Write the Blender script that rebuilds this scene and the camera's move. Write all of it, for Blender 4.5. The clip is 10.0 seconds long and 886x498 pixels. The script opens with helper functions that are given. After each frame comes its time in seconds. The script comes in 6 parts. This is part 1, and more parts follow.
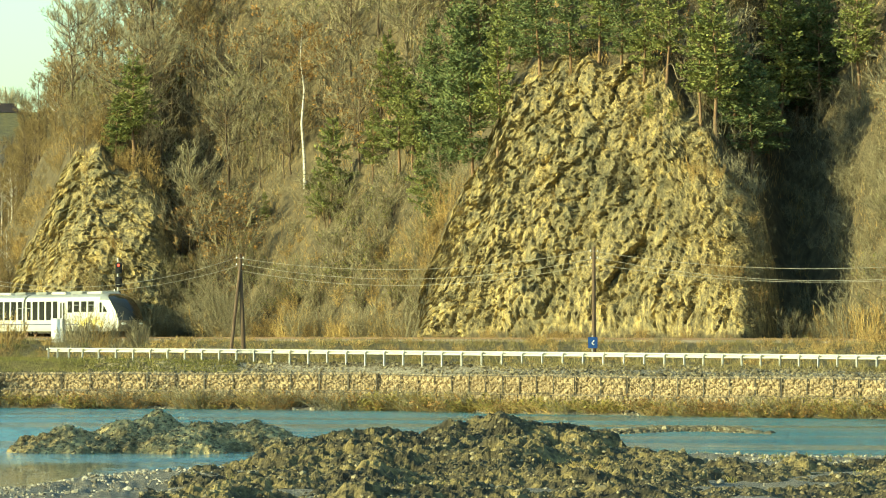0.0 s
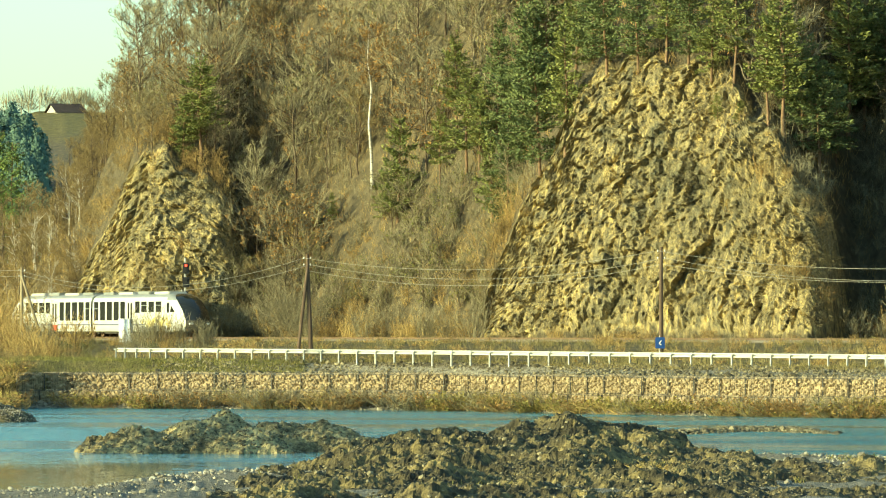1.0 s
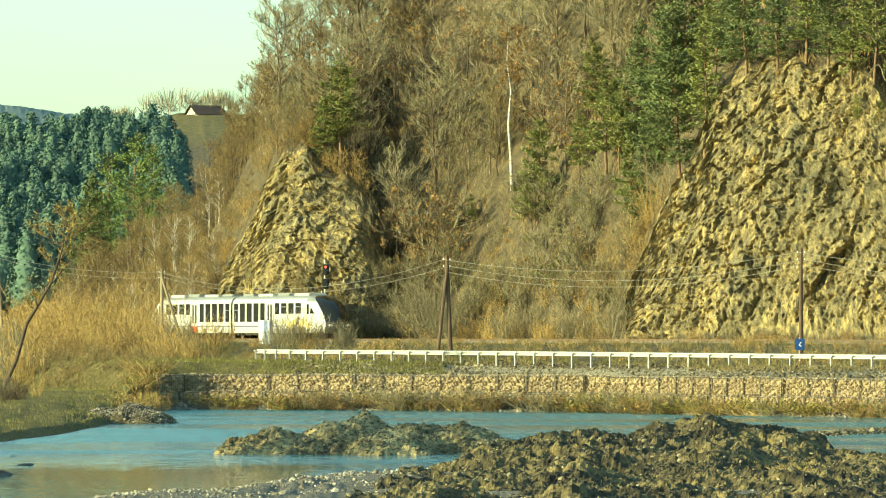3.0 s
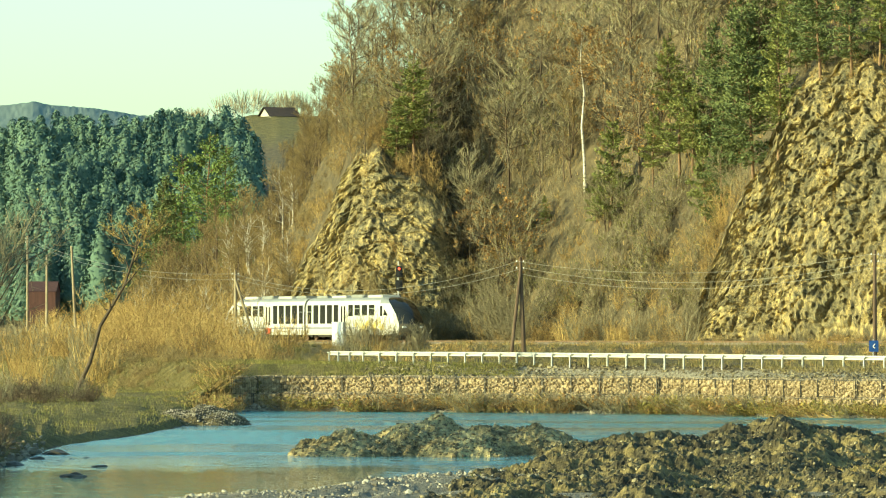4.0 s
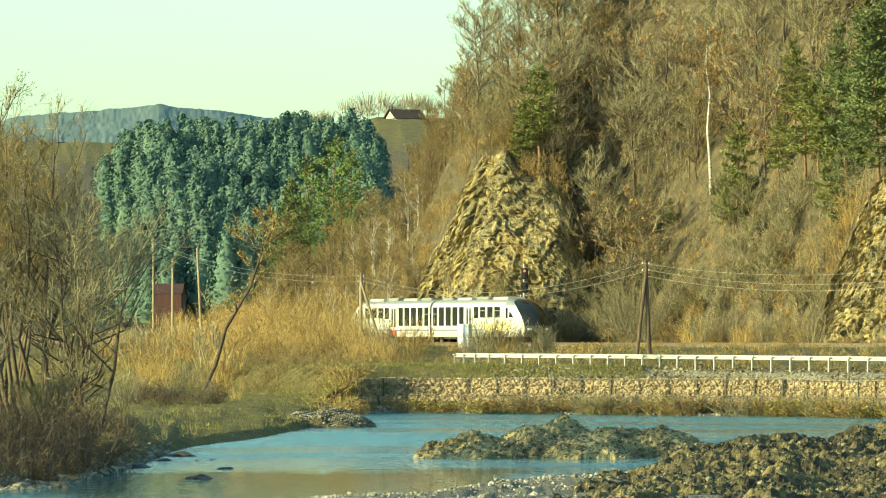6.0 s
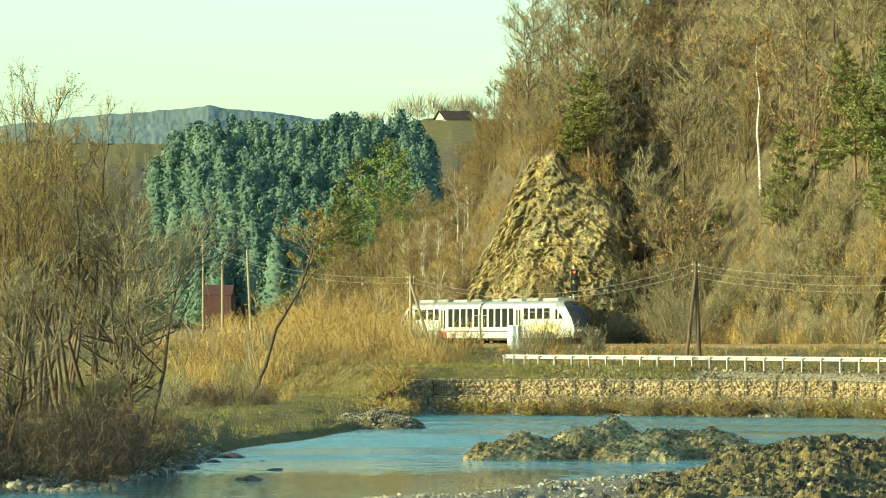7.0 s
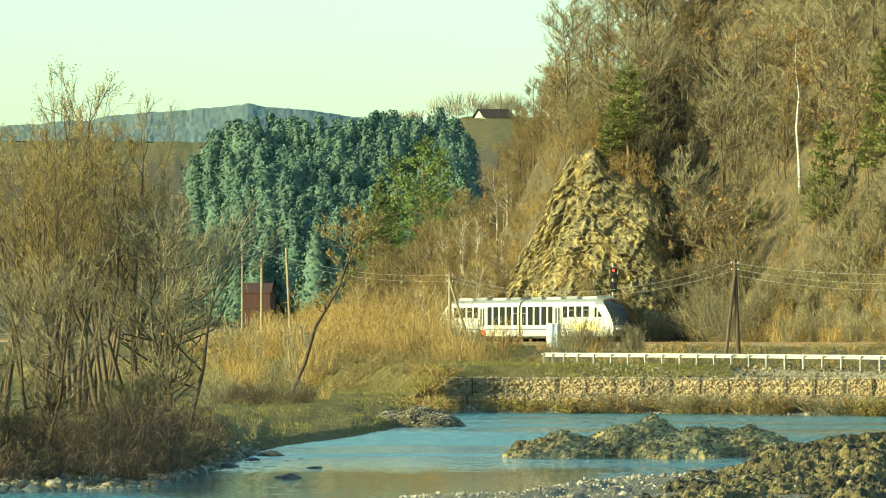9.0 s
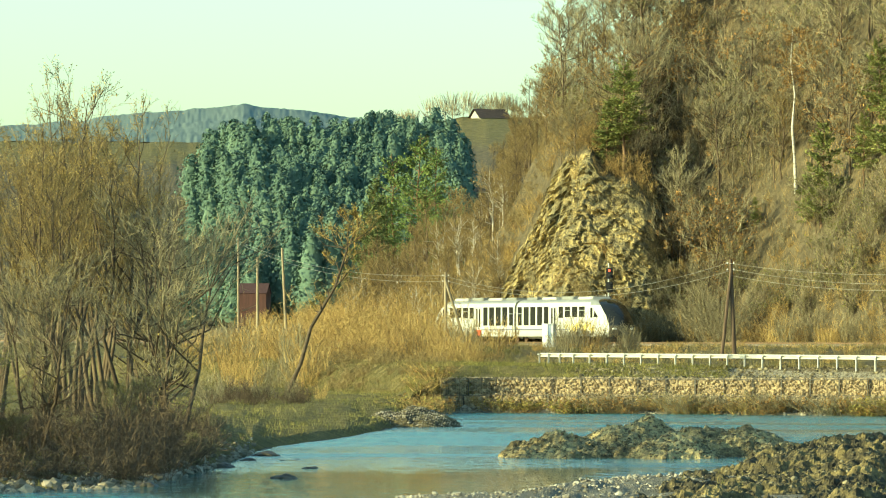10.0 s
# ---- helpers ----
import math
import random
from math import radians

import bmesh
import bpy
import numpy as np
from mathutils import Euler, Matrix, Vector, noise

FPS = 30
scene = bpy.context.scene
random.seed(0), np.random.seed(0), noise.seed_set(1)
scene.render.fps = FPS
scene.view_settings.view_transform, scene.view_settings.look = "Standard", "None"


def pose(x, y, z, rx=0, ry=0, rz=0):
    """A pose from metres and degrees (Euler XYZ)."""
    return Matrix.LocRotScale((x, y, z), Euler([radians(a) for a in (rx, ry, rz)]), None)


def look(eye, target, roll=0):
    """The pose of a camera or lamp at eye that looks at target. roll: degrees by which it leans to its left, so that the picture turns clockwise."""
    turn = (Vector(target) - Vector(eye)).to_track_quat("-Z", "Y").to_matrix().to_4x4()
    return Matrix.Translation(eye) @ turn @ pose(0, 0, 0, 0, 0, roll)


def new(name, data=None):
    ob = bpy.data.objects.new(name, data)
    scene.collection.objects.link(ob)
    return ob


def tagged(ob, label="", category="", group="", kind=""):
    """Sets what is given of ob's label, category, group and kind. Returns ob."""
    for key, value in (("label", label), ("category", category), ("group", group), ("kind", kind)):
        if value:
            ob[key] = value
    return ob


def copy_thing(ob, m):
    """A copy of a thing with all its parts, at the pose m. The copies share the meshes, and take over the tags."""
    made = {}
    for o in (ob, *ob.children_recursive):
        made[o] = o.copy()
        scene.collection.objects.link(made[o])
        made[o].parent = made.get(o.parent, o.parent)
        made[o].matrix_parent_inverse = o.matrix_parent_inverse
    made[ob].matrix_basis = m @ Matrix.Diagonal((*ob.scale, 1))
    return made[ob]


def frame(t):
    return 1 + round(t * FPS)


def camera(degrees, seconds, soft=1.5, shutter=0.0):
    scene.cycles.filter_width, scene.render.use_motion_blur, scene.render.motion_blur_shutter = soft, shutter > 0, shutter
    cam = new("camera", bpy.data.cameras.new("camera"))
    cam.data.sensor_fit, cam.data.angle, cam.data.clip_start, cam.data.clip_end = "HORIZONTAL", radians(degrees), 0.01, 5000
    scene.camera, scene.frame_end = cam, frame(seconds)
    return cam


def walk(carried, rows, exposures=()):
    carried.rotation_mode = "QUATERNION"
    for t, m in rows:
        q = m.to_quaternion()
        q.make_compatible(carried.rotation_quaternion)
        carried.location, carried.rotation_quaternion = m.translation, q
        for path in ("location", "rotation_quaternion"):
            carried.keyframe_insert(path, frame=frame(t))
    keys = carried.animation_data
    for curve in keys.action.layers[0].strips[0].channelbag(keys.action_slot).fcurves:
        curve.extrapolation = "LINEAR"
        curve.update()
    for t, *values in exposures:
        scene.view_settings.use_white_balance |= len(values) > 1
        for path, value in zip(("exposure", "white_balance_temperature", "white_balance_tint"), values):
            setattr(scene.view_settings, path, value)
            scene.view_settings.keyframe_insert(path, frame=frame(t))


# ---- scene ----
# ---- camera ----
EYE = 4.7
cam = camera(8.54, 10.0, 1.1)
PATH = [
    (0.0, pose(0, 0, 4.7, 90.7912, 0, -0.0000)),
    (0.5, pose(0, 0, 4.7, 90.7992, 0, 0.3353)),
    (1.0, pose(0, 0, 4.7, 90.7928, 0, 0.6492)),
    (1.5, pose(0, 0, 4.7, 90.8119, 0, 1.0006)),
    (2.0, pose(0, 0, 4.7, 90.8175, 0, 1.3156)),
    (2.5, pose(0, 0, 4.7, 90.8060, 0, 1.6476)),
    (4.0, pose(0, 0, 4.7, 90.8246, 0, 2.7058)),
    (4.5, pose(0, 0, 4.7, 90.8386, 0, 3.0442)),
    (5.0, pose(0, 0, 4.7, 90.8346, 0, 3.3456)),
    (5.5, pose(0, 0, 4.7, 90.8387, 0, 3.6324)),
    (7.0, pose(0, 0, 4.7, 90.8571, 0, 4.3976)),
    (7.5, pose(0, 0, 4.7, 90.8641, 0, 4.5445)),
    (8.0, pose(0, 0, 4.7, 90.8552, 0, 4.6487)),
    (8.5, pose(0, 0, 4.7, 90.8556, 0, 4.7591)),
    (9.0, pose(0, 0, 4.7, 90.8389, 0, 4.7757)),
    (9.5, pose(0, 0, 4.7, 90.8450, 0, 4.7685)),
    (10.0, pose(0, 0, 4.7, 90.8413, 0, 4.7355)),
]
EXPO = [(0.0, 1.35, 6500, 3), (10.0, 1.35, 6500, 3)]
walk(cam, PATH, EXPO)

# ---- sky and sun ----
SUN_EL, SUN_AZ = radians(14), math.atan2(-0.885, -0.466)  # low evening sun from behind the shoulder
world = bpy.data.worlds.new("sky")
scene.world = world
world.use_nodes = True
wn = world.node_tree
sky = wn.nodes.new("ShaderNodeTexSky")
sky.sky_type = "NISHITA"
sky.sun_disc = False
sky.sun_elevation = SUN_EL
sky.sun_rotation = SUN_AZ
sky.air_density, sky.dust_density, sky.ozone_density = 1.0, 1.1, 1.2
bg = wn.nodes["Background"]
bg.inputs["Strength"].default_value = 0.15
tint = wn.nodes.new("ShaderNodeMix")
tint.data_type, tint.blend_type = "RGBA", "MULTIPLY"
tint.inputs[0].default_value = 1.0
tint.inputs[7].default_value = (0.62, 0.83, 0.78, 1)
wn.links.new(sky.outputs[0], tint.inputs[6])
wn.links.new(tint.outputs[2], bg.inputs["Color"])
sun_dir = Vector((math.sin(SUN_AZ) * math.cos(SUN_EL), math.cos(SUN_AZ) * math.cos(SUN_EL), math.sin(SUN_EL)))
sun = new("sun", bpy.data.lights.new("sun", "SUN"))
sun.data.energy, sun.data.angle, sun.data.color = 3.1, radians(0.6), (1.0, 0.91, 0.47)
sun.matrix_world = look((0, 0, 0), tuple(-sun_dir))
sun.location = (-150, -60, 90)

# ---- materials ----


def material(name, stops, rough=0.85, scale=1.0, detail=6.0, bump=0.0, bump_scale=8.0, metal=0.0, island=0.0, obj_random=0.0, coarse=0.0, spec=0.3, stretch=(1, 1, 1)):
    """A surface whose colours run over two scales of noise; island and obj_random vary its brightness by piece and by object."""
    m = bpy.data.materials.new(name)
    m.use_nodes = True
    nt = m.node_tree
    b = nt.nodes["Principled BSDF"]
    b.inputs["Roughness"].default_value = rough
    b.inputs["Metallic"].default_value = metal
    b.inputs["Specular IOR Level"].default_value = spec
    geo = nt.nodes.new("ShaderNodeNewGeometry")
    mp = nt.nodes.new("ShaderNodeMapping")
    mp.inputs["Scale"].default_value = stretch
    nt.links.new(geo.outputs["Position"], mp.inputs["Vector"])
    n1 = nt.nodes.new("ShaderNodeTexNoise")
    n1.inputs["Scale"].default_value = scale
    n1.inputs["Detail"].default_value = detail
    n1.inputs["Roughness"].default_value = 0.65
    nt.links.new(mp.outputs[0], n1.inputs["Vector"])
    ramp = nt.nodes.new("ShaderNodeValToRGB")
    el = ramp.color_ramp.elements
    while len(el) < len(stops):
        el.new(0.5)
    for e, (p, c) in zip(el, stops):
        e.position, e.color = p, (*c, 1)
    fac = n1.outputs["Fac"]
    if coarse:
        n2 = nt.nodes.new("ShaderNodeTexNoise")
        n2.inputs["Scale"].default_value = scale * 0.13
        n2.inputs["Detail"].default_value = 3
        nt.links.new(geo.outputs["Position"], n2.inputs["Vector"])
        mx = nt.nodes.new("ShaderNodeMix")
        mx.inputs[0].default_value = coarse
        nt.links.new(fac, mx.inputs[2])
        nt.links.new(n2.outputs["Fac"], mx.inputs[3])
        fac = mx.outputs[0]
    if island or obj_random:
        src = geo.outputs["Random Per Island"]
        if obj_random:
            src = nt.nodes.new("ShaderNodeObjectInfo").outputs["Random"]
        ma = nt.nodes.new("ShaderNodeMath")
        ma.operation = "MULTIPLY_ADD"
        ma.inputs[1].default_value = island or obj_random
        nt.links.new(src, ma.inputs[0])
        nt.links.new(fac, ma.inputs[2])
        sb = nt.nodes.new("ShaderNodeMath")
        sb.operation = "SUBTRACT"
        sb.inputs[1].default_value = (island or obj_random) / 2
        nt.links.new(ma.outputs[0], sb.inputs[0])
        fac = sb.outputs[0]
    nt.links.new(fac, ramp.inputs[0])
    nt.links.new(ramp.outputs[0], b.inputs["Base Color"])
    if bump:
        n3 = nt.nodes.new("ShaderNodeTexNoise")
        n3.inputs["Scale"].default_value = bump_scale
        n3.inputs["Detail"].default_value = 5
        nt.links.new(geo.outputs["Position"], n3.inputs["Vector"])
        bp = nt.nodes.new("ShaderNodeBump")
        bp.inputs["Strength"].default_value = bump
        bp.inputs["Distance"].default_value = 0.6 / bump_scale
        nt.links.new(n3.outputs["Fac"], bp.inputs["Height"])
        nt.links.new(bp.outputs[0], b.inputs["Normal"])
    return m


M_rail_paint = material("painted_steel", [(0.3, (0.46, 0.44, 0.38)), (0.7, (0.62, 0.6, 0.52))], 0.45, 1.5, metal=0.0, coarse=0.5, spec=0.5)
M_post = material("galvanised_post", [(0.3, (0.42, 0.41, 0.36)), (0.7, (0.6, 0.58, 0.52))], 0.5, 3, metal=0.2)
M_steel = material("rail_steel", [(0.3, (0.16, 0.09, 0.05)), (0.7, (0.3, 0.2, 0.12))], 0.5, 5, metal=0.4)
M_sleeper = material("sleeper_concrete", [(0.3, (0.2, 0.17, 0.13)), (0.7, (0.32, 0.28, 0.22))], 0.9, 4)
M_ballast = material("ballast", [(0.3, (0.13, 0.1, 0.07)), (0.7, (0.33, 0.27, 0.19))], 0.95, 6, bump=0.8, bump_scale=9, island=0.4)
M_asphalt = material("asphalt", [(0.3, (0.045, 0.045, 0.042)), (0.7, (0.075, 0.073, 0.068))], 0.9, 9, bump=0.3, bump_scale=30)
M_pole_wood = material("pole_wood", [(0.3, (0.07, 0.045, 0.03)), (0.7, (0.19, 0.13, 0.085))], 0.9, 6, bump=0.4, bump_scale=20, stretch=(1, 1, 0.1))
M_pole_pale = material("pole_wood_pale", [(0.3, (0.22, 0.17, 0.11)), (0.7, (0.4, 0.33, 0.22))], 0.9, 6, bump=0.4, bump_scale=20, stretch=(1, 1, 0.1))
M_wire = material("wire", [(0.3, (0.3, 0.28, 0.23)), (0.7, (0.42, 0.4, 0.33))], 0.45, 2, metal=0.5)
M_bark = material("bark", [(0.3, (0.07, 0.05, 0.033)), (0.7, (0.19, 0.14, 0.09))], 0.95, 3, bump=0.5, bump_scale=14, obj_random=0.2)
M_bark_pale = material("willow_bark", [(0.3, (0.15, 0.12, 0.075)), (0.7, (0.32, 0.265, 0.17))], 0.95, 3, bump=0.5, bump_scale=14, obj_random=0.2)
M_bark_pine = material("pine_bark", [(0.3, (0.12, 0.07, 0.04)), (0.7, (0.3, 0.19, 0.11))], 0.95, 3, bump=0.5, bump_scale=10)
M_bark_birch = material("birch_bark", [(0.36, (0.1, 0.09, 0.07)), (0.46, (0.55, 0.5, 0.42)), (0.7, (0.72, 0.68, 0.6))], 0.8, 2.5, stretch=(1, 1, 3))
M_twig = material("twig", [(0.3, (0.145, 0.122, 0.075)), (0.5, (0.26, 0.222, 0.132)), (0.75, (0.39, 0.335, 0.2))], 0.9, 0.3, island=0.35, coarse=0.4)
M_scrub = material("scrub_twig", [(0.3, (0.07, 0.058, 0.032)), (0.5, (0.13, 0.105, 0.055)), (0.75, (0.22, 0.175, 0.085))], 0.9, 0.25, island=0.3, coarse=0.5)
M_twig_red = material("twig_rust", [(0.3, (0.13, 0.095, 0.045)), (0.5, (0.24, 0.175, 0.08)), (0.75, (0.36, 0.27, 0.12))], 0.9, 0.6, island=0.35, coarse=0.4)
M_dry = material("dry_stalks", [(0.25, (0.19, 0.115, 0.045)), (0.5, (0.4, 0.265, 0.095)), (0.75, (0.57, 0.41, 0.16))], 0.9, 0.5, island=0.4, coarse=0.4)
M_needle = material("pine_needles", [(0.3, (0.085, 0.112, 0.045)), (0.5, (0.14, 0.172, 0.064)), (0.75, (0.2, 0.23, 0.085))], 0.75, 0.5, island=0.35, coarse=0.3)
M_needle_yellow = material("pine_needles_yellowing", [(0.3, (0.12, 0.14, 0.042)), (0.5, (0.2, 0.22, 0.065)), (0.75, (0.3, 0.3, 0.09))], 0.75, 0.5, island=0.35, coarse=0.3)
M_needle_bright = material("light_green_needles", [(0.3, (0.1, 0.155, 0.045)), (0.5, (0.16, 0.225, 0.065)), (0.75, (0.23, 0.29, 0.085))], 0.75, 0.5, island=0.3, coarse=0.3)
# conifers' own blue-green, with distance haze painted in as a paler tone
M_needle_hazed = material("hazed_far_needles", [(0.3, (0.085, 0.14, 0.115)), (0.5, (0.115, 0.18, 0.135)), (0.75, (0.15, 0.215, 0.15))], 0.9, 0.08, island=0.15, spec=0.1)
M_leaf_yellow = material("autumn_leaves", [(0.3, (0.13, 0.12, 0.03)), (0.5, (0.27, 0.22, 0.055)), (0.75, (0.42, 0.32, 0.08))], 0.7, 0.8, island=0.4)
M_leaf_bronze = material("bronze_leaves", [(0.3, (0.2, 0.135, 0.045)), (0.5, (0.34, 0.24, 0.075)), (0.75, (0.48, 0.345, 0.1))], 0.75, 0.8, island=0.4)
M_leaf_rust = material("rust_leaves", [(0.3, (0.17, 0.09, 0.03)), (0.5, (0.32, 0.17, 0.05)), (0.75, (0.45, 0.26, 0.08))], 0.75, 0.8, island=0.4)
M_leaf_green = material("shrub_leaves", [(0.3, (0.07, 0.08, 0.02)), (0.5, (0.16, 0.16, 0.035)), (0.75, (0.3, 0.27, 0.055))], 0.7, 0.8, island=0.4)
M_stone = material("river_stone", [(0.25, (0.13, 0.11, 0.08)), (0.5, (0.24, 0.21, 0.15)), (0.75, (0.38, 0.33, 0.25))], 0.85, 2, bump=0.4, bump_scale=12, island=0.5)
M_wet = material("wet_stone", [(0.25, (0.03, 0.027, 0.02)), (0.75, (0.12, 0.105, 0.075))], 0.5, 3, bump=0.4, bump_scale=12)
M_clod = material("clods", [(0.25, (0.07, 0.058, 0.035)), (0.5, (0.16, 0.13, 0.075)), (0.75, (0.32, 0.27, 0.16))], 0.95, 3, island=0.5)
M_gabion = material("gabion_stone", [(0.2, (0.23, 0.17, 0.1)), (0.5, (0.36, 0.275, 0.16)), (0.8, (0.5, 0.39, 0.235))], 0.9, 1.5, bump=0.4, bump_scale=10, island=0.4)
M_cage = material("gabion_wire", [(0.3, (0.05, 0.045, 0.04)), (0.7, (0.12, 0.11, 0.09))], 0.6, 3, metal=0.5)
M_white_box = material("cabinet_enamel", [(0.3, (0.7, 0.7, 0.69)), (0.7, (0.82, 0.82, 0.8))], 0.5, 1.2, coarse=0.5)
M_black = material("signal_black", [(0.3, (0.012, 0.012, 0.012)), (0.7, (0.03, 0.03, 0.03))], 0.5, 3)
M_pipe = material("signal_pipe", [(0.3, (0.5, 0.5, 0.48)), (0.7, (0.68, 0.68, 0.65))], 0.45, 3, metal=0.3)
M_blue = material("sign_blue", [(0.3, (0.012, 0.05, 0.2)), (0.7, (0.02, 0.08, 0.28))], 0.45, 3)
M_white = material("paint_white", [(0.3, (0.72, 0.72, 0.7)), (0.7, (0.8, 0.8, 0.78))], 0.4, 0.6, coarse=0.5, spec=0.5)

# ---- numeric helpers ----
B = 10500.0  # bearing marks in a radian; mark 784 lies straight ahead, along +y


def at(u, d):
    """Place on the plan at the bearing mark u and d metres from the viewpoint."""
    a = (u - 784) / B
    return d * np.sin(a), d * np.cos(a)


def up(v, d):
    """Height that shows at the elevation mark v (586: the eye's level), d metres off."""
    return EYE + (586 - v) * d / B


def lut(table):
    xs, ys = np.array([p[0] for p in table], float), np.array([p[1] for p in table], float)
    return lambda u: np.interp(u, xs, ys)


def smooth_lut(table, width):
    raw = lut(table)
    ks = np.linspace(-1.5, 1.5, 13)
    ws = np.exp(-ks * ks)
    return lambda u: sum(w * raw(np.asarray(u, float) + k * width) for k, w in zip(ks, ws)) / ws.sum()


def sstep(a, b, x):
    t = np.clip((x - a) / (b - a), 0, 1)
    return t * t * (3 - 2 * t)


def hash3(ix, iy, iz, seed):
    h = (ix * 374761393 + iy * 668265263 + iz * 2147483647 + seed * 1274126177) & 0xFFFFFFFF
    h = ((h ^ (h >> 13)) * 1274126177) & 0xFFFFFFFF
    return ((h ^ (h >> 16)) & 0xFFFFFF) / float(0xFFFFFF)


def vnoise(x, y, z, seed=0):
    """Value noise, -1 to 1, on arrays."""
    x, y, z = np.broadcast_arrays(np.asarray(x, float), np.asarray(y, float), np.asarray(z, float))
    fx, fy, fz = np.floor(x), np.floor(y), np.floor(z)
    ix, iy, iz = fx.astype(np.int64), fy.astype(np.int64), fz.astype(np.int64)
    tx, ty, tz = x - fx, y - fy, z - fz
    tx, ty, tz = tx * tx * (3 - 2 * tx), ty * ty * (3 - 2 * ty), tz * tz * (3 - 2 * tz)
    out = 0
    for dx in (0, 1):
        for dy in (0, 1):
            for dz in (0, 1):
                w = (tx if dx else 1 - tx) * (ty if dy else 1 - ty) * (tz if dz else 1 - tz)
                out = out + w * hash3(ix + dx, iy + dy, iz + dz, seed)
    return out * 2 - 1


def fbm(x, y, z=0.0, octaves=4, seed=0, gain=0.5):
    out, a, f = 0, 1.0, 1.0
    for k in range(octaves):
        out = out + a * vnoise(np.asarray(x) * f, np.asarray(y) * f, np.asarray(z) * f, seed + k)
        a, f = a * gain, f * 2.03
    return out


def cells(x, y, z, seed=0):
    """Distance to the nearest and the second cell point, and the cell's random number."""
    x, y, z = np.broadcast_arrays(np.asarray(x, float), np.asarray(y, float), np.asarray(z, float))
    ix, iy, iz = (np.floor(c).astype(np.int64) for c in (x, y, z))
    d1, d2, rnd = np.full(x.shape, 9.0), np.full(x.shape, 9.0), np.zeros(x.shape)
    for dx in (-1, 0, 1):
        for dy in (-1, 0, 1):
            for dz in (-1, 0, 1):
                jx, jy, jz = ix + dx, iy + dy, iz + dz
                px, py, pz = jx + hash3(jx, jy, jz, seed), jy + hash3(jx, jy, jz, seed + 1), jz + hash3(jx, jy, jz, seed + 2)
                d = np.sqrt((px - x) ** 2 + (py - y) ** 2 + (pz - z) ** 2)
                near = d < d1
                d2 = np.where(near, d1, np.minimum(d2, d))
                rnd = np.where(near, hash3(jx, jy, jz, seed + 3), rnd)
                d1 = np.where(near, d, d1)
    return d1, d2, rnd


def facets(x, y, z, seed=0):
    """Broken blocks: each cell a plane of its own height and tilt, -1 to 1."""
    x, y, z = np.broadcast_arrays(np.asarray(x, float), np.asarray(y, float), np.asarray(z, float))
    ix, iy, iz = (np.floor(c).astype(np.int64) for c in (x, y, z))
    best, val = np.full(x.shape, 9.0), np.zeros(x.shape)
    for dx in (-1, 0, 1):
        for dy in (-1, 0, 1):
            for dz in (-1, 0, 1):
                j = (ix + dx, iy + dy, iz + dz)
                ex, ey, ez = x - j[0] - hash3(*j, seed), y - j[1] - hash3(*j, seed + 1), z - j[2] - hash3(*j, seed + 2)
                d = ex * ex + ey * ey + ez * ez
                plane = (hash3(*j, seed + 3) - 0.5) + 1.8 * (hash3(*j, seed + 4) - 0.5) * ex + 1.8 * (hash3(*j, seed + 5) - 0.6) * ez
                val = np.where(d < best, plane, val)
                best = np.minimum(d, best)
    return val


def mesh_of(name, verts, faces, mats, smooth=False, face_mat=None):
    me = bpy.data.meshes.new(name)
    verts = np.asarray(verts, np.float32)
    faces = np.asarray(faces, np.int32)
    k = faces.shape[1]
    me.vertices.add(len(verts))
    me.vertices.foreach_set("co", verts.ravel())
    me.loops.add(faces.size)
    me.loops.foreach_set("vertex_index", faces.ravel())
    me.polygons.add(len(faces))
    me.polygons.foreach_set("loop_start", np.arange(0, faces.size, k, dtype=np.int32))
    if face_mat is not None:
        me.polygons.foreach_set("material_index", np.asarray(face_mat, np.int32))
    me.polygons.foreach_set("use_smooth", np.full(len(faces), smooth))
    for m in mats:
        me.materials.append(m)
    me.update(calc_edges=True)
    return me


def grid_faces(rows, cols, wrap=False):
    r, c = np.meshgrid(np.arange(rows - 1), np.arange(cols if wrap else cols - 1), indexing="ij")
    a = (r * cols + c).ravel()
    b2 = (r * cols + (c + 1) % cols).ravel()
    return np.stack([a, b2, b2 + cols, a + cols], 1)


def thing(name, label, category, group="", place=(0, 0, 0), rz=0.0):
    ob = new(name)
    ob.matrix_world = pose(*place, 0, 0, rz)
    return tagged(ob, label, category, group)


def part(name, data, mat, parent, label=""):
    """Links a bmesh or a ready mesh as one part under a thing or a part."""
    if isinstance(data, bmesh.types.BMesh):
        me = bpy.data.meshes.new(name)
        data.to_mesh(me)
        data.free()
        me.materials.append(mat)
    else:
        me = data
    ob = new(name, me)
    ob.parent = parent
    if label:
        ob["label"] = label
    return ob


def add_box(bm, x0, x1, y0, y1, z0, z1, bevel=0.0):
    m = Matrix.Translation(((x0 + x1) / 2, (y0 + y1) / 2, (z0 + z1) / 2)) @ Matrix.Diagonal((x1 - x0, y1 - y0, z1 - z0, 1))
    r = bmesh.ops.create_cube(bm, size=1, matrix=m)
    if bevel:
        bmesh.ops.bevel(bm, geom=list({e for v in r["verts"] for e in v.link_edges}), offset=bevel, segments=2, affect="EDGES")
    return bm


def add_rod(bm, p, q, r0, r1, sides=8):
    p, q = Vector(p), Vector(q)
    m = Matrix.Translation((p + q) / 2) @ (q - p).to_track_quat("Z", "Y").to_matrix().to_4x4()
    bmesh.ops.create_cone(bm, cap_ends=True, segments=sides, radius1=r0, radius2=r1, depth=(q - p).length, matrix=m)
    return bm


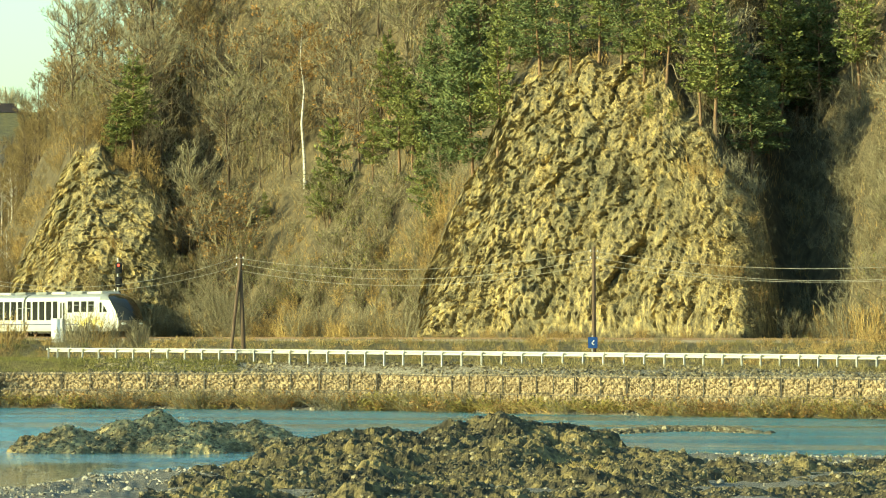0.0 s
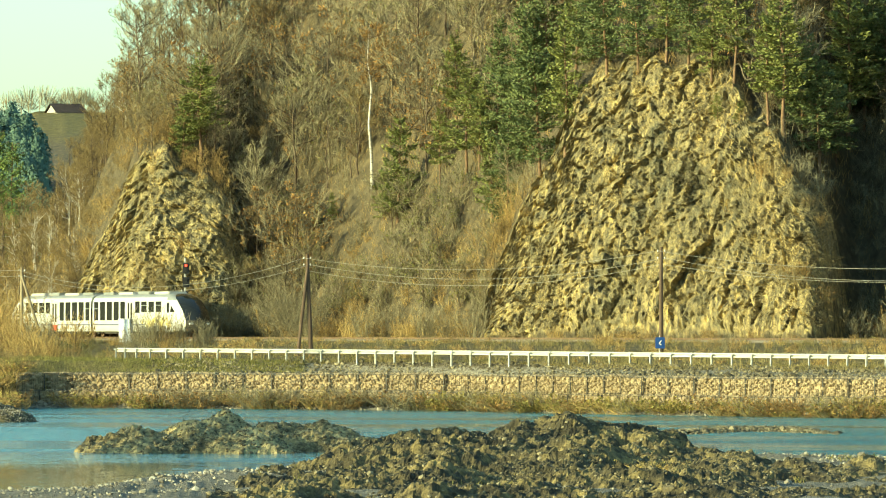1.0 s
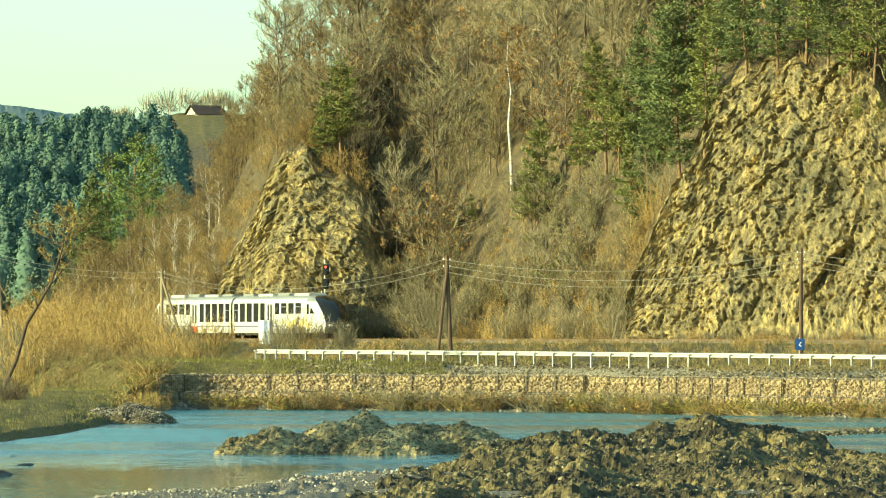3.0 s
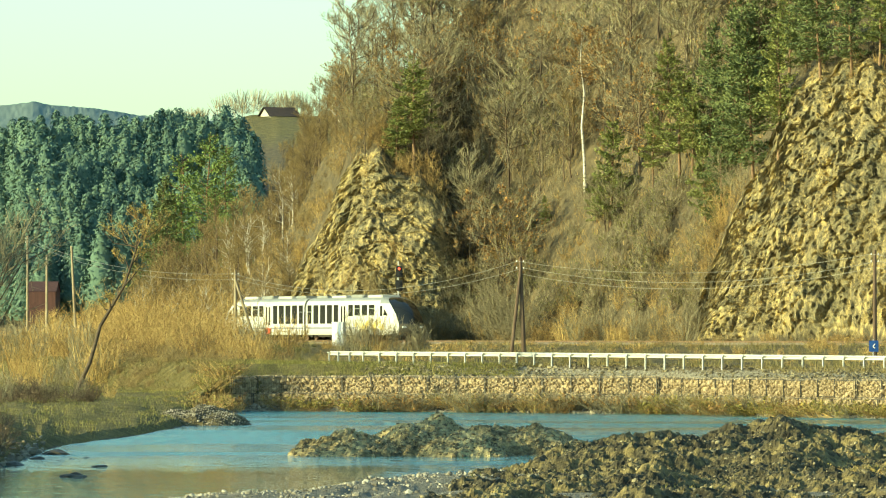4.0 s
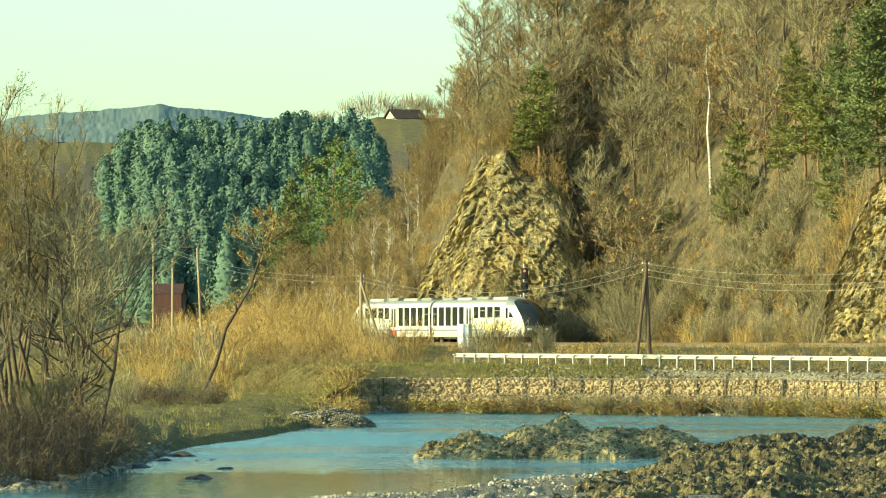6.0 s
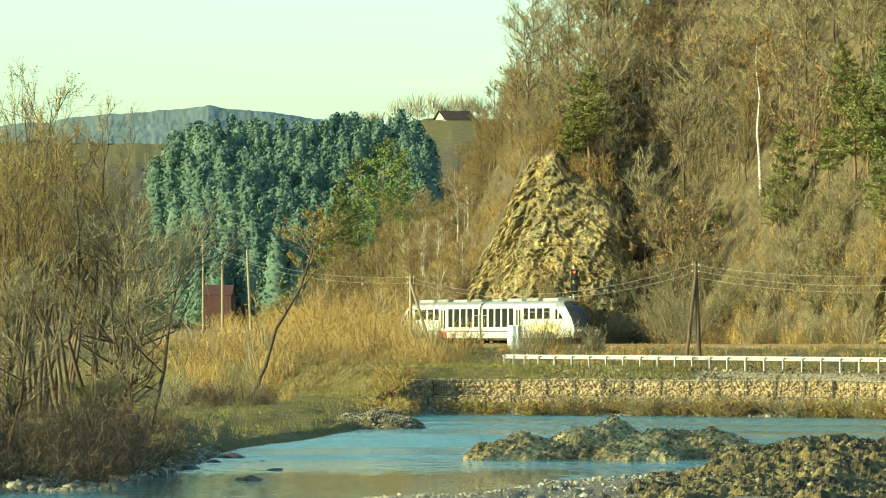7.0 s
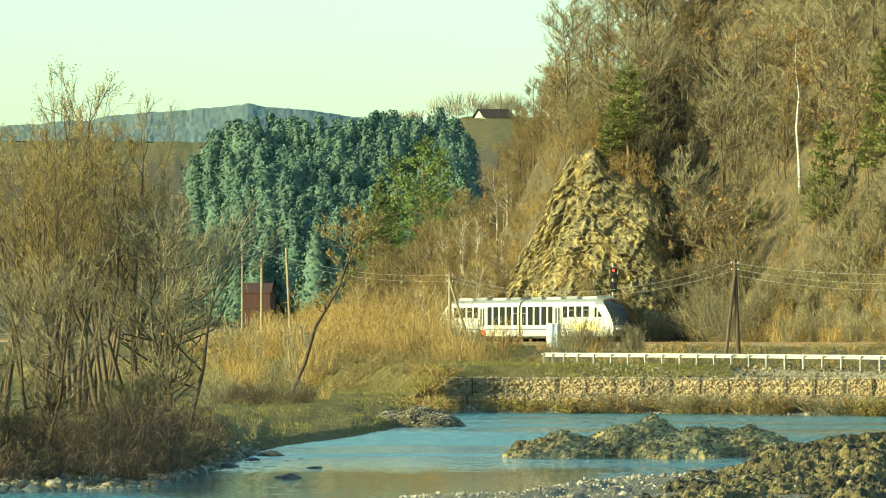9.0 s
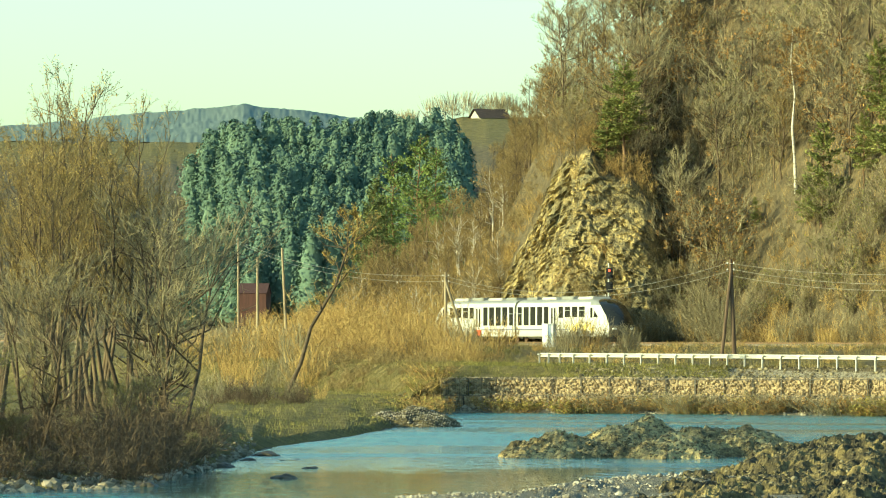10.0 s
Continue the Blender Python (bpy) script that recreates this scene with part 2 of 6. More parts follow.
def unit(v):
    return v / np.maximum(np.linalg.norm(v, axis=-1, keepdims=True), 1e-9)


def tubes(p0, p1, r0, r1, sides=4):
    """Vertices and quads of many tapered tubes."""
    d = unit(p1 - p0)
    ref = np.where(np.abs(d[:, 2:3]) > 0.9, np.array([[1.0, 0, 0]]), np.array([[0, 0, 1.0]]))
    a = unit(np.cross(d, ref))
    b = np.cross(d, a)
    ang = np.arange(sides) * 2 * np.pi / sides
    ring = a[:, None] * np.cos(ang)[None, :, None] + b[:, None] * np.sin(ang)[None, :, None]
    v = np.stack([p0[:, None] + ring * r0[:, None, None], p1[:, None] + ring * r1[:, None, None]], 1)
    n = len(p0)
    k = np.arange(sides)
    f1 = np.stack([k, (k + 1) % sides, sides + (k + 1) % sides, sides + k], 1)
    f = (f1[None] + (np.arange(n) * 2 * sides)[:, None, None]).reshape(-1, 4)
    return v.reshape(-1, 3), f


def ribbons(p0, p1, w0, w1, rng):
    """Thin tapering blades, each a flat quad turned at random."""
    d = unit(p1 - p0)
    s = unit(np.cross(d, rng.normal(size=d.shape)))
    v = np.stack([p0 - s * w0[:, None], p0 + s * w0[:, None], p1 + s * w1[:, None], p1 - s * w1[:, None]], 1)
    return v.reshape(-1, 3), np.arange(len(p0) * 4).reshape(-1, 4)


def join(*sets):
    vs, fs, n = [], [], 0
    for v, f in sets:
        vs.append(v)
        fs.append(f + n)
        n += len(v)
    return np.concatenate(vs), np.concatenate(fs)

# ---- the ground: river bed, banks, road, embankment, hill and distance in one sheet ----
SHORE = smooth_lut([(-1700, 165), (-876, 177), (-596, 186), (-476, 214), (-396, 247), (-256, 274), (-165, 303), (-132, 360), (0, 363), (700, 350), (1000, 333), (1568, 316), (2200, 300)], 18)
NEAR = smooth_lut([(-1700, 150), (-300, 160), (-126, 172), (0, 172), (100, 179), (250, 194), (400, 197), (800, 205), (1150, 218), (1568, 213), (2200, 210)], 25)
ROAD = smooth_lut([(-1400, 640), (-900, 560), (-450, 480), (-200, 427), (92, 380), (500, 364), (800, 354), (1200, 342), (1568, 329), (2200, 312)], 60)
TRACK = smooth_lut([(-1400, 900), (-700, 720), (-386, 612), (-99, 535), (272, 492), (625, 462), (1127, 428), (1562, 378), (1774, 350), (2300, 300)], 60)
CREST = smooth_lut([(-1200, 4), (-600, 5), (-300, 6), (-176, 6.5), (-76, 10), (0, 13), (45, 17), (85, 23), (150, 25), (250, 29), (350, 37), (450, 46), (800, 62), (2300, 66)], 30)
CLIFF = smooth_lut([(12, 0), (28, 5.5), (50, 8), (77, 9.8), (98, 12), (117, 14), (140, 15.8), (172, 16.2), (205, 15), (240, 14), (278, 11.5), (296, 8), (322, 6.5), (345, 3), (370, 0), (728, 0), (750, 4), (790, 8.2), (830, 12), (880, 15.2), (912, 17.6), (940, 20), (1000, 20.6), (1150, 20.2), (1200, 17.8), (1250, 14.8), (1290, 11.2), (1350, 9.4), (1366, 5), (1390, 0)], 6)
CLIFF_EVEN = CLIFF


def CLIFF(u):
    """Height of the rock faces, with a ragged outline."""
    c = CLIFF_EVEN(u)
    u = np.asarray(u, float)
    return np.maximum(c * (1 + 0.07 * fbm(u / 45, 3.3, 0, 2, 17) + 0.01), 0)


BASE = smooth_lut([(-1400, 960), (-700, 760), (-386, 640), (-99, 556), (20, 530), (150, 508), (290, 503), (330, 508), (400, 498), (480, 491), (640, 476), (740, 464), (820, 457), (900, 450), (1000, 444), (1100, 437), (1200, 429.5), (1300, 421), (1340, 422), (1400, 432), (1480, 424), (1562, 414), (1774, 400), (2300, 360)], 20)
RAIL_Z, ROAD_Z = 4.2, 2.75


def road_z(u):
    return 2.85 - 0.25 * sstep(0, 1700, np.asarray(u, float))


def ground_z(u, d):
    """Height of the bare ground at the bearing mark u and distance d (arrays)."""
    u, d = np.broadcast_arrays(np.asarray(u, float), np.asarray(d, float))
    x, y = at(u, d)
    sh, ne, ro, tr, ba = SHORE(u), NEAR(u), ROAD(u), TRACK(u), BASE(u)
    # near bank
    near = 0.55 * sstep(0, 22, ne - d) + 2.45 * sstep(95, 12, d) + 0.12 * fbm(x / 2.5, y / 2.5, 0, 4, 3)
    bed = -0.75 + 0.2 * fbm(x / 8, y / 8, 0, 2, 5)
    low = bed + (near - bed) * sstep(-3, 1.5, ne - d)
    # far bank
    left = sstep(-95, -170, u)
    rz = road_z(u)
    foot = np.where(u < -60, np.maximum(sh, 358), sh)
    wall = 2.1 * sstep(2.8, 3.2, d - foot) + 0.35 * sstep(-0.5, 2.8, d - foot)
    bank_r = np.minimum(wall, 2.15) + (rz - 2.15) * sstep(4.2, 9.5, d - foot)
    flat = 0.5 * sstep(0, 14, d - sh) + 0.5 * sstep(10, 60, d - sh) + 0.1 * fbm(x / 5, y / 9, 0, 3, 7)
    bank_l = flat + (rz - flat) * sstep(-36, -17, d - ro)
    far = bank_r * (1 - left) + bank_l * left
    kw = 1 + 3.6 * sstep(60, -180, u)
    far = far + (rz - far) * sstep(-5 * kw, -3.4 * kw, d - ro)
    z = low + (far - low) * sstep(-1.5, 0.7, d - sh)
    # rise to the track bed
    z = np.where(d > ro + 3 * kw, rz + (RAIL_Z - 0.3 - rz) * sstep(ro + 4 * kw, tr - 4.5, d), z)
    z = np.where(d > tr - 4.5, RAIL_Z - 0.28, z)
    # hill with its rock buttresses
    r = d - ba
    cl = CLIFF(u)
    wc = sstep(0, 12, cl)
    run = 2 + cl * 0.42
    rock = cl * np.clip(r / run, 0, 1) ** 0.8 + np.maximum(r - run, 0) * 0.35 * wc
    hill = np.maximum(0.78 * np.maximum(r - 2, 0) * sstep(0, 8 + 6 * wc, r), rock)
    top = np.maximum(CREST(u) - 4, 0.2)
    hill = np.where(hill > top * 0.8, top * 0.8 + top * 0.2 * np.tanh((hill - top * 0.8) / (top * 0.2)), hill)
    hill = hill * sstep(-200, -20, -(d - 820))
    z = z + np.where(r > 0, hill, 0) + np.where(r > 2, 0.5 * fbm(x / 6, y / 6, z / 6, 3, 11), 0)
    # distance
    fz = np.interp(d, [0, 860, 900, 1010, 1300, 1600, 2000, 2600, 3100, 3700, 5000], [0, 0, 2, 24, 43, 53, 56, 64, 105, 141, 130])
    ridge = np.interp(u, [-1100, -815, -661, -614, -520, -437, -330, -143, 100], [-14, -8, -3, 0, 2, 5, 1, -11, -14])
    fz = fz + ridge * sstep(2600, 3650, d) + 3 * fbm(x / 160, y / 160, 0, 3, 21) * sstep(1800, 3000, d) + 6 * sstep(-300, 0, u) * sstep(1000, 1290, d)
    return z + fz


def ground_u(x, y):
    return 784 + np.arctan2(x, y) * B


def ground_at(x, y):
    return float(ground_z(ground_u(x, y), math.hypot(x, y)))


def build_ground():
    fine = np.concatenate([np.arange(-1060, -640, 12), np.arange(-640, -40, 5), np.arange(-40, 0, 8), np.arange(0, 360, 3), np.arange(360, 735, 9), np.arange(735, 1420, 2.8), np.arange(1420, 1760, 9)])
    full = 2 * np.pi * B
    coarse = np.linspace(1760, -1060 + full, 60)[:-1]
    u = np.concatenate([fine, coarse])
    uu = np.where(u > 784 + full / 2, u - full, u)
    uc = np.clip(uu, -1650, 2200)
    n = len(u)
    rows = [np.full(n, 0.01), np.full(n, 0.5)]
    for a in (4, 12, 25, 45, 70, 95, 120, 140):
        rows.append(np.full(n, float(a)))

    def span(f0, f1, k):
        for t in np.linspace(0, 1, k + 1)[1:]:
            rows.append(f0 + (f1 - f0) * t)

    ne, sh, ro, tr, ba = NEAR(uc), SHORE(uc), ROAD(uc), TRACK(uc), BASE(uc)
    ne = np.minimum(ne, sh - 12)
    ro = np.maximum(ro, sh + 13)
    span(np.full(n, 140.0), ne - 3.5, 14)
    span(ne - 3.5, ne + 3, 14)
    span(ne + 3, sh - 2, 12)
    span(sh - 2, sh + 1, 8)
    span(sh + 1, sh + 3.5, 12)
    span(sh + 3.5, sh + 8.5, 10)
    lo = np.maximum(ro - 40, sh + 9)
    span(sh + 8.5, lo, 8)
    span(lo, np.maximum(ro - 3.3, sh + 9.6), 18)
    span(np.maximum(ro - 3.3, sh + 9.6), ro + 4, 6)
    span(ro + 4, tr - 4.6, 14)
    span(tr - 4.6, tr + 4, 5)
    span(tr + 4, ba - 0.2, 5)
    rise = 3.2 + CLIFF(uc) * 0.42
    span(ba - 0.2, ba + rise, 170)
    span(ba + rise, ba + 26, 14)
    span(ba + 26, np.maximum(ba + 120, 660), 26)
    span(np.maximum(ba + 120, 660), np.full(n, 1050.0), 16)
    for a in (1100, 1180, 1300, 1450, 1600, 1800, 2050, 2350, 2600, 2750, 2900, 3000, 3100, 3200, 3300, 3400, 3500, 3600, 3700, 3800, 4000, 4300, 4900):
        rows.append(np.full(n, float(a)))
    d = np.array(rows)
    nr = len(d)
    U = np.broadcast_to(uc, d.shape)
    z = ground_z(U, d)
    ang = (uu - 784) / B
    x, y = d * np.sin(ang), d * np.cos(ang)
    # break the rock faces into blocks and ledges
    cl = CLIFF(U)
    r = d - BASE(U)
    run = 2 + cl * 0.42
    mask = sstep(0.6, 3, cl) * sstep(-0.5, 0.8, r) * sstep(run + 4, run - 0.5, r)
    sel = mask > 0.01
    xs, ys, zs = x[sel], y[sel], z[sel]
    tilt = zs * 0.8 + xs * 0.45
    wob = 0.25 * fbm(xs / 1.5, ys / 1.5, zs / 1.5, 2, 31)
    across, down = 0.92 * xs + 0.39 * zs + 0.3 * ys, 0.92 * zs - 0.39 * xs
    across, down = across + wob, down + 0.7 * wob
    push = 1.9 * fbm(across / 6, down / 10, ys / 6, 2, 33, 0.5)
    # broken rock: blocks of four sizes, longer down the dip, with deep joints between the largest
    for k, (size, amp) in enumerate(((3.4, 1.1), (1.5, 0.45), (0.65, 0.42), (0.3, 0.36))):
        push = push + amp * facets(across / size, ys / size, down / (2.1 * size), 60 + 7 * k)
    g1, g2, r3 = cells(across / 1.7, ys / 3, down / 4.5, 140)
    push = push - 0.7 * sstep(0.14, 0.0, g2 - g1) * (r3 > 0.35)
    push = push + 0.22 * fbm(across / 0.6, down / 2.2, ys, 3, 81, 0.6)
    push = 0.68 * push * mask[sel]
    y[sel] -= push
    x[sel] -= 0.35 * push
    verts = np.stack([x, y, z], -1).reshape(-1, 3)
    faces = grid_faces(nr, n, wrap=True)[:, ::-1]
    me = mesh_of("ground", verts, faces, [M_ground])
    at_rock = me.attributes.new("rock", "FLOAT", "POINT")
    at_rock.data.foreach_set("value", mask.ravel().astype(np.float32))
    # grass and gravel by place
    grass = sstep(60, -60, U) * sstep(SHORE(U), SHORE(U) + 4, d) * (d < TRACK(U)) + sstep(150, 450, -U + 620) * sstep(4.5, 6, d - SHORE(U)) * sstep(ROAD(U) - 3, ROAD(U) - 4, d)
    grass = np.clip(grass + 0.45 * (d > ROAD(U) + 3.3) * (d < TRACK(U) - 3) + (d < 120) + sstep(1100, 1250, d), 0, 1)
    gravel = sstep(150, 400, U) * sstep(2, 3.5, d - SHORE(U)) * sstep(ROAD(U) - 3, ROAD(U) - 5, d) + (np.abs(d - NEAR(U)) < 95) * (d < SHORE(U)) * 0.9 + sstep(SHORE(U) + 2, SHORE(U), d) * (d > NEAR(U)) + (np.abs(d - TRACK(U)) < 4.6)
    # far: where the ground takes the hazed wood colour
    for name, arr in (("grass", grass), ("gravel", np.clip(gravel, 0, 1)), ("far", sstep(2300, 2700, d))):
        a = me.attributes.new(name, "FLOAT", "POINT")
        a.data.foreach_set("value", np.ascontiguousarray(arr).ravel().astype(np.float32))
    ob = new("ground", me)
    return tagged(ob, "earth, gravel, grass and yellowish rock of a river valley", "ground", kind="structure")


def ground_material():
    m = bpy.data.materials.new("valley_ground")
    m.use_nodes = True
    nt = m.node_tree
    b = nt.nodes["Principled BSDF"]
    b.inputs["Roughness"].default_value = 0.93
    b.inputs["Specular IOR Level"].default_value = 0.2
    geo = nt.nodes.new("ShaderNodeNewGeometry")

    def noise_tex(scale, detail=6, stretch=None):
        n = nt.nodes.new("ShaderNodeTexNoise")
        n.inputs["Scale"].default_value = scale
        n.inputs["Detail"].default_value = detail
        n.inputs["Roughness"].default_value = 0.7
        if stretch:
            mp = nt.nodes.new("ShaderNodeMapping")
            mp.inputs["Scale"].default_value = stretch
            nt.links.new(geo.outputs["Position"], mp.inputs["Vector"])
            nt.links.new(mp.outputs[0], n.inputs["Vector"])
        else:
            nt.links.new(geo.outputs["Position"], n.inputs["Vector"])
        return n.outputs["Fac"]

    def ramp(fac, stops):
        r = nt.nodes.new("ShaderNodeValToRGB")
        el = r.color_ramp.elements
        while len(el) < len(stops):
            el.new(0.5)
        for e, (p, c) in zip(el, stops):
            e.position, e.color = p, (*c, 1)
        nt.links.new(fac, r.inputs[0])
        return r.outputs[0]

    def mix(fac, a, c):
        x = nt.nodes.new("ShaderNodeMix")
        x.data_type = "RGBA"
        nt.links.new(fac, x.inputs[0])
        nt.links.new(a, x.inputs[6])
        nt.links.new(c, x.inputs[7])
        return x.outputs[2]

    def attr(name):
        a = nt.nodes.new("ShaderNodeAttribute")
        a.attribute_name = name
        return a.outputs["Fac"]

    def ragged(fac, tex, lo=0.4, hi=0.6):
        """A mask with a torn edge."""
        s = nt.nodes.new("ShaderNodeMath")
        s.operation = "ADD"
        nt.links.new(fac, s.inputs[0])
        nt.links.new(tex, s.inputs[1])
        r = nt.nodes.new("ShaderNodeMapRange")
        r.inputs[1].default_value, r.inputs[2].default_value = lo + 0.5, hi + 0.5
        nt.links.new(s.outputs[0], r.inputs[0])
        return r.outputs[0]

    n_big, n_mid, n_fine = noise_tex(0.12, 4), noise_tex(0.8), noise_tex(5.0)
    litter = ramp(n_mid, [(0.3, (0.08, 0.066, 0.042)), (0.5, (0.15, 0.12, 0.07)), (0.7, (0.24, 0.185, 0.1))])
    grass = ramp(n_mid, [(0.3, (0.09, 0.08, 0.03)), (0.5, (0.19, 0.155, 0.055)), (0.72, (0.33, 0.25, 0.1))])
    gravel = ramp(n_fine, [(0.3, (0.12, 0.105, 0.08)), (0.5, (0.27, 0.24, 0.18)), (0.7, (0.44, 0.4, 0.31))])
    rock_a = ramp(noise_tex(1.7, 12, (1, 1, 0.45)), [(0.35, (0.06, 0.052, 0.036)), (0.44, (0.22, 0.18, 0.1)), (0.54, (0.46, 0.36, 0.165)), (0.64, (0.72, 0.55, 0.22))])
    moss = ramp(noise_tex(2.2, 12, (1, 1, 0.5)), [(0.34, (0.06, 0.058, 0.04)), (0.48, (0.17, 0.158, 0.1)), (0.64, (0.36, 0.31, 0.17))])
    rock = mix(ragged(n_big, noise_tex(0.6, 9), 0.44, 0.72), rock_a, moss)
    c = mix(ragged(attr("grass"), n_mid, 0.4, 0.65), litter, grass)
    c = mix(ragged(attr("gravel"), n_fine, 0.4, 0.65), c, gravel)
    c = mix(ragged(attr("rock"), n_mid, 0.4, 0.6), c, rock)
    # far ridge: distance haze painted into the wood's colour
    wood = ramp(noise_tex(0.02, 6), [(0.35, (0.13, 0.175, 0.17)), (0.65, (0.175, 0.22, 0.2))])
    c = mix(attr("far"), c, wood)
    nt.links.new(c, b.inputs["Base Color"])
    bp = nt.nodes.new("ShaderNodeBump")
    bp.inputs["Strength"].default_value = 0.9
    bp.inputs["Distance"].default_value = 0.35
    nt.links.new(n_fine, bp.inputs["Height"])
    nt.links.new(bp.outputs[0], b.inputs["Normal"])
    return m


M_ground = ground_material()
build_ground()


def build_water():
    m = bpy.data.materials.new("river_water")
    m.use_nodes = True
    nt = m.node_tree
    b = nt.nodes["Principled BSDF"]
    b.inputs["Base Color"].default_value = (0.04, 0.2, 0.225, 1)
    b.inputs["Specular IOR Level"].default_value = 0.28
    b.inputs["Roughness"].default_value = 0.2
    b.inputs["IOR"].default_value = 1.33
    geo = nt.nodes.new("ShaderNodeNewGeometry")
    mp = nt.nodes.new("ShaderNodeMapping")
    mp.inputs["Scale"].default_value = (0.9, 0.35, 1)
    nt.links.new(geo.outputs["Position"], mp.inputs["Vector"])
    n = nt.nodes.new("ShaderNodeTexNoise")
    n.inputs["Scale"].default_value = 1.6
    n.inputs["Detail"].default_value = 5
    nt.links.new(mp.outputs[0], n.inputs["Vector"])
    big = nt.nodes.new("ShaderNodeTexNoise")
    big.inputs["Scale"].default_value = 0.05
    big.inputs["Detail"].default_value = 3
    nt.links.new(geo.outputs["Position"], big.inputs["Vector"])
    band = nt.nodes.new("ShaderNodeMapping")
    band.inputs["Scale"].default_value = (0.6, 1.6, 1)
    nt.links.new(geo.outputs["Position"], band.inputs["Vector"])
    nt.links.new(band.outputs[0], big.inputs["Vector"])

    def ranged(lo, hi):
        mr = nt.nodes.new("ShaderNodeMapRange")
        mr.inputs[1].default_value, mr.inputs[2].default_value = 0.42, 0.56
        mr.inputs[3].default_value, mr.inputs[4].default_value = lo, hi
        nt.links.new(big.outputs["Fac"], mr.inputs[0])
        still = nt.nodes.new("ShaderNodeAttribute")
        still.attribute_name = "still"
        mx = nt.nodes.new("ShaderNodeMix")
        mx.inputs[3].default_value = lo * 0.12
        nt.links.new(still.outputs["Fac"], mx.inputs[0])
        nt.links.new(mr.outputs[0], mx.inputs[2])
        return mx.outputs[0]

    bp = nt.nodes.new("ShaderNodeBump")
    bp.inputs["Distance"].default_value = 1.0
    nt.links.new(ranged(0.32, 1.0), bp.inputs["Strength"])
    nt.links.new(ranged(0.05, 0.22), b.inputs["Roughness"])
    nt.links.new(n.outputs["Fac"], bp.inputs["Height"])
    nt.links.new(bp.outputs[0], b.inputs["Normal"])
    us = np.linspace(-1640, 2190, 120)
    d0, d1 = NEAR(us) - 6, SHORE(us) + 2.5
    ts = np.linspace(0, 1, 40)[:, None]
    d = d0 + (d1 - d0) * ts
    x, y = at(us[None], d)
    v = np.stack([x, y, np.zeros_like(x)], -1).reshape(-1, 3)
    me = mesh_of("water", v, grid_faces(40, 120)[:, ::-1], [m])
    # a still backwater by the near bank, left of the heaps
    still = sstep(226, 204, d) * sstep(330, 130, us[None]) * sstep(-700, -520, us[None])
    me.attributes.new("still", "FLOAT", "POINT").data.foreach_set("value", still.ravel().astype(np.float32))
    ob = new("water", me)
    tagged(ob, "shallow blue-grey river with rippled bands", "river", kind="structure")


build_water()

# ---- road, track and what stands beside them ----


def along(fn, u0, u1, step):
    """Places at even steps along a line of the plan given as distance by bearing mark."""
    us = np.linspace(u0, u1, 3000)
    x, y = at(us, fn(us))
    s = np.concatenate([[0], np.cumsum(np.hypot(np.diff(x), np.diff(y)))])
    q = np.arange(0, s[-1], step)
    return np.interp(q, s, us), np.interp(q, s, x), np.interp(q, s, y)


def sweep(x, y, z, profile, close=True):
    """Sweeps a profile of (side, height) along a level path; side is to the right of the way."""
    x, y, z = (np.asarray(c, float) for c in (x, y, z))
    tx, ty = np.gradient(x), np.gradient(y)
    n = np.hypot(tx, ty)
    nx, ny = ty / n, -tx / n
    p = np.array(profile, float)
    v = np.stack([x[:, None] + nx[:, None] * p[:, 0], y[:, None] + ny[:, None] * p[:, 0], z[:, None] + p[None, :, 1]], -1)
    return v.reshape(-1, 3), grid_faces(len(x), len(p), wrap=close)


def structure(name, label, category, data):
    return tagged(new(name, data), label, category, kind="structure")


ru, rx, ry = along(ROAD, -1300, 2100, 3)
v, f = sweep(rx, ry, road_z(ru), [(2.25, 0.02), (2.25, -0.2), (-2.25, -0.2), (-2.25, 0.02), (0, 0.07)])
structure("road", "narrow grey asphalt road behind a guard rail", "road", mesh_of("road", v, f, [M_asphalt]))

tu, tx_, ty_ = along(TRACK, -1300, 2200, 1.5)
v, f = sweep(tx_, ty_, np.full(len(tx_), RAIL_Z), [(1.5, -0.16), (2.5, -0.75), (-2.5, -0.75), (-1.5, -0.16)])
structure("track_bed", "rusty brown ballast bed of a railway track", "railway", mesh_of("track_bed", v, f, [M_ballast]))


def railway():
    th = thing("railway_track", "single railway track with rusty rails on concrete sleepers", "track")
    rail = [(-0.035, 0), (0.035, 0), (0.035, -0.03), (0.012, -0.05), (0.012, -0.12), (0.07, -0.15), (-0.07, -0.15), (-0.012, -0.12), (-0.012, -0.05), (-0.035, -0.03)]
    for side in (-0.75, 0.75):
        v, f = sweep(tx_, ty_, np.full(len(tx_), RAIL_Z), [(a + side, b) for a, b in rail])
        part("rail", mesh_of("rail", v, f, [M_steel]), None, th)
    su, sx, sy = along(TRACK, -60, 1750, 0.65)
    bm = bmesh.new()
    add_box(bm, -1.25, 1.25, -0.12, 0.12, -0.12, 0.0, 0.02)
    me = bpy.data.meshes.new("sleeper")
    bm.to_mesh(me)
    bm.free()
    me.materials.append(M_sleeper)
    g = np.arctan2(np.gradient(sy), np.gradient(sx))
    for k in range(len(sx)):
        ob = new("sleeper", me)
        ob.parent = th
        ob.matrix_basis = Matrix.Translation((sx[k], sy[k], RAIL_Z - 0.13)) @ Matrix.Rotation(g[k] + math.pi / 2, 4, "Z")


railway()


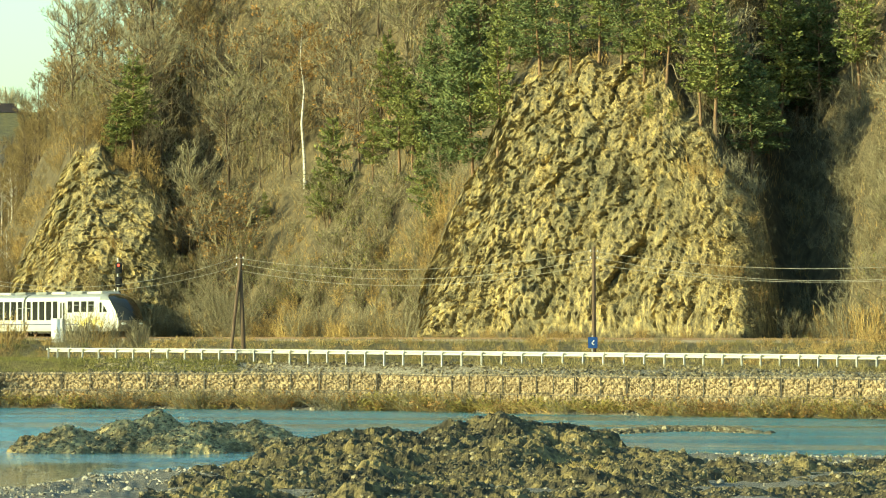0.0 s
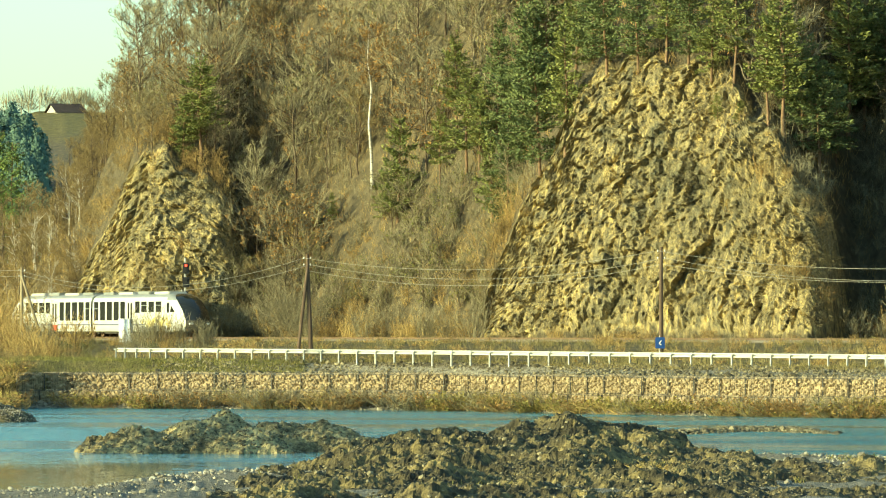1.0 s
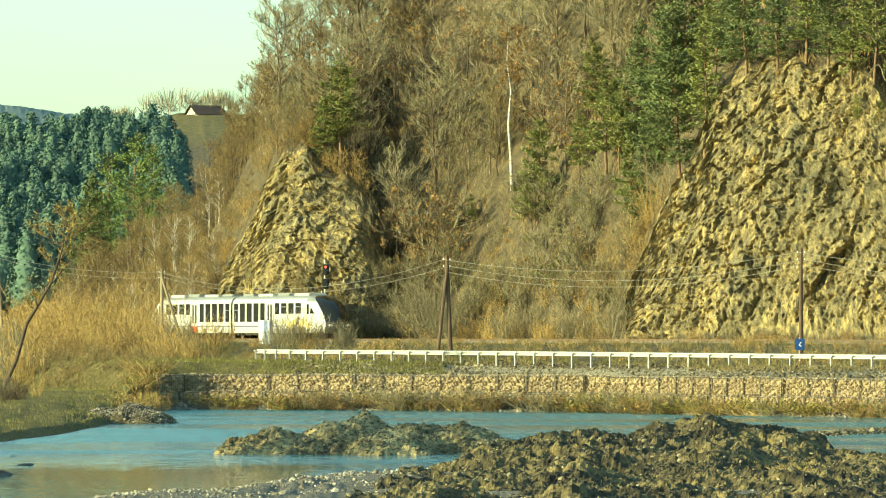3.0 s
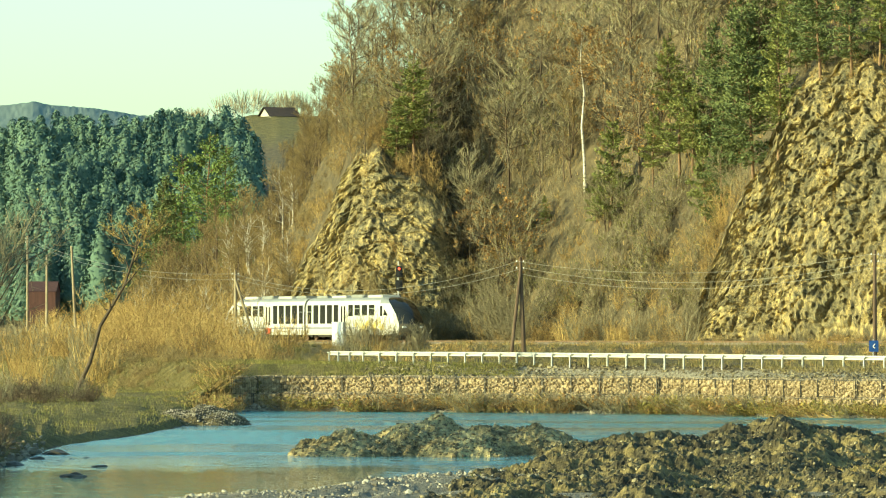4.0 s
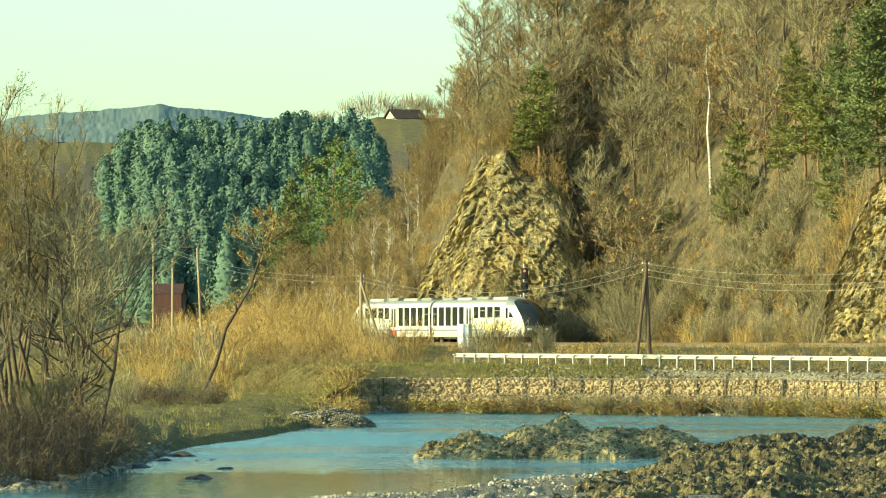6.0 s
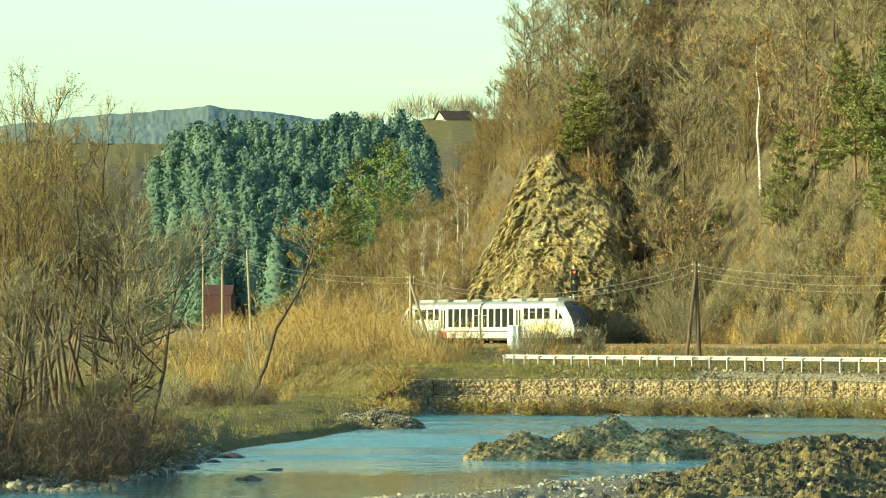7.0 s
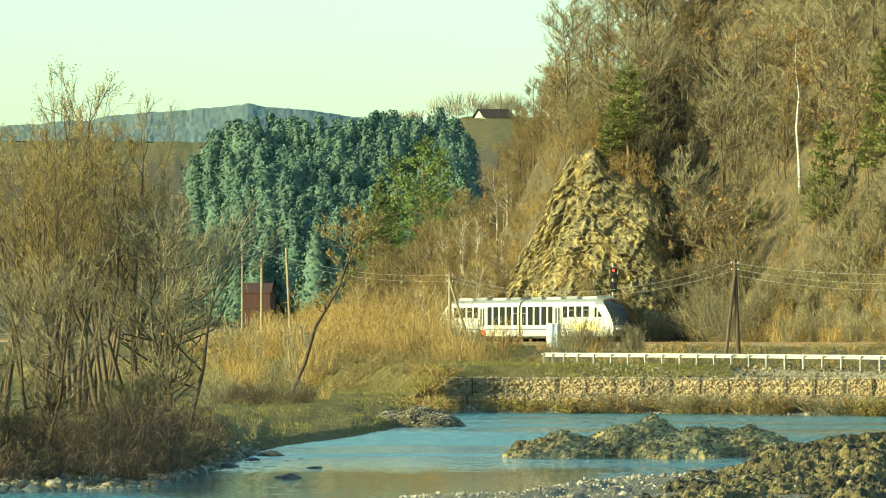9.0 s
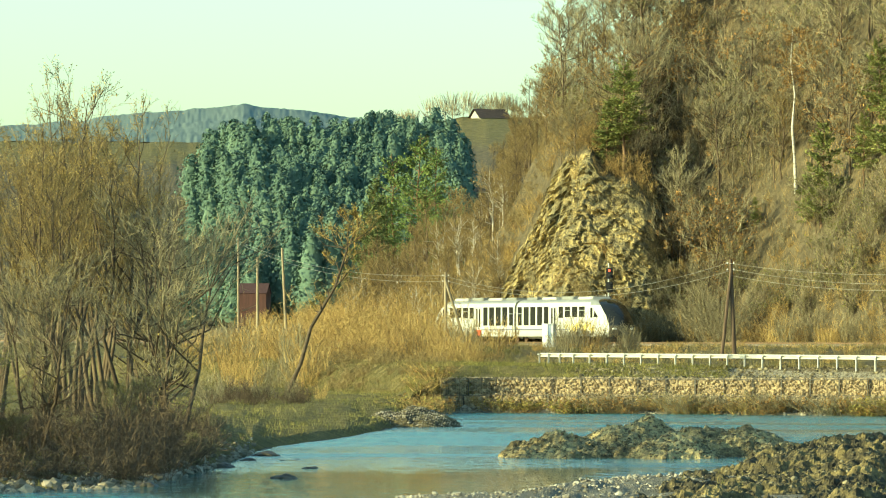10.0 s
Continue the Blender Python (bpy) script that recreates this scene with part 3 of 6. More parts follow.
def guard_rail():
    th = thing("guard_rail", "pale galvanised steel road guard rail on short posts", "guard rail")
    u, x, y = along(lambda q: ROAD(q) - 3.7, 90, 2000, 1.6)
    z = road_z(u)
    w = [(0.0, 0.79), (0.06, 0.77), (0.06, 0.71), (0.0, 0.67), (0.0, 0.64), (0.06, 0.6), (0.06, 0.54), (0.0, 0.52)]
    prof = w + [(a - 0.012, b) for a, b in w[::-1]]
    v, f = sweep(x, y, z, [(a, b) for a, b in prof])
    part("beam", mesh_of("beam", v, f, [M_rail_paint]), None, th, "pale corrugated steel beam")
    bm = bmesh.new()
    add_box(bm, -0.04, 0.04, -0.05, 0.05, -0.3, 0.7, 0.01)
    post = bpy.data.meshes.new("post")
    bm.to_mesh(post)
    bm.free()
    post.materials.append(M_post)
    bm = bmesh.new()
    add_box(bm, -0.16, 0.16, -0.1, 0.0, 0.66, 0.74, 0.01)
    brk = bpy.data.meshes.new("bracket")
    bm.to_mesh(brk)
    bm.free()
    brk.materials.append(M_post)
    g = np.arctan2(np.gradient(y), np.gradient(x))
    for k in range(len(x)):
        m = Matrix.Translation((x[k], y[k], z[k])) @ Matrix.Rotation(g[k], 4, "Z") @ Matrix.Translation((0, -0.12, 0))
        p = new("post", post)
        p.parent = th
        p.matrix_basis = m
        c = new("bracket", brk)
        c.parent = p


guard_rail()

ICO_V, ICO_F = [], []
_bm = bmesh.new()
bmesh.ops.create_icosphere(_bm, subdivisions=1, radius=1)
_bm.verts.ensure_lookup_table()
ICO_V = np.array([q.co[:] for q in _bm.verts])
ICO_F = np.array([[q.index for q in fa.verts] for fa in _bm.faces])
_bm.free()


def stones(centres, size, rng, flat=0.7):
    """Many rough stones: jittered icosahedra, squashed and turned."""
    n = len(centres)
    sc = np.asarray(size)[:, None] * rng.uniform(0.7, 1.25, (n, 3)) * np.array([1, 1, flat])
    jit = rng.uniform(0.72, 1.2, (n, len(ICO_V), 1))
    p = ICO_V[None] * jit * sc[:, None]
    a = rng.uniform(0, 2 * np.pi, n)
    t = rng.normal(0, 0.35, n)
    ca, sa, ct, st = np.cos(a), np.sin(a), np.cos(t), np.sin(t)
    y2, z2 = p[..., 1] * ct[:, None] - p[..., 2] * st[:, None], p[..., 1] * st[:, None] + p[..., 2] * ct[:, None]
    x2 = p[..., 0] * ca[:, None] - y2 * sa[:, None]
    y3 = p[..., 0] * sa[:, None] + y2 * ca[:, None]
    v = np.stack([x2, y3, z2], -1) + np.asarray(centres)[:, None]
    f = ICO_F[None] + (np.arange(n) * len(ICO_V))[:, None, None]
    return v.reshape(-1, 3), f.reshape(-1, 3)


def gabion(seed, w=1.94, h=1.02, deep=1.0):
    """One wire basket filled with broken stone; its front looks along -y."""
    rng = np.random.default_rng(seed)
    th = thing("gabion", "wire gabion basket filled with pale yellowish stones", "gabion", "gabions of the river wall")
    nx, nz = 11, 6
    gx, gz = np.meshgrid(np.linspace(-w / 2 + 0.1, w / 2 - 0.1, nx), np.linspace(0.09, h - 0.09, nz))
    gx = gx + np.where(np.arange(nz)[:, None] % 2, 0.05, -0.05)
    c = np.stack([gx.ravel() + rng.normal(0, 0.05, nx * nz), rng.uniform(-0.05, 0.07, nx * nz), gz.ravel() + rng.normal(0, 0.045, nx * nz)], 1)
    sz = rng.uniform(0.07, 0.155, len(c))
    tx = np.stack([rng.uniform(-w / 2 + 0.1, w / 2 - 0.1, 40), rng.uniform(0.1, deep - 0.1, 40), np.full(40, h - 0.04)], 1)
    v, f = stones(np.concatenate([c, tx]), np.concatenate([sz, np.full(40, 0.13)]), rng, 0.85)
    part("stone_fill", mesh_of("stone_fill", v, f, [M_gabion]), None, th)
    bm = bmesh.new()
    add_box(bm, -w / 2 + 0.06, w / 2 - 0.06, 0.06, deep, 0.0, h - 0.06)
    part("core", bm, M_gabion, th)
    bm = bmesh.new()
    for sx in (-w / 2 + 0.015, w / 2 - 0.015):
        add_box(bm, sx - 0.02, sx + 0.02, -0.12, -0.08, 0, h)
    for z in (0.02, h - 0.02):
        add_box(bm, -w / 2, w / 2, -0.12, -0.09, z - 0.012, z + 0.012)
    for k in range(1, 12):
        add_box(bm, -w / 2 + k * w / 12 - 0.004, -w / 2 + k * w / 12 + 0.004, -0.115, -0.107, 0, h)
    part("wire_cage", bm, M_cage, th)["kind"] = "stuff"
    return th


def river_wall():
    protos = [gabion(k) for k in range(3)]
    rng = np.random.default_rng(7)
    used = set()
    for tier, (off, z0) in enumerate(((2.2, 0.06), (2.75, 1.1))):
        u, x, y = along(lambda q: SHORE(q) + off, -72 + 8 * tier, 1800, 1.97)
        g = np.arctan2(np.gradient(y), np.gradient(x))
        for k in range(len(x)):
            m = Matrix.Translation((x[k], y[k], z0 + rng.normal(0, 0.03))) @ Matrix.Rotation(g[k] + rng.normal(0, 0.015), 4, "Z") @ Matrix.Rotation(rng.normal(0, 0.02), 4, "X")
            i = int(rng.integers(3))
            if i in used:
                copy_thing(protos[i], m)
            else:
                used.add(i)
                protos[i].matrix_world = m


river_wall()


def rod_thing(name, label, cat, group, p, q, r0, r1, mat):
    th = thing(name, label, cat, group, p)
    part("pole", add_rod(bmesh.new(), (0, 0, 0), tuple(Vector(q) - Vector(p)), r0, r1, 10), mat, th)
    return th


def wire_pole(u, d, v_base, v_top, lean=0.0, strut=0.0, pale=False, arm=True):
    """A wooden line pole, with a strut leaning on it where there is one."""
    x, y = at(u, d)
    zb, zt = min(up(v_base, d), ground_at(x, y)) - 0.4, up(v_top, d)
    mat = M_pole_pale if pale else M_pole_wood
    label = "weathered wooden line pole" + (" with a leaning strut" if strut else "") + " beside the railway"
    th = thing("line_pole", label, "pole", "line poles", (x, y, zb))
    h = zt - zb
    top = (lean, 0, h)
    part("shaft", add_rod(bmesh.new(), (0, 0, 0), top, 0.16, 0.11, 10), mat, th)
    if strut:
        part("strut", add_rod(bmesh.new(), (strut, -0.3, 0), (lean * 0.85, -0.12, h * 0.9), 0.13, 0.1, 10), mat, th)
    if arm:
        bm = bmesh.new()
        for dz in (0.3, 0.75):
            add_rod(bm, (lean - 0.22, 0, h - dz), (lean + 0.22, 0, h - dz), 0.025, 0.025, 6)
        part("crossarm", bm, M_pole_wood, th)
        for dz in (0.3, 0.75):
            for s in (-0.22, 0.22):
                part("insulator", add_rod(bmesh.new(), (lean + s, 0, h - dz), (lean + s, 0, h - dz + 0.12), 0.045, 0.03, 8), M_white_box, th)
    return Vector((x + lean, y, zt))


tops = {}
tops["a"] = wire_pole(-80, 468, 615, 473, 0.05, 2.0, True)
tops["b"] = wire_pole(432, 400, 607, 450, -0.28, -0.95)
tops["c"] = wire_pole(1051, 378, 618, 437, 0.0, 0.0)
tops["d"] = wire_pole(-446, 660, 545, 412, 0.0, 0.0, True)
tops["e"] = wire_pole(-412, 560, 570, 446, 0.0, 0.0, True, False)
tops["f"] = wire_pole(-360, 600, 560, 430, -0.5, 0.0, True, False)
tops["g"] = wire_pole(1900, 352, 630, 430, 0.0, 0.0)


def line_wires():
    rng = np.random.default_rng(3)
    th = thing("overhead_wires", "thin sagging wires between the wooden poles", "cable")
    for a, b, sag in (("d", "a", 1.4), ("a", "b", 1.5), ("b", "c", 1.2), ("c", "g", 1.4)):
        for dz, ds in ((-0.25, -0.22), (-0.7, 0.2), (-1.1, 0.0)):
            if dz == -1.1 and a not in "bc":
                continue
            p, q = tops[a] + Vector((ds, 0, dz)), tops[b] + Vector((ds, 0, dz))
            cu = bpy.data.curves.new("wire", "CURVE")
            cu.dimensions, cu.bevel_depth, cu.bevel_resolution = "3D", 0.013, 1
            sp = cu.splines.new("POLY")
            sp.points.add(24)
            s = sag + rng.uniform(-0.25, 0.25)
            for k in range(25):
                t = k / 24
                c = p.lerp(q, t)
                sp.points[k].co = (c.x, c.y, c.z - 4 * s * t * (1 - t), 1)
            cu.materials.append(M_wire)
            ob = new("wire", cu)
            ob.parent = th


line_wires()


def signal_mast():
    x, y = at(209, 505)
    z = ground_at(x, y)
    h = up(457, 505) - z
    th = thing("railway_signal", "two black colour-light signal heads on a white mast, showing red", "railway signal", "", (x, y, z))
    part("mast", add_rod(bmesh.new(), (0, 0, -0.3), (0, 0, h), 0.075, 0.06, 10), M_pipe, th)
    bm = bmesh.new()
    add_rod(bm, (-0.28, 0.1, -0.3), (-0.28, 0.1, h * 0.62), 0.04, 0.04, 6)
    for k in range(10):
        zz = 0.3 + k * h * 0.058
        add_rod(bm, (-0.28, 0.1, zz), (0, 0.05, zz), 0.018, 0.018, 5)
    part("ladder", bm, M_pipe, th)
    glow = bpy.data.materials.new("red_signal_lamp")
    glow.use_nodes = True
    b = glow.node_tree.nodes["Principled BSDF"]
    b.inputs["Base Color"].default_value = (0.4, 0.01, 0.01, 1)
    b.inputs["Emission Color"].default_value = (1, 0.05, 0.02, 1)
    b.inputs["Emission Strength"].default_value = 2.5
    for k, (zc, hh, lamps) in enumerate(((h - 0.85, 0.95, (0.2, -0.2)), (h - 2.05, 0.9, (0.2, -0.2)))):
        bm = bmesh.new()
        add_box(bm, -0.2, 0.38, -0.22, -0.08, zc - hh / 2, zc + hh / 2, 0.06)
        head = part("signal_head", bm, M_black, th, "black signal head")
        for j, dz in enumerate(lamps):
            bm = bmesh.new()
            add_rod(bm, (0.09, -0.2, zc + dz), (0.09, -0.4, zc + dz + 0.02), 0.12, 0.13, 12)
            part("hood", bm, M_black, head)
            lit = k == 0 and j == 0
            bm = bmesh.new()
            add_rod(bm, (0.09, -0.4, zc + dz + 0.02), (0.09, -0.415, zc + dz + 0.02), 0.1, 0.09, 12)
            part("lens", bm, glow if lit else M_black, head, "lit red lens" if lit else "")
    bm = bmesh.new()
    add_rod(bm, (0.12, -0.16, h - 2.95), (0.12, -0.24, h - 2.95), 0.15, 0.15, 14)
    part("number_disc", bm, M_black, th)


signal_mast()


def relay_box():
    x, y = at(104, 472)
    z = ground_at(x, y)
    h = up(564, 472) - z
    th = thing("relay_cabinet", "white metal trackside relay cabinet on a concrete foot", "cabinet", "", (x, y, z), -18)
    bm = bmesh.new()
    add_box(bm, -0.45, 0.5, -0.35, 0.35, 0.12, h - 0.06, 0.02)
    part("body", bm, M_white_box, th)
    bm = bmesh.new()
    add_box(bm, -0.5, 0.55, -0.4, 0.4, h - 0.08, h, 0.02)
    part("roof_plate", bm, M_white_box, th)
    bm = bmesh.new()
    add_box(bm, -0.48, 0.53, -0.38, 0.38, -0.2, 0.12, 0.02)
    part("foot", bm, M_sleeper, th)
    bm = bmesh.new()
    add_box(bm, -0.4, 0.45, -0.375, -0.353, 0.2, h - 0.16, 0.008)
    door = part("door", bm, M_white_box, th)
    bm = bmesh.new()
    add_box(bm, 0.35, 0.39, -0.4, -0.375, h * 0.5, h * 0.58, 0.005)
    part("handle", bm, M_black, door)


relay_box()


def blue_sign():
    x, y = at(1048, 372)
    z = ground_at(x, y)
    th = thing("blue_sign", "small square blue sign with a white mark on a thin post", "sign", "", (x, y, z - 0.2))
    hz = up(594, 372) - z + 0.2
    part("post", add_rod(bmesh.new(), (0, 0, -0.2), (0, 0, hz), 0.03, 0.03, 8), M_post, th)
    bm = bmesh.new()
    add_box(bm, -0.27, 0.33, -0.06, -0.035, hz - 0.8, hz - 0.1, 0.02)
    plate = part("plate", bm, M_blue, th)
    bm = bmesh.new()
    for a, b in (((0.08, -0.35), (-0.02, -0.5)), ((-0.02, -0.5), (0.12, -0.58)), ((0.08, -0.35), (0.12, -0.3))):
        add_rod(bm, (a[0], -0.068, hz + a[1]), (b[0], -0.068, hz + b[1]), 0.03, 0.03, 6)
    part("mark", bm, M_white, plate)


blue_sign()


# ---- the railcar ----
def glass_material():
    m = bpy.data.materials.new("tinted_glass")
    m.use_nodes = True
    b = m.node_tree.nodes["Principled BSDF"]
    b.inputs["Base Color"].default_value = (0.02, 0.022, 0.02, 1)
    b.inputs["Roughness"].default_value = 0.07
    b.inputs["IOR"].default_value = 1.5
    return m


M_glass = glass_material()
M_car = material("railcar_white", [(0.3, (0.5, 0.49, 0.44)), (0.7, (0.64, 0.63, 0.57))], 0.35, 0.7, coarse=0.5, spec=0.5, stretch=(1, 1, 0.3))
M_car_grey = material("railcar_grey", [(0.3, (0.2, 0.21, 0.2)), (0.7, (0.32, 0.33, 0.31))], 0.5, 1.2, coarse=0.5)
M_car_dark = material("railcar_underside_nose_shade", [(0.3, (0.03, 0.028, 0.022)), (0.7, (0.09, 0.08, 0.06))], 0.8, 2.5)
M_car_red = material("door_red", [(0.3, (0.5, 0.06, 0.02)), (0.7, (0.62, 0.1, 0.03))], 0.45, 1.5)
M_car_blue = material("stripe_blue", [(0.3, (0.06, 0.07, 0.14)), (0.7, (0.1, 0.11, 0.2))], 0.45, 1.5)
M_graffiti = material("sprayed_paint", [(0.36, (0.6, 0.42, 0.06)), (0.46, (0.75, 0.62, 0.18)), (0.52, (0.74, 0.72, 0.6)), (0.6, (0.78, 0.55, 0.1))], 0.5, 2.2, detail=3)
M_lamp = material("headlamp", [(0.3, (0.6, 0.6, 0.56)), (0.7, (0.8, 0.8, 0.76))], 0.15, 2)

SECTION = [(1.28, 0.47), (1.36, 0.62), (1.4, 0.95), (1.415, 1.4), (1.415, 2.2), (1.4, 2.85), (1.36, 3.1), (1.24, 3.36), (1.0, 3.55), (0.6, 3.66), (0.0, 3.7)]


def nose_x(z):
    return np.interp(z, [0.4, 0.8, 1.25, 1.7, 2.2, 2.7, 3.2, 3.5, 3.7], [20.2, 20.6, 20.75, 20.5, 20.0, 19.35, 18.55, 17.9, 17.2])


def car_shell():
    """Half of the unit: a round-shouldered body from the joint (x=0.25) to a raked nose at +x."""
    sec = [(y, z) for y, z in SECTION] + [(-y, z) for y, z in SECTION[-2::-1]]
    y0, z0 = np.array([p[0] for p in sec]), np.array([p[1] for p in sec])
    rings = [np.stack([np.full(len(sec), x), y0, z0], 1) for x in (0.25, 4, 8, 12, 15.5, 16.2)]
    nx = nose_x(z0) - 0.55
    for k in (0.2, 0.4, 0.6, 0.75, 0.88, 0.96, 1.0):
        shrink = 1 - 0.2 * k ** 2.5
        rings.append(np.stack([16.2 + (nx - 16.2) * k, y0 * shrink, z0 - 0.06 * k ** 3 * (z0 > 3.3)], 1))
    v = np.concatenate(rings)
    f = grid_faces(len(rings), len(sec))
    mats = np.zeros(len(f), int)
    cz = v[f].mean(1)
    mats[(cz[:, 2] > 3.45)] = 1
    mats[(cz[:, 2] > 3.2) & (cz[:, 0] > 16.6)] = 1
    # front, bowed forward
    n = len(SECTION)
    last = rings[-1]
    cols = 9
    ts = np.linspace(0, 1, cols)
    fv = []
    for i in range(n):
        a, b = last[i], last[len(sec) - 1 - i]
        p = a[None] + (b - a)[None] * ts[:, None]
        p[:, 0] += 0.55 * (1 - (2 * ts - 1) ** 2) * (1 if i < n - 1 else 0)
        fv.append(p)
    fv = np.concatenate(fv)
    ff = grid_faces(n, cols) + len(v)
    fz = fv[(grid_faces(n, cols))].mean(1)[:, 2]
    # windscreen glass above; lower front coloured dark for the shade on it
    fm = np.where(fz > 1.5, 2, np.where(fz > 0.95, 3, 3))
    allv, allf, allm = np.concatenate([v, fv]), np.concatenate([f, ff]), np.concatenate([mats, fm])
    # floor and joint end
    return mesh_of("car_body", allv, allf, [M_car, M_car_grey, M_glass, M_car_dark], True, allm)


def slab_mesh(name, w, h, t, mat, bevel=0.03):
    bm = bmesh.new()
    add_box(bm, 0, w, -t, t, 0, h, min(bevel, t * 0.9))
    me = bpy.data.meshes.new(name)
    bm.to_mesh(me)
    bm.free()
    me.materials.append(mat)
    return me


def put(name, me, parent, x, y, z, label=""):
    ob = new(name, me)
    ob.parent = parent
    ob.matrix_basis = Matrix.Translation((x, y, z))
    if label:
        ob["label"] = label
    return ob


WINDOWS = [(0.55, 0.9, 1.42, 1.6, 1), (1.9, 1.12, 1.42, 1.6, 0), (3.42, 1.15, 1.42, 1.6, 0), (4.97, 1.12, 1.42, 1.6, 0), (6.5, 0.98, 1.42, 1.6, 0),
           (9.8, 0.95, 2.05, 0.97, 0), (11.15, 1.15, 2.1, 0.9, 1), (12.75, 1.15, 2.1, 0.9, 0), (14.3, 1.2, 2.1, 0.9, 1), (16.75, 0.42, 2.05, 0.85, 0)]


def wheelset(parent, x):
    frame_ob = part("bogie", add_box(add_box(bmesh.new(), x - 1.7, x + 1.7, -1.08, -0.94, 0.32, 0.58, 0.04), x - 1.7, x + 1.7, 0.94, 1.08, 0.32, 0.58, 0.04), M_car_dark, parent)
    for wx in (x - 1.0, x + 1.0):
        for s in (-0.76, 0.76):
            bm = bmesh.new()
            add_rod(bm, (wx, s - 0.06, 0.4), (wx, s + 0.06, 0.4), 0.4, 0.4, 20)
            add_rod(bm, (wx, s - 0.12, 0.4), (wx, s + 0.12, 0.4), 0.13, 0.13, 12)
            part("wheel", bm, M_steel, frame_ob)
        bm = bmesh.new()
        for s in (-1.12, 1.12):
            add_box(bm, wx - 0.2, wx + 0.2, s - 0.09, s + 0.09, 0.26, 0.54, 0.03)
        part("axle_box", bm, M_car_dark, frame_ob)
    bm = bmesh.new()
    for s in (-1.12, 1.12):
        for k in range(5):
            add_rod(bm, (x, s, 0.3 + k * 0.07), (x, s, 0.34 + k * 0.07), 0.11, 0.11, 10)
    part("spring", bm, M_steel, frame_ob)


def rail_unit():
    # place: front end on the track by the signal, tail behind the golden brush
    us, xs, ys = along(TRACK, -500, 1300, 0.25)
    k = int(np.argmin(np.abs(us - 236)))
    j = max(0, k - int(41.2 / 0.25))
    front, tail = Vector((xs[k], ys[k], RAIL_Z)), Vector((xs[j], ys[j], RAIL_Z))
    mid = (front + tail) / 2
    th = new("railcar")
    d = front - tail
    th.matrix_world = Matrix.Translation(mid) @ Matrix.Rotation(math.atan2(d.y, d.x), 4, "Z")
    tagged(th, "white two-part diesel railcar with red door panels and yellow graffiti", "train")
    shell = car_shell()
    panes = [slab_mesh("window_pane", w, h, 0.012, M_glass, 0.01) for _, w, _, h, _ in WINDOWS]
    bars = [slab_mesh("window_bar", w, 0.05, 0.012, M_car_grey, 0.01) for _, w, _, h, _ in WINDOWS]
    leaf = slab_mesh("door_leaf", 0.62, 2.42, 0.014, M_car, 0.012)
    dglass = slab_mesh("door_pane", 0.34, 1.62, 0.012, M_glass, 0.01)
    red = slab_mesh("door_panel", 1.27, 0.55, 0.012, M_car_red, 0.01)
    stripe_a = slab_mesh("stripe", 7.6, 0.1, 0.008, M_car_blue, 0.005)
    stripe_b = slab_mesh("stripe", 6.6, 0.1, 0.008, M_car_blue, 0.005)
    skirt = slab_mesh("skirt", 3.0, 0.5, 0.01, M_car_grey, 0.008)
    for end in (0, 1):
        body = part("car_body", shell, None, th)
        body.matrix_basis = Matrix.Rotation(math.pi * end, 4, "Z")
        for side in (-1, 1):
            yy = 1.42 * side
            for (x, w, z, h, split), pm, bmz in zip(WINDOWS, panes, bars):
                put("window_pane", pm, body, x, yy, z)
                if split:
                    put("window_bar", bmz, body, x, yy + 0.012 * side, z + h * 0.62)
            for lx in (8.02, 8.66):
                put("door_leaf", leaf, body, lx, 1.421 * side, 0.6)
                put("door_pane", dglass, body, lx + 0.14, 1.432 * side, 1.3)
            put("door_panel", red, body, 8.02, 1.434 * side, 0.5, "orange-red door panel")
            put("stripe", stripe_a, body, 0.4, 1.412 * side, 1.0)
            put("stripe", stripe_b, body, 9.3, 1.412 * side, 1.0)
            put("skirt", skirt, body, 10.9, 1.39 * side, 0.47)
            put("skirt", skirt, body, 13.5, 1.39 * side, 0.47)
        # roof equipment
        for x0, x1, hh in ((1.2, 3.6, 0.22), (4.6, 7.8, 0.2), (9.0, 11.6, 0.26), (12.6, 15.8, 0.22)):
            bm = bmesh.new()
            add_box(bm, x0, x1, -0.85, 0.85, 3.58, 3.62 + hh, 0.08)
            part("roof_unit", bm, M_car_grey if x0 in (1.2, 9.0) else M_car, body)
        for x0, x1 in ((2.2, 6.9), (7.4, 12.8)):
            bm = bmesh.new()
            add_box(bm, x0, x1, -1.15, 1.15, 0.28, 0.6, 0.06)
            part("underfloor_case", bm, M_car_dark, body)
        bm = bmesh.new()
        add_box(bm, 0.3, 19.6, -1.2, 1.2, 0.45, 0.62)
        part("underframe", bm, M_car_dark, body)
        for s in (-0.75, 0.75):
            bm = bmesh.new()
            add_box(bm, 20.32, 20.5, s - 0.2, s + 0.2, 1.02, 1.2, 0.04)
            part("headlight", bm, M_lamp, body, "white headlight")
        bm = bmesh.new()
        add_rod(bm, (20.2, 0, 0.75), (20.95, 0, 0.75), 0.13, 0.16, 10)
        part("coupler", bm, M_car_dark, body)
        for s in (-1, 1):
            bm = bmesh.new()
            va = [bm.verts.new((17.45, 1.405 * s, 2.1)), bm.verts.new((18.25, 1.345 * s, 2.1)), bm.verts.new((17.6, 1.385 * s, 2.62))]
            bm.faces.new(va)
            r = bmesh.ops.extrude_face_region(bm, geom=bm.faces[:])
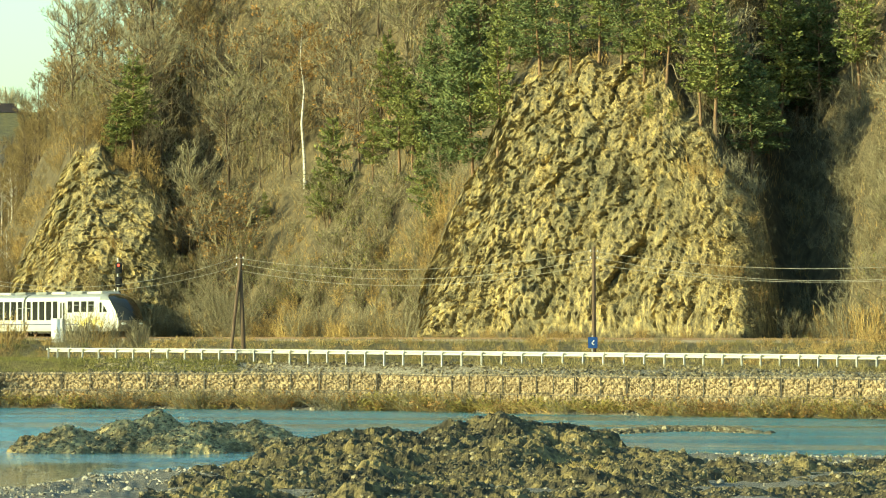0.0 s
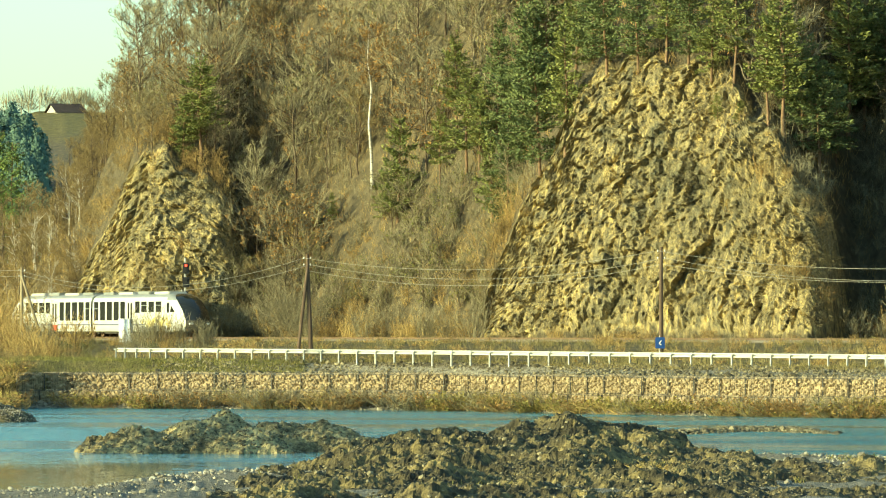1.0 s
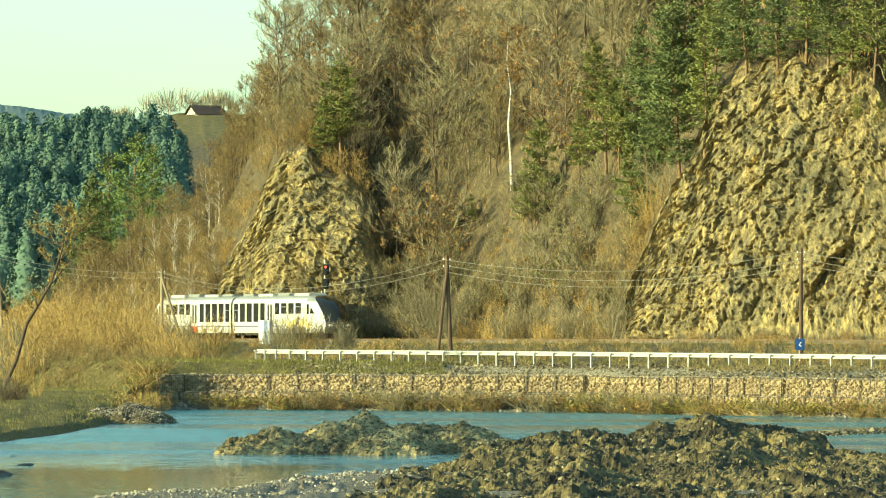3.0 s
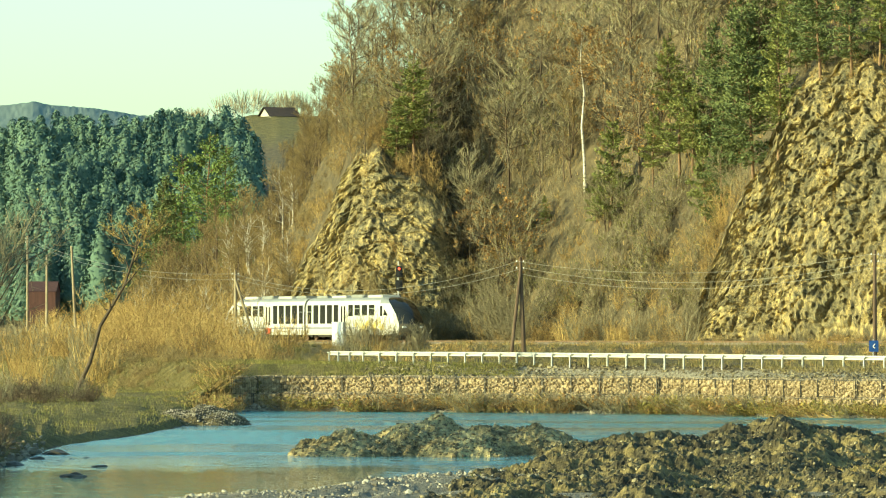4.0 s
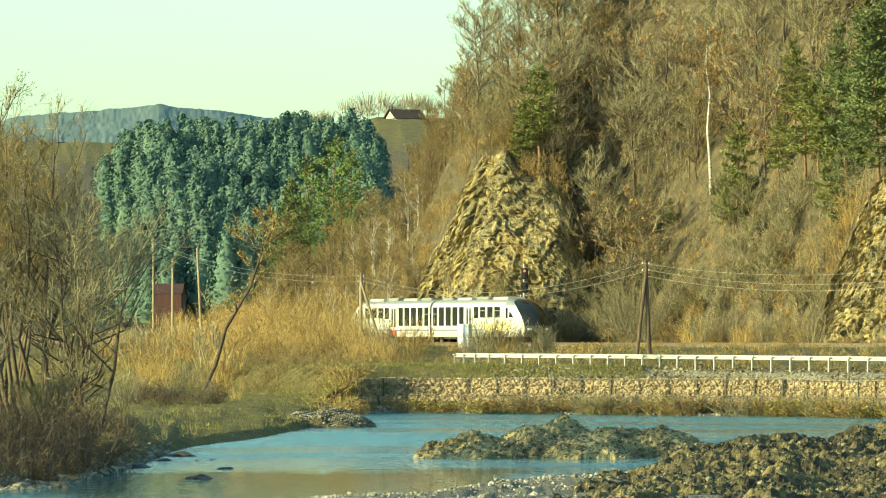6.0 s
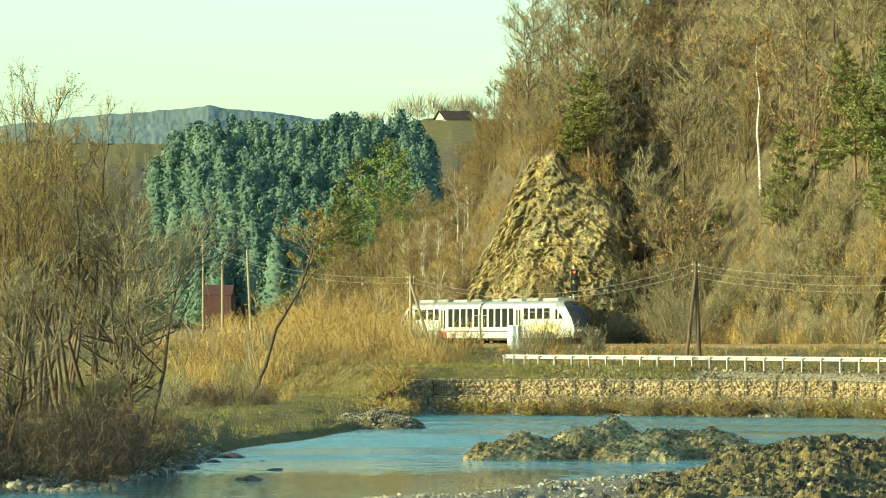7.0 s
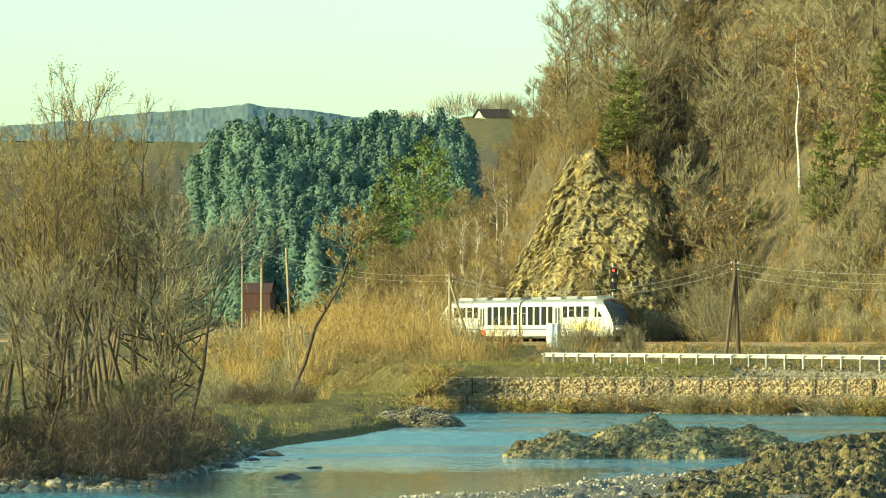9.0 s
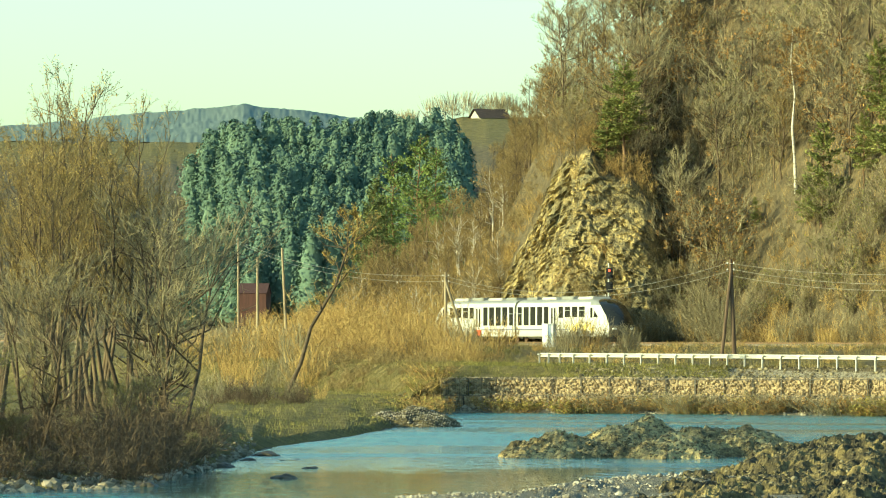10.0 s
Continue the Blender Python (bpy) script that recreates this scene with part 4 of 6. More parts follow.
            bmesh.ops.translate(bm, verts=[q for q in r["geom"] if isinstance(q, bmesh.types.BMVert)], vec=(0, 0.03 * s, 0))
            part("quarter_light", bm, M_glass, body)
        # spray paint on the sides near the cab
        if end == 0:
            rng = random.Random(4)
            for k in range(15):
                bm = bmesh.new()
                cx, cz, rr = 11.4 + k * 0.43, 1.25 + rng.uniform(-0.15, 0.3), rng.uniform(0.25, 0.42)
                nseg = 11
                ring = [bm.verts.new((cx + rr * rng.uniform(0.6, 1.15) * math.cos(q * 6.283 / nseg), -1.419 - k * 0.0006 if cx < 16.2 else -1.421 + 0.02 * (cx - 16.2), cz + rr * rng.uniform(0.7, 1.5) * math.sin(q * 6.283 / nseg))) for q in range(nseg)]
                bm.faces.new(ring)
                part("graffiti", bm, M_graffiti, body, "yellow and white sprayed graffiti")
    # bellows between the halves
    prof = [(y * 0.93, z) for y, z in SECTION] + [(-y * 0.93, z) for y, z in SECTION[-2::-1]]
    rings = []
    for i, x in enumerate(np.linspace(-0.26, 0.26, 11)):
        k = 1.0 if i % 2 else 0.95
        rings.append(np.array([(x, y * k, 0.5 + (z - 0.5) * k) for y, z in prof]))
    part("bellows", mesh_of("bellows", np.concatenate(rings), grid_faces(11, len(prof)), [M_car_grey]), None, th, "grey rubber gangway bellows")
    for x in (0.0, 15.9, -15.9):
        wheelset(th, x)


rail_unit()

# ---- heaps of dug earth and gravel in the river bed ----
M_earth = material("dug_earth", [(0.36, (0.02, 0.018, 0.013)), (0.48, (0.07, 0.058, 0.032)), (0.61, (0.24, 0.183, 0.075)), (0.74, (0.5, 0.385, 0.15))], 0.95, 2.6, detail=9, bump=1.0, bump_scale=7, coarse=0.35)
M_island = material("river_gravel", [(0.34, (0.035, 0.03, 0.018)), (0.45, (0.17, 0.135, 0.066)), (0.6, (0.54, 0.425, 0.2))], 0.95, 2.8, detail=8, bump=1.0, bump_scale=7, coarse=0.4)
M_gravel = material("wet_gravel", [(0.32, (0.06, 0.05, 0.033)), (0.45, (0.17, 0.14, 0.085)), (0.57, (0.33, 0.27, 0.155)), (0.7, (0.52, 0.43, 0.25))], 0.93, 6.0, detail=9, bump=1.0, bump_scale=7)
M_pebble = material("river_pebbles", [(0.25, (0.13, 0.115, 0.09)), (0.5, (0.28, 0.25, 0.19)), (0.75, (0.46, 0.42, 0.33))], 0.88, 3, island=0.5)


def heap(name, label, u0, u1, d0, d1, peaks, seed, step=0.11, lump=1.0, stones_n=500, stone_mat=None, earth_mat=None, tall=0.8):
    """A heap of loose earth: humps at (mark, distance, height, width across, depth), lumpy clods over all."""
    rng = np.random.default_rng(seed)
    xa, _ = at(u0, (d0 + d1) / 2)
    xb, _ = at(u1, (d0 + d1) / 2)
    gx, gy = np.meshgrid(np.arange(xa, xb, step), np.arange(d0, d1, step * 2.0))
    base = ground_z(ground_u(gx, gy), np.hypot(gx, gy))
    h = np.full(gx.shape, -0.6)
    wx, wy = gx + 0.8 * fbm(gx / 2.2, gy / 2.2, 1.5, 3, seed), gy + 0.8 * fbm(gx / 2.2, gy / 2.2, 7.5, 3, seed + 3)
    for u, d, ht, w, dp in peaks:
        ht = ht * tall
        px, py = at(u, d)
        q = np.sqrt(((wx - px) / w) ** 2 + ((wy - py) / dp) ** 2)
        h = np.maximum(h, ht * (1 - q ** 1.35) - 0.3 * sstep(0.7, 1.3, q))
    hill = sstep(-0.3, 0.4, h)
    d1_, d2_, r1 = cells(gx / 0.5, gy / 0.6, h / 0.6, seed + 5)
    e1, e2, r2 = cells(gx / 0.2, gy / 0.25, h / 0.4, seed + 9)
    clod = 0.1 * (r1 - 0.5) * sstep(0.6, 0.3, d1_) + 0.05 * (0.5 - e1) + 0.07 * (r2 - 0.5) + 0.34 * fbm(gx / 1.9, gy / 2.8, 0, 3, seed + 20, 0.5) + 0.16 * (0.5 - np.abs(fbm(gx / 0.7, gy / 0.9, 0, 3, seed + 30, 0.6))) + 0.09 * fbm(gx / 0.24, gy / 0.3, h / 0.3, 3, seed + 40, 0.6)
    z = h + clod * lump * hill
    z = np.where(h > -0.5, z, -0.9)
    z = np.maximum(z, -0.9) + np.where(base > 0, base * 0.6, 0)
    v = np.stack([gx, gy, z], -1).reshape(-1, 3)
    f = grid_faces(*gx.shape)
    keep = (z.ravel()[f].max(1) > -0.55)
    th = thing(name, label, "earth heap", "heaps in the river bed")
    me = mesh_of("earth", v, f[keep], [earth_mat or M_earth], False)
    part("earth", me, None, th)
    ok = np.argwhere(h > -0.1)
    pick = ok[rng.integers(len(ok), size=stones_n)]
    c = np.stack([gx[pick[:, 0], pick[:, 1]], gy[pick[:, 0], pick[:, 1]], z[pick[:, 0], pick[:, 1]]], 1)
    sv, sf = stones(c, np.exp(rng.normal(-3.15, 0.4, stones_n)), rng, 0.75)
    st = part("loose_rubble", mesh_of("loose_rubble", sv, sf, [stone_mat or M_clod]), None, th, "loose pale stones and clods")
    st["kind"] = "stuff"
    return th


heap("earth_heap", "large lumpy heap of dug brown earth and gravel beside the river", 330, 1230, 134, 205, [
    (520, 146, 0.5, 6, 8), (760, 144, 0.55, 7, 8), (980, 145, 0.5, 6, 8),
    (600, 158, 0.85, 6, 7), (900, 158, 0.85, 7, 7), (440, 161, 0.4, 4, 5), (1080, 160, 0.7, 4, 6),
    (860, 194, 1.95, 5.6, 6), (1010, 192, 1.25, 3.4, 5), (640, 196, 1.7, 3.6, 6), (760, 180, 1.45, 4.6, 6), (600, 178, 1.15, 4.4, 7), (930, 175, 1.2, 4.5, 6),
    (470, 172, 0.6, 3.2, 5), (1090, 174, 0.85, 3.6, 6), (700, 168, 0.75, 6, 5), (480, 188, 0.6, 2.2, 5), (560, 190, 1.2, 2.6, 4)], 11, 0.065, 1.05, 6500)
heap("earth_heap", "long low heap of gravel and earth in the river", 10, 560, 222, 242, [
    (225, 233, 1.75, 2.4, 4.5), (285, 234, 1.85, 1.7, 4), (140, 232, 1.5, 2.6, 4), (370, 234, 1.55, 2.6, 4), (460, 233, 1.35, 2.2, 3.5), (85, 231, 0.8, 1.5, 3), (330, 230, 1.2, 2.4, 3)], 23, 0.07, 0.85, 5000, M_clod, M_island, 0.74)
heap("earth_heap", "dark clods of earth along the near bank", 1080, 1800, 138, 186, [
    (1250, 150, 0.4, 5, 9), (1500, 150, 0.35, 6, 9), (1680, 152, 0.4, 5, 8),
    (1180, 178, 0.7, 2.4, 4), (1300, 176, 0.45, 2.6, 4), (1420, 172, 0.5, 2.6, 4), (1520, 176, 0.6, 2.0, 4), (1620, 170, 0.6, 2.4, 4), (1250, 168, 0.45, 3, 4), (1480, 166, 0.3, 3, 3)], 37, 0.07, 0.9, 3500)
heap("gravel_pile", "small grey gravel pile at the water's edge", -235, -30, 296, 324, [(-140, 310, 1.1, 2.2, 4.5), (-105, 309, 0.7, 1.8, 4), (-180, 312, 0.5, 1.5, 3)], 41, 0.12, 0.5, 2600, M_stone, M_earth)


def scatter_stones(name, label, n, u0, u1, dfn, size, seed, mat, sink=0.3, spread=0.4):
    rng = np.random.default_rng(seed)
    u = rng.uniform(u0, u1, n)
    d = dfn(u, rng)
    x, y = at(u, d)
    z = ground_z(u, d)
    sz = np.exp(rng.normal(math.log(size), spread, n))
    v, f = stones(np.stack([x, y, z + sz * (0.5 - sink)], 1), sz, rng, 0.7)
    return tagged(new(name, mesh_of(name, v, f, [mat])), label, "stones", kind="stuff")


scatter_stones("rubble", "broken pale stones on the slope over the river wall", 7500, 150, 1760, lambda u, r: SHORE(u) + r.uniform(3.4, 10.5, len(u)), 0.07, 51, M_clod)
scatter_stones("shore_gravel", "grey pebbles and cobbles along the near bank", 9000, -200, 1760, lambda u, r: NEAR(u) - np.abs(r.normal(0, 20, len(u))) + 1.2, 0.045, 52, M_pebble)
scatter_stones("shore_rocks", "pale cobbles along the foot of the river wall", 2600, -60, 1760, lambda u, r: SHORE(u) + r.uniform(-0.6, 2.2, len(u)), 0.08, 53, M_stone)
scatter_stones("left_cobbles", "pale cobbles and driftwood on the shaded foreshore", 1800, -1000, -420, lambda u, r: SHORE(u) + r.uniform(-1.5, 14, len(u)) * r.uniform(0, 1, len(u)), 0.075, 54, M_stone, spread=0.5)


def spit():
    """A low bar of pebbles that breaks the water."""
    rng = np.random.default_rng(61)
    n = 2600
    u = rng.uniform(1030, 1365, n)
    mid = 276 + 5 * np.sin(u / 60)
    d = mid + rng.normal(0, 2.2, n)
    x, y = at(u, d)
    edge = sstep(1030, 1080, u) * sstep(1370, 1300, u)
    z = -0.06 + 0.2 * edge * np.exp(-((d - mid) / 3) ** 2)
    v, f = stones(np.stack([x, y, z], 1), np.exp(rng.normal(math.log(0.065), 0.4, n)), rng)
    tagged(new("pebble_bar", mesh_of("pebble_bar", v, f, [M_clod])), "low bar of pale pebbles in the river", "pebbles", kind="stuff")


spit()


def boulder(u, d, s, seed):
    rng = np.random.default_rng(seed)
    bm = bmesh.new()
    bmesh.ops.create_icosphere(bm, subdivisions=3, radius=1)
    for q in bm.verts:
        n = noise.noise(q.co * 1.3 + Vector((seed, 0, 0))) * 0.35 + noise.noise(q.co * 3.5) * 0.12
        q.co = Vector((q.co.x * 1.3, q.co.y, q.co.z * 0.55)) * (1 + n)
    x, y = at(u, d)
    me = bpy.data.meshes.new("boulder")
    bm.to_mesh(me)
    bm.free()
    me.materials.append(M_wet)
    ob = new("boulder", me)
    ob.matrix_world = Matrix.LocRotScale((x, y, max(ground_at(x, y), -0.1) + 0.08 * s), Euler((0, 0, rng.uniform(0, 6))), (s, s, s))
    tagged(ob, "grey river boulder lying in shallow water", "boulder", "boulders in the river")


for u, v_, s, k in ((-362, 837, 0.36, 1), (-318, 820, 0.3, 2), (-474, 818, 0.42, 3), (-398, 798, 0.45, 4), (-606, 852, 0.4, 5), (-430, 806, 0.3, 6), (-163, 822, 0.14, 7), (-368, 806, 0.18, 8), (-340, 804, 0.2, 9), (-404, 842, 0.12, 10)):
    boulder(u, EYE * B / (v_ - 586), s, k)

# ---- trees, shrubs and grass ----


def kids(p0, p1, r, n, rng, lo=0.25, hi=1.0, spread=0.8, rise=0.35, length=0.5, keep=0.5):
    """n branches off each of the given ones: start, end, radius."""
    m = len(p0)
    i = np.repeat(np.arange(m), n)
    t = rng.uniform(lo, hi, len(i))[:, None]
    a = p0[i] + (p1[i] - p0[i]) * t
    axis = p1[i] - p0[i]
    ln = np.linalg.norm(axis, axis=1, keepdims=True)
    d = unit(axis / ln * keep + rng.normal(size=a.shape) * spread + np.array([0, 0, rise]))
    l = ln * length * rng.uniform(0.6, 1.25, (len(i), 1)) * (1.15 - 0.5 * t)
    return a, a + d * l, r[i] * (1 - 0.6 * t[:, 0]) * 0.55


def bend(p0, p1, r, rng, k=0.12):
    """Cuts each branch in two with a kink between."""
    ln = np.linalg.norm(p1 - p0, axis=1, keepdims=True)
    mid = (p0 + p1) / 2 + rng.normal(size=p0.shape) * ln * k
    return np.concatenate([p0, mid]), np.concatenate([mid, p1]), np.concatenate([r, r * 0.75]), np.concatenate([r * 0.75, r * 0.45])


def tri_leaves(c, size, rng):
    """Small leaf blades: one bent quad each."""
    n = len(c)
    d = unit(rng.normal(size=(n, 3)))
    s = unit(np.cross(d, rng.normal(size=(n, 3))))
    size = np.asarray(size)[:, None]
    v = np.stack([c - d * size, c + s * size * 0.45, c + d * size, c - s * size * 0.45], 1)
    return v.reshape(-1, 3), np.arange(n * 4).reshape(-1, 4)


def bare_tree(seed, h, spread, limbs, sub, twigs, mats, leaves=0, leaf_mat=None, lean=(0, 0), trunk_r=None, first=0.25, rise=0.55, stems=1, label="", name="bare_tree", group="bare trees on the hill", leaf=0.09, tw=0.018, leaf_from=0.0, fine=1, wild=0.62):
    """A leafless or thinly leaved broadleaf tree, grown level by level."""
    rng = np.random.default_rng(seed)
    th = thing(name, label, "tree", group)
    tr = trunk_r or h * 0.013
    p, q, r = [], [], []
    for s in range(stems):
        a = rng.uniform(0, 6.28)
        out = (0.10 + 0.16 * rng.uniform()) * h * (stems > 1)
        top = np.array([lean[0] + out * math.cos(a), lean[1] + out * math.sin(a), h * rng.uniform(0.8, 1.0) if stems > 1 else h])
        base = np.array([0.25 * math.cos(a) * (stems > 1), 0.25 * math.sin(a) * (stems > 1), -0.3])
        cuts = 5
        pts = [base + (top - base) * (k / cuts) + rng.normal(size=3) * h * 0.012 * (0 < k < cuts) for k in range(cuts + 1)]
        for k in range(cuts):
            p.append(pts[k])
            q.append(pts[k + 1])
            r.append(tr * (1 - 0.82 * k / cuts) / (1 + 0.35 * (stems > 1)))
    p, q, r = np.array(p), np.array(q), np.array(r)
    nxt = np.array([r[k + 1] if (k + 1) % 5 else r[k] * 0.35 for k in range(len(r))][: len(r) - 1] + [r[-1] * 0.35])
    stem = tubes(p, q, r, nxt, 6)
    # limbs off the whole stem
    stem_i = rng.integers(0, stems, limbs * stems)
    f = rng.uniform(first, 0.98, limbs * stems)
    seg = np.minimum((f * 5).astype(int), 4) + stem_i * 5
    fr = (f * 5) % 1.0
    a0 = p[seg] + (q[seg] - p[seg]) * fr[:, None]
    ang = rng.uniform(0, 6.28, len(f))
    dirn = unit(np.stack([np.cos(ang), np.sin(ang), rng.uniform(rise - 0.25, rise + 0.5, len(f))], 1))
    ln = spread * (0.4 + 0.75 * np.sin(np.pi * np.clip((f - first) / (1 - first), 0.08, 0.9))) * rng.uniform(0.6, 1.15, len(f))
    a1 = a0 + dirn * ln[:, None]
    ar = r[seg] * 0.5
    l1 = tubes(*bend(a0, a1, ar, rng), 4)
    b0, b1, br = kids(a0, a1, ar, sub, rng, 0.25, 1.0, 0.55 * wild, 0.35, 0.55, 0.8)
    if stems > 1:
        for k in range(stems):
            sl = slice(5 * k, 5 * k + 5)
            part("stem", mesh_of("stem", *tubes(p[sl], q[sl], r[sl], nxt[sl], 6), [mats[0]], True), None, th)
        part("branchwork", mesh_of("branchwork", *l1, [mats[0]], True), None, th)["kind"] = "stuff"
    else:
        part("trunk", mesh_of("trunk", *stem, [mats[0]], True), None, th)
        part("branchwork", mesh_of("branchwork", *l1, [mats[-1] if len(mats) > 2 else mats[0]], True), None, th)["kind"] = "stuff"
    bw = np.maximum(br, tw * 1.2)
    c0, c1, cr = kids(b0, b1, br, twigs, rng, 0.1, 1.0, 0.85 * wild, 0.25, 0.55, 0.75)
    w = np.full(len(c0), tw)
    sets = [ribbons(b0, b1, bw, bw * 0.5, rng), ribbons(c0, c1, w, w * 0.4, rng)]
    e0, e1, er = kids(c0, c1, cr, fine, rng, 0.2, 1.0, 0.8 * wild, 0.2, 0.7, 0.7)
    w = np.full(len(e0), tw * 0.75)
    sets.append(ribbons(e0, e1, w, w * 0.4, rng))
    part("crown", mesh_of("crown", *join(*sets), [mats[1]]), None, th)
    if leaves:
        k = rng.integers(0, len(e0), leaves)
        c = e0[k] + (e1[k] - e0[k]) * rng.uniform(0, 1, (leaves, 1)) + rng.normal(size=(leaves, 3)) * 0.05
        c = c[c[:, 2] > leaf_from * h]
        part("leaves", mesh_of("leaves", *tri_leaves(c, rng.uniform(0.6, 1.3, len(c)) * leaf, rng), [leaf_mat]), None, th)
    return th


def conifer(seed, h, width, mat, bark, bare=0.15, whorl=0.42, droop=0.05, full=1.0, label="", group="conifers on the hill", round_top=0.0, name="conifer", tuft=0.12):
    """A pine or spruce: straight trunk, whorls of boughs that carry needle tufts."""
    rng = np.random.default_rng(seed)
    th = thing(name, label, "tree", group)
    cuts = 6
    zs = np.linspace(-0.4, h, cuts + 1)
    pts = np.stack([rng.normal(0, 0.01 * h, cuts + 1) * np.linspace(0, 1, cuts + 1), rng.normal(0, 0.01 * h, cuts + 1) * np.linspace(0, 1, cuts + 1), zs], 1)
    rr = h * 0.012 * (1 - 0.93 * np.linspace(0, 1, cuts + 1))
    ring = np.arange(7) * 2 * np.pi / 7
    circle = np.stack([np.cos(ring), np.sin(ring), np.zeros(7)], 1)
    stem = ((pts[:, None] + rr[:, None, None] * circle[None]).reshape(-1, 3), grid_faces(cuts + 1, 7, wrap=True))
    p0, p1 = [], []
    z = bare * h
    while z < h * 0.985:
        f = (z / h - bare) / (1 - bare)
        prof = (1 - f) ** (0.85 - 0.5 * round_top) * (0.35 + 0.65 * min(1, f * 4 + 0.25))
        n = int(rng.integers(4, 7))
        a = rng.uniform(0, 6.28)
        for k in range(n):
            if rng.uniform() > full:
                continue
            aa = a + k * 6.28 / n + rng.normal(0, 0.25)
            ln = width * prof * rng.uniform(0.65, 1.2) + 0.12
            el = 0.5 * f + 0.15 - droop + rng.normal(0, 0.2)
            c = np.array([np.interp(z, zs, pts[:, 0]), np.interp(z, zs, pts[:, 1]), z + rng.normal(0, 0.22)])
            p0.append(c)
            p1.append(c + ln * np.array([math.cos(aa), math.sin(aa), el]))
        z += whorl * rng.uniform(0.8, 1.25)
    p0, p1 = np.array(p0), np.array(p1)
    ln = np.linalg.norm(p1 - p0, axis=1)
    boughs = tubes(p0, p1, np.full(len(p0), 0.03), np.full(len(p0), 0.008), 3)
    part("trunk", mesh_of("trunk", *stem, [bark], True), None, th)
    part("branchwork", mesh_of("branchwork", *boughs, [bark], True), None, th)["kind"] = "stuff"
    # needle sprays along each bough
    per = np.maximum((ln * 58).astype(int), 10)
    i = np.repeat(np.arange(len(p0)), per)
    t = rng.uniform(0.15, 1.05, len(i))[:, None]
    c = p0[i] + (p1[i] - p0[i]) * t
    along_b = unit(p1[i] - p0[i])
    side = unit(np.cross(along_b, np.array([[0, 0, 1.0]])))
    c = c + side * rng.normal(0, 0.17, (len(i), 1)) * ln[i][:, None] * (1.15 - t) + np.array([0, 0, 1.0]) * (rng.normal(0, 0.13, (len(i), 1)) + 0.1 * rng.normal(size=len(p0))[i][:, None])
    d = unit(along_b * 0.7 + side * rng.normal(0, 0.6, (len(i), 1)) + rng.normal(size=c.shape) * 0.25 + np.array([0, 0, 0.15]))
    face = unit(along_b * 0.75 + np.array([0, 0, 0.65]) + rng.normal(size=c.shape) * 0.45)
    L = rng.uniform(0.7, 1.5, (len(i), 1)) * tuft
    s = unit(np.cross(d, face)) * L * 0.45
    v = np.stack([c - d * L * 0.6, c + s, c + d * L, c - s], 1).reshape(-1, 3)
    part("needles", mesh_of("needles", v, np.arange(len(v)).reshape(-1, 4), [mat]), None, th)
    return th


def shrub(seed, h, w, n, mat, leaf_n=0, leaf_mat=None, label="", name="shrub", group="shrubs by the railway", tw=0.018, arch=0.4):
    """A many-stemmed shrub of arching shoots with side twigs."""
    rng = np.random.default_rng(seed)
    th = thing(name, label, "shrub", group)
    a = rng.uniform(0, 6.28, n)
    rad = rng.uniform(0, 0.35, n) * w
    base = np.stack([rad * np.cos(a), rad * np.sin(a), np.full(n, -0.15)], 1)
    top = base + np.stack([np.cos(a) * w * arch * rng.uniform(0.2, 1.2, n), np.sin(a) * w * arch * rng.uniform(0.2, 1.2, n), h * rng.uniform(0.45, 1.0, n)], 1)
    r = np.full(n, 0.022)
    stems = tubes(*bend(base, top, r, rng, 0.07), 3)
    b0, b1, br = kids(base, top, r, 5, rng, 0.25, 1.0, 0.5, 0.4, 0.4, 0.8)
    part("brushwood", mesh_of("brushwood", *stems, [mat]), None, th)["kind"] = "stuff"
    w1 = np.full(len(b0), tw)
    c0, c1, cr = kids(b0, b1, br, 2, rng, 0.1, 1.0, 0.6, 0.3, 0.6, 0.8)
    w2 = np.full(len(c0), tw * 0.8)
    part("crown", mesh_of("crown", *join(ribbons(b0, b1, w1, w1 * 0.5, rng), ribbons(c0, c1, w2, w2 * 0.4, rng)), [mat]), None, th)
    if leaf_n:
        k = rng.integers(0, len(c0), leaf_n)
        c = c0[k] + (c1[k] - c0[k]) * rng.uniform(0, 1, (leaf_n, 1)) + rng.normal(size=(leaf_n, 3)) * 0.04
        part("leaves", mesh_of("leaves", *tri_leaves(c, rng.uniform(0.05, 0.11, leaf_n), rng), [leaf_mat]), None, th)
    return th


class Kind:
    """One or more built trees, set down again and again; the first settings use the built ones."""

    def __init__(self, *protos):
        self.protos, self.fresh = list(protos), list(protos)
        self.rng = random.Random(len(protos) * 7 + 1)

    def put(self, u, d, scale=1.0, which=None, z=None, wide=None):
        x, y = at(u, d)
        zz = ground_at(x, y) if z is None else z
        i = self.rng.randrange(len(self.protos)) if which is None else which
        wd = scale * (wide * 1.2 if wide else self.rng.uniform(0.9, 1.12))
        m = Matrix.LocRotScale((x, y, zz - 0.05), Euler((self.rng.gauss(0, 0.03), self.rng.gauss(0, 0.03), self.rng.uniform(0, 6.28))), (wd, wd, scale))
        ob = self.protos[i]
        if ob in self.fresh:
            self.fresh.remove(ob)
            ob.matrix_world = m
        else:
            made = copy_thing(ob, m)
            if wide:
                made.matrix_basis = m

    def finish(self):
        for ob in self.fresh:
            for c in list(ob.children_recursive) + [ob]:
                bpy.data.objects.remove(c)


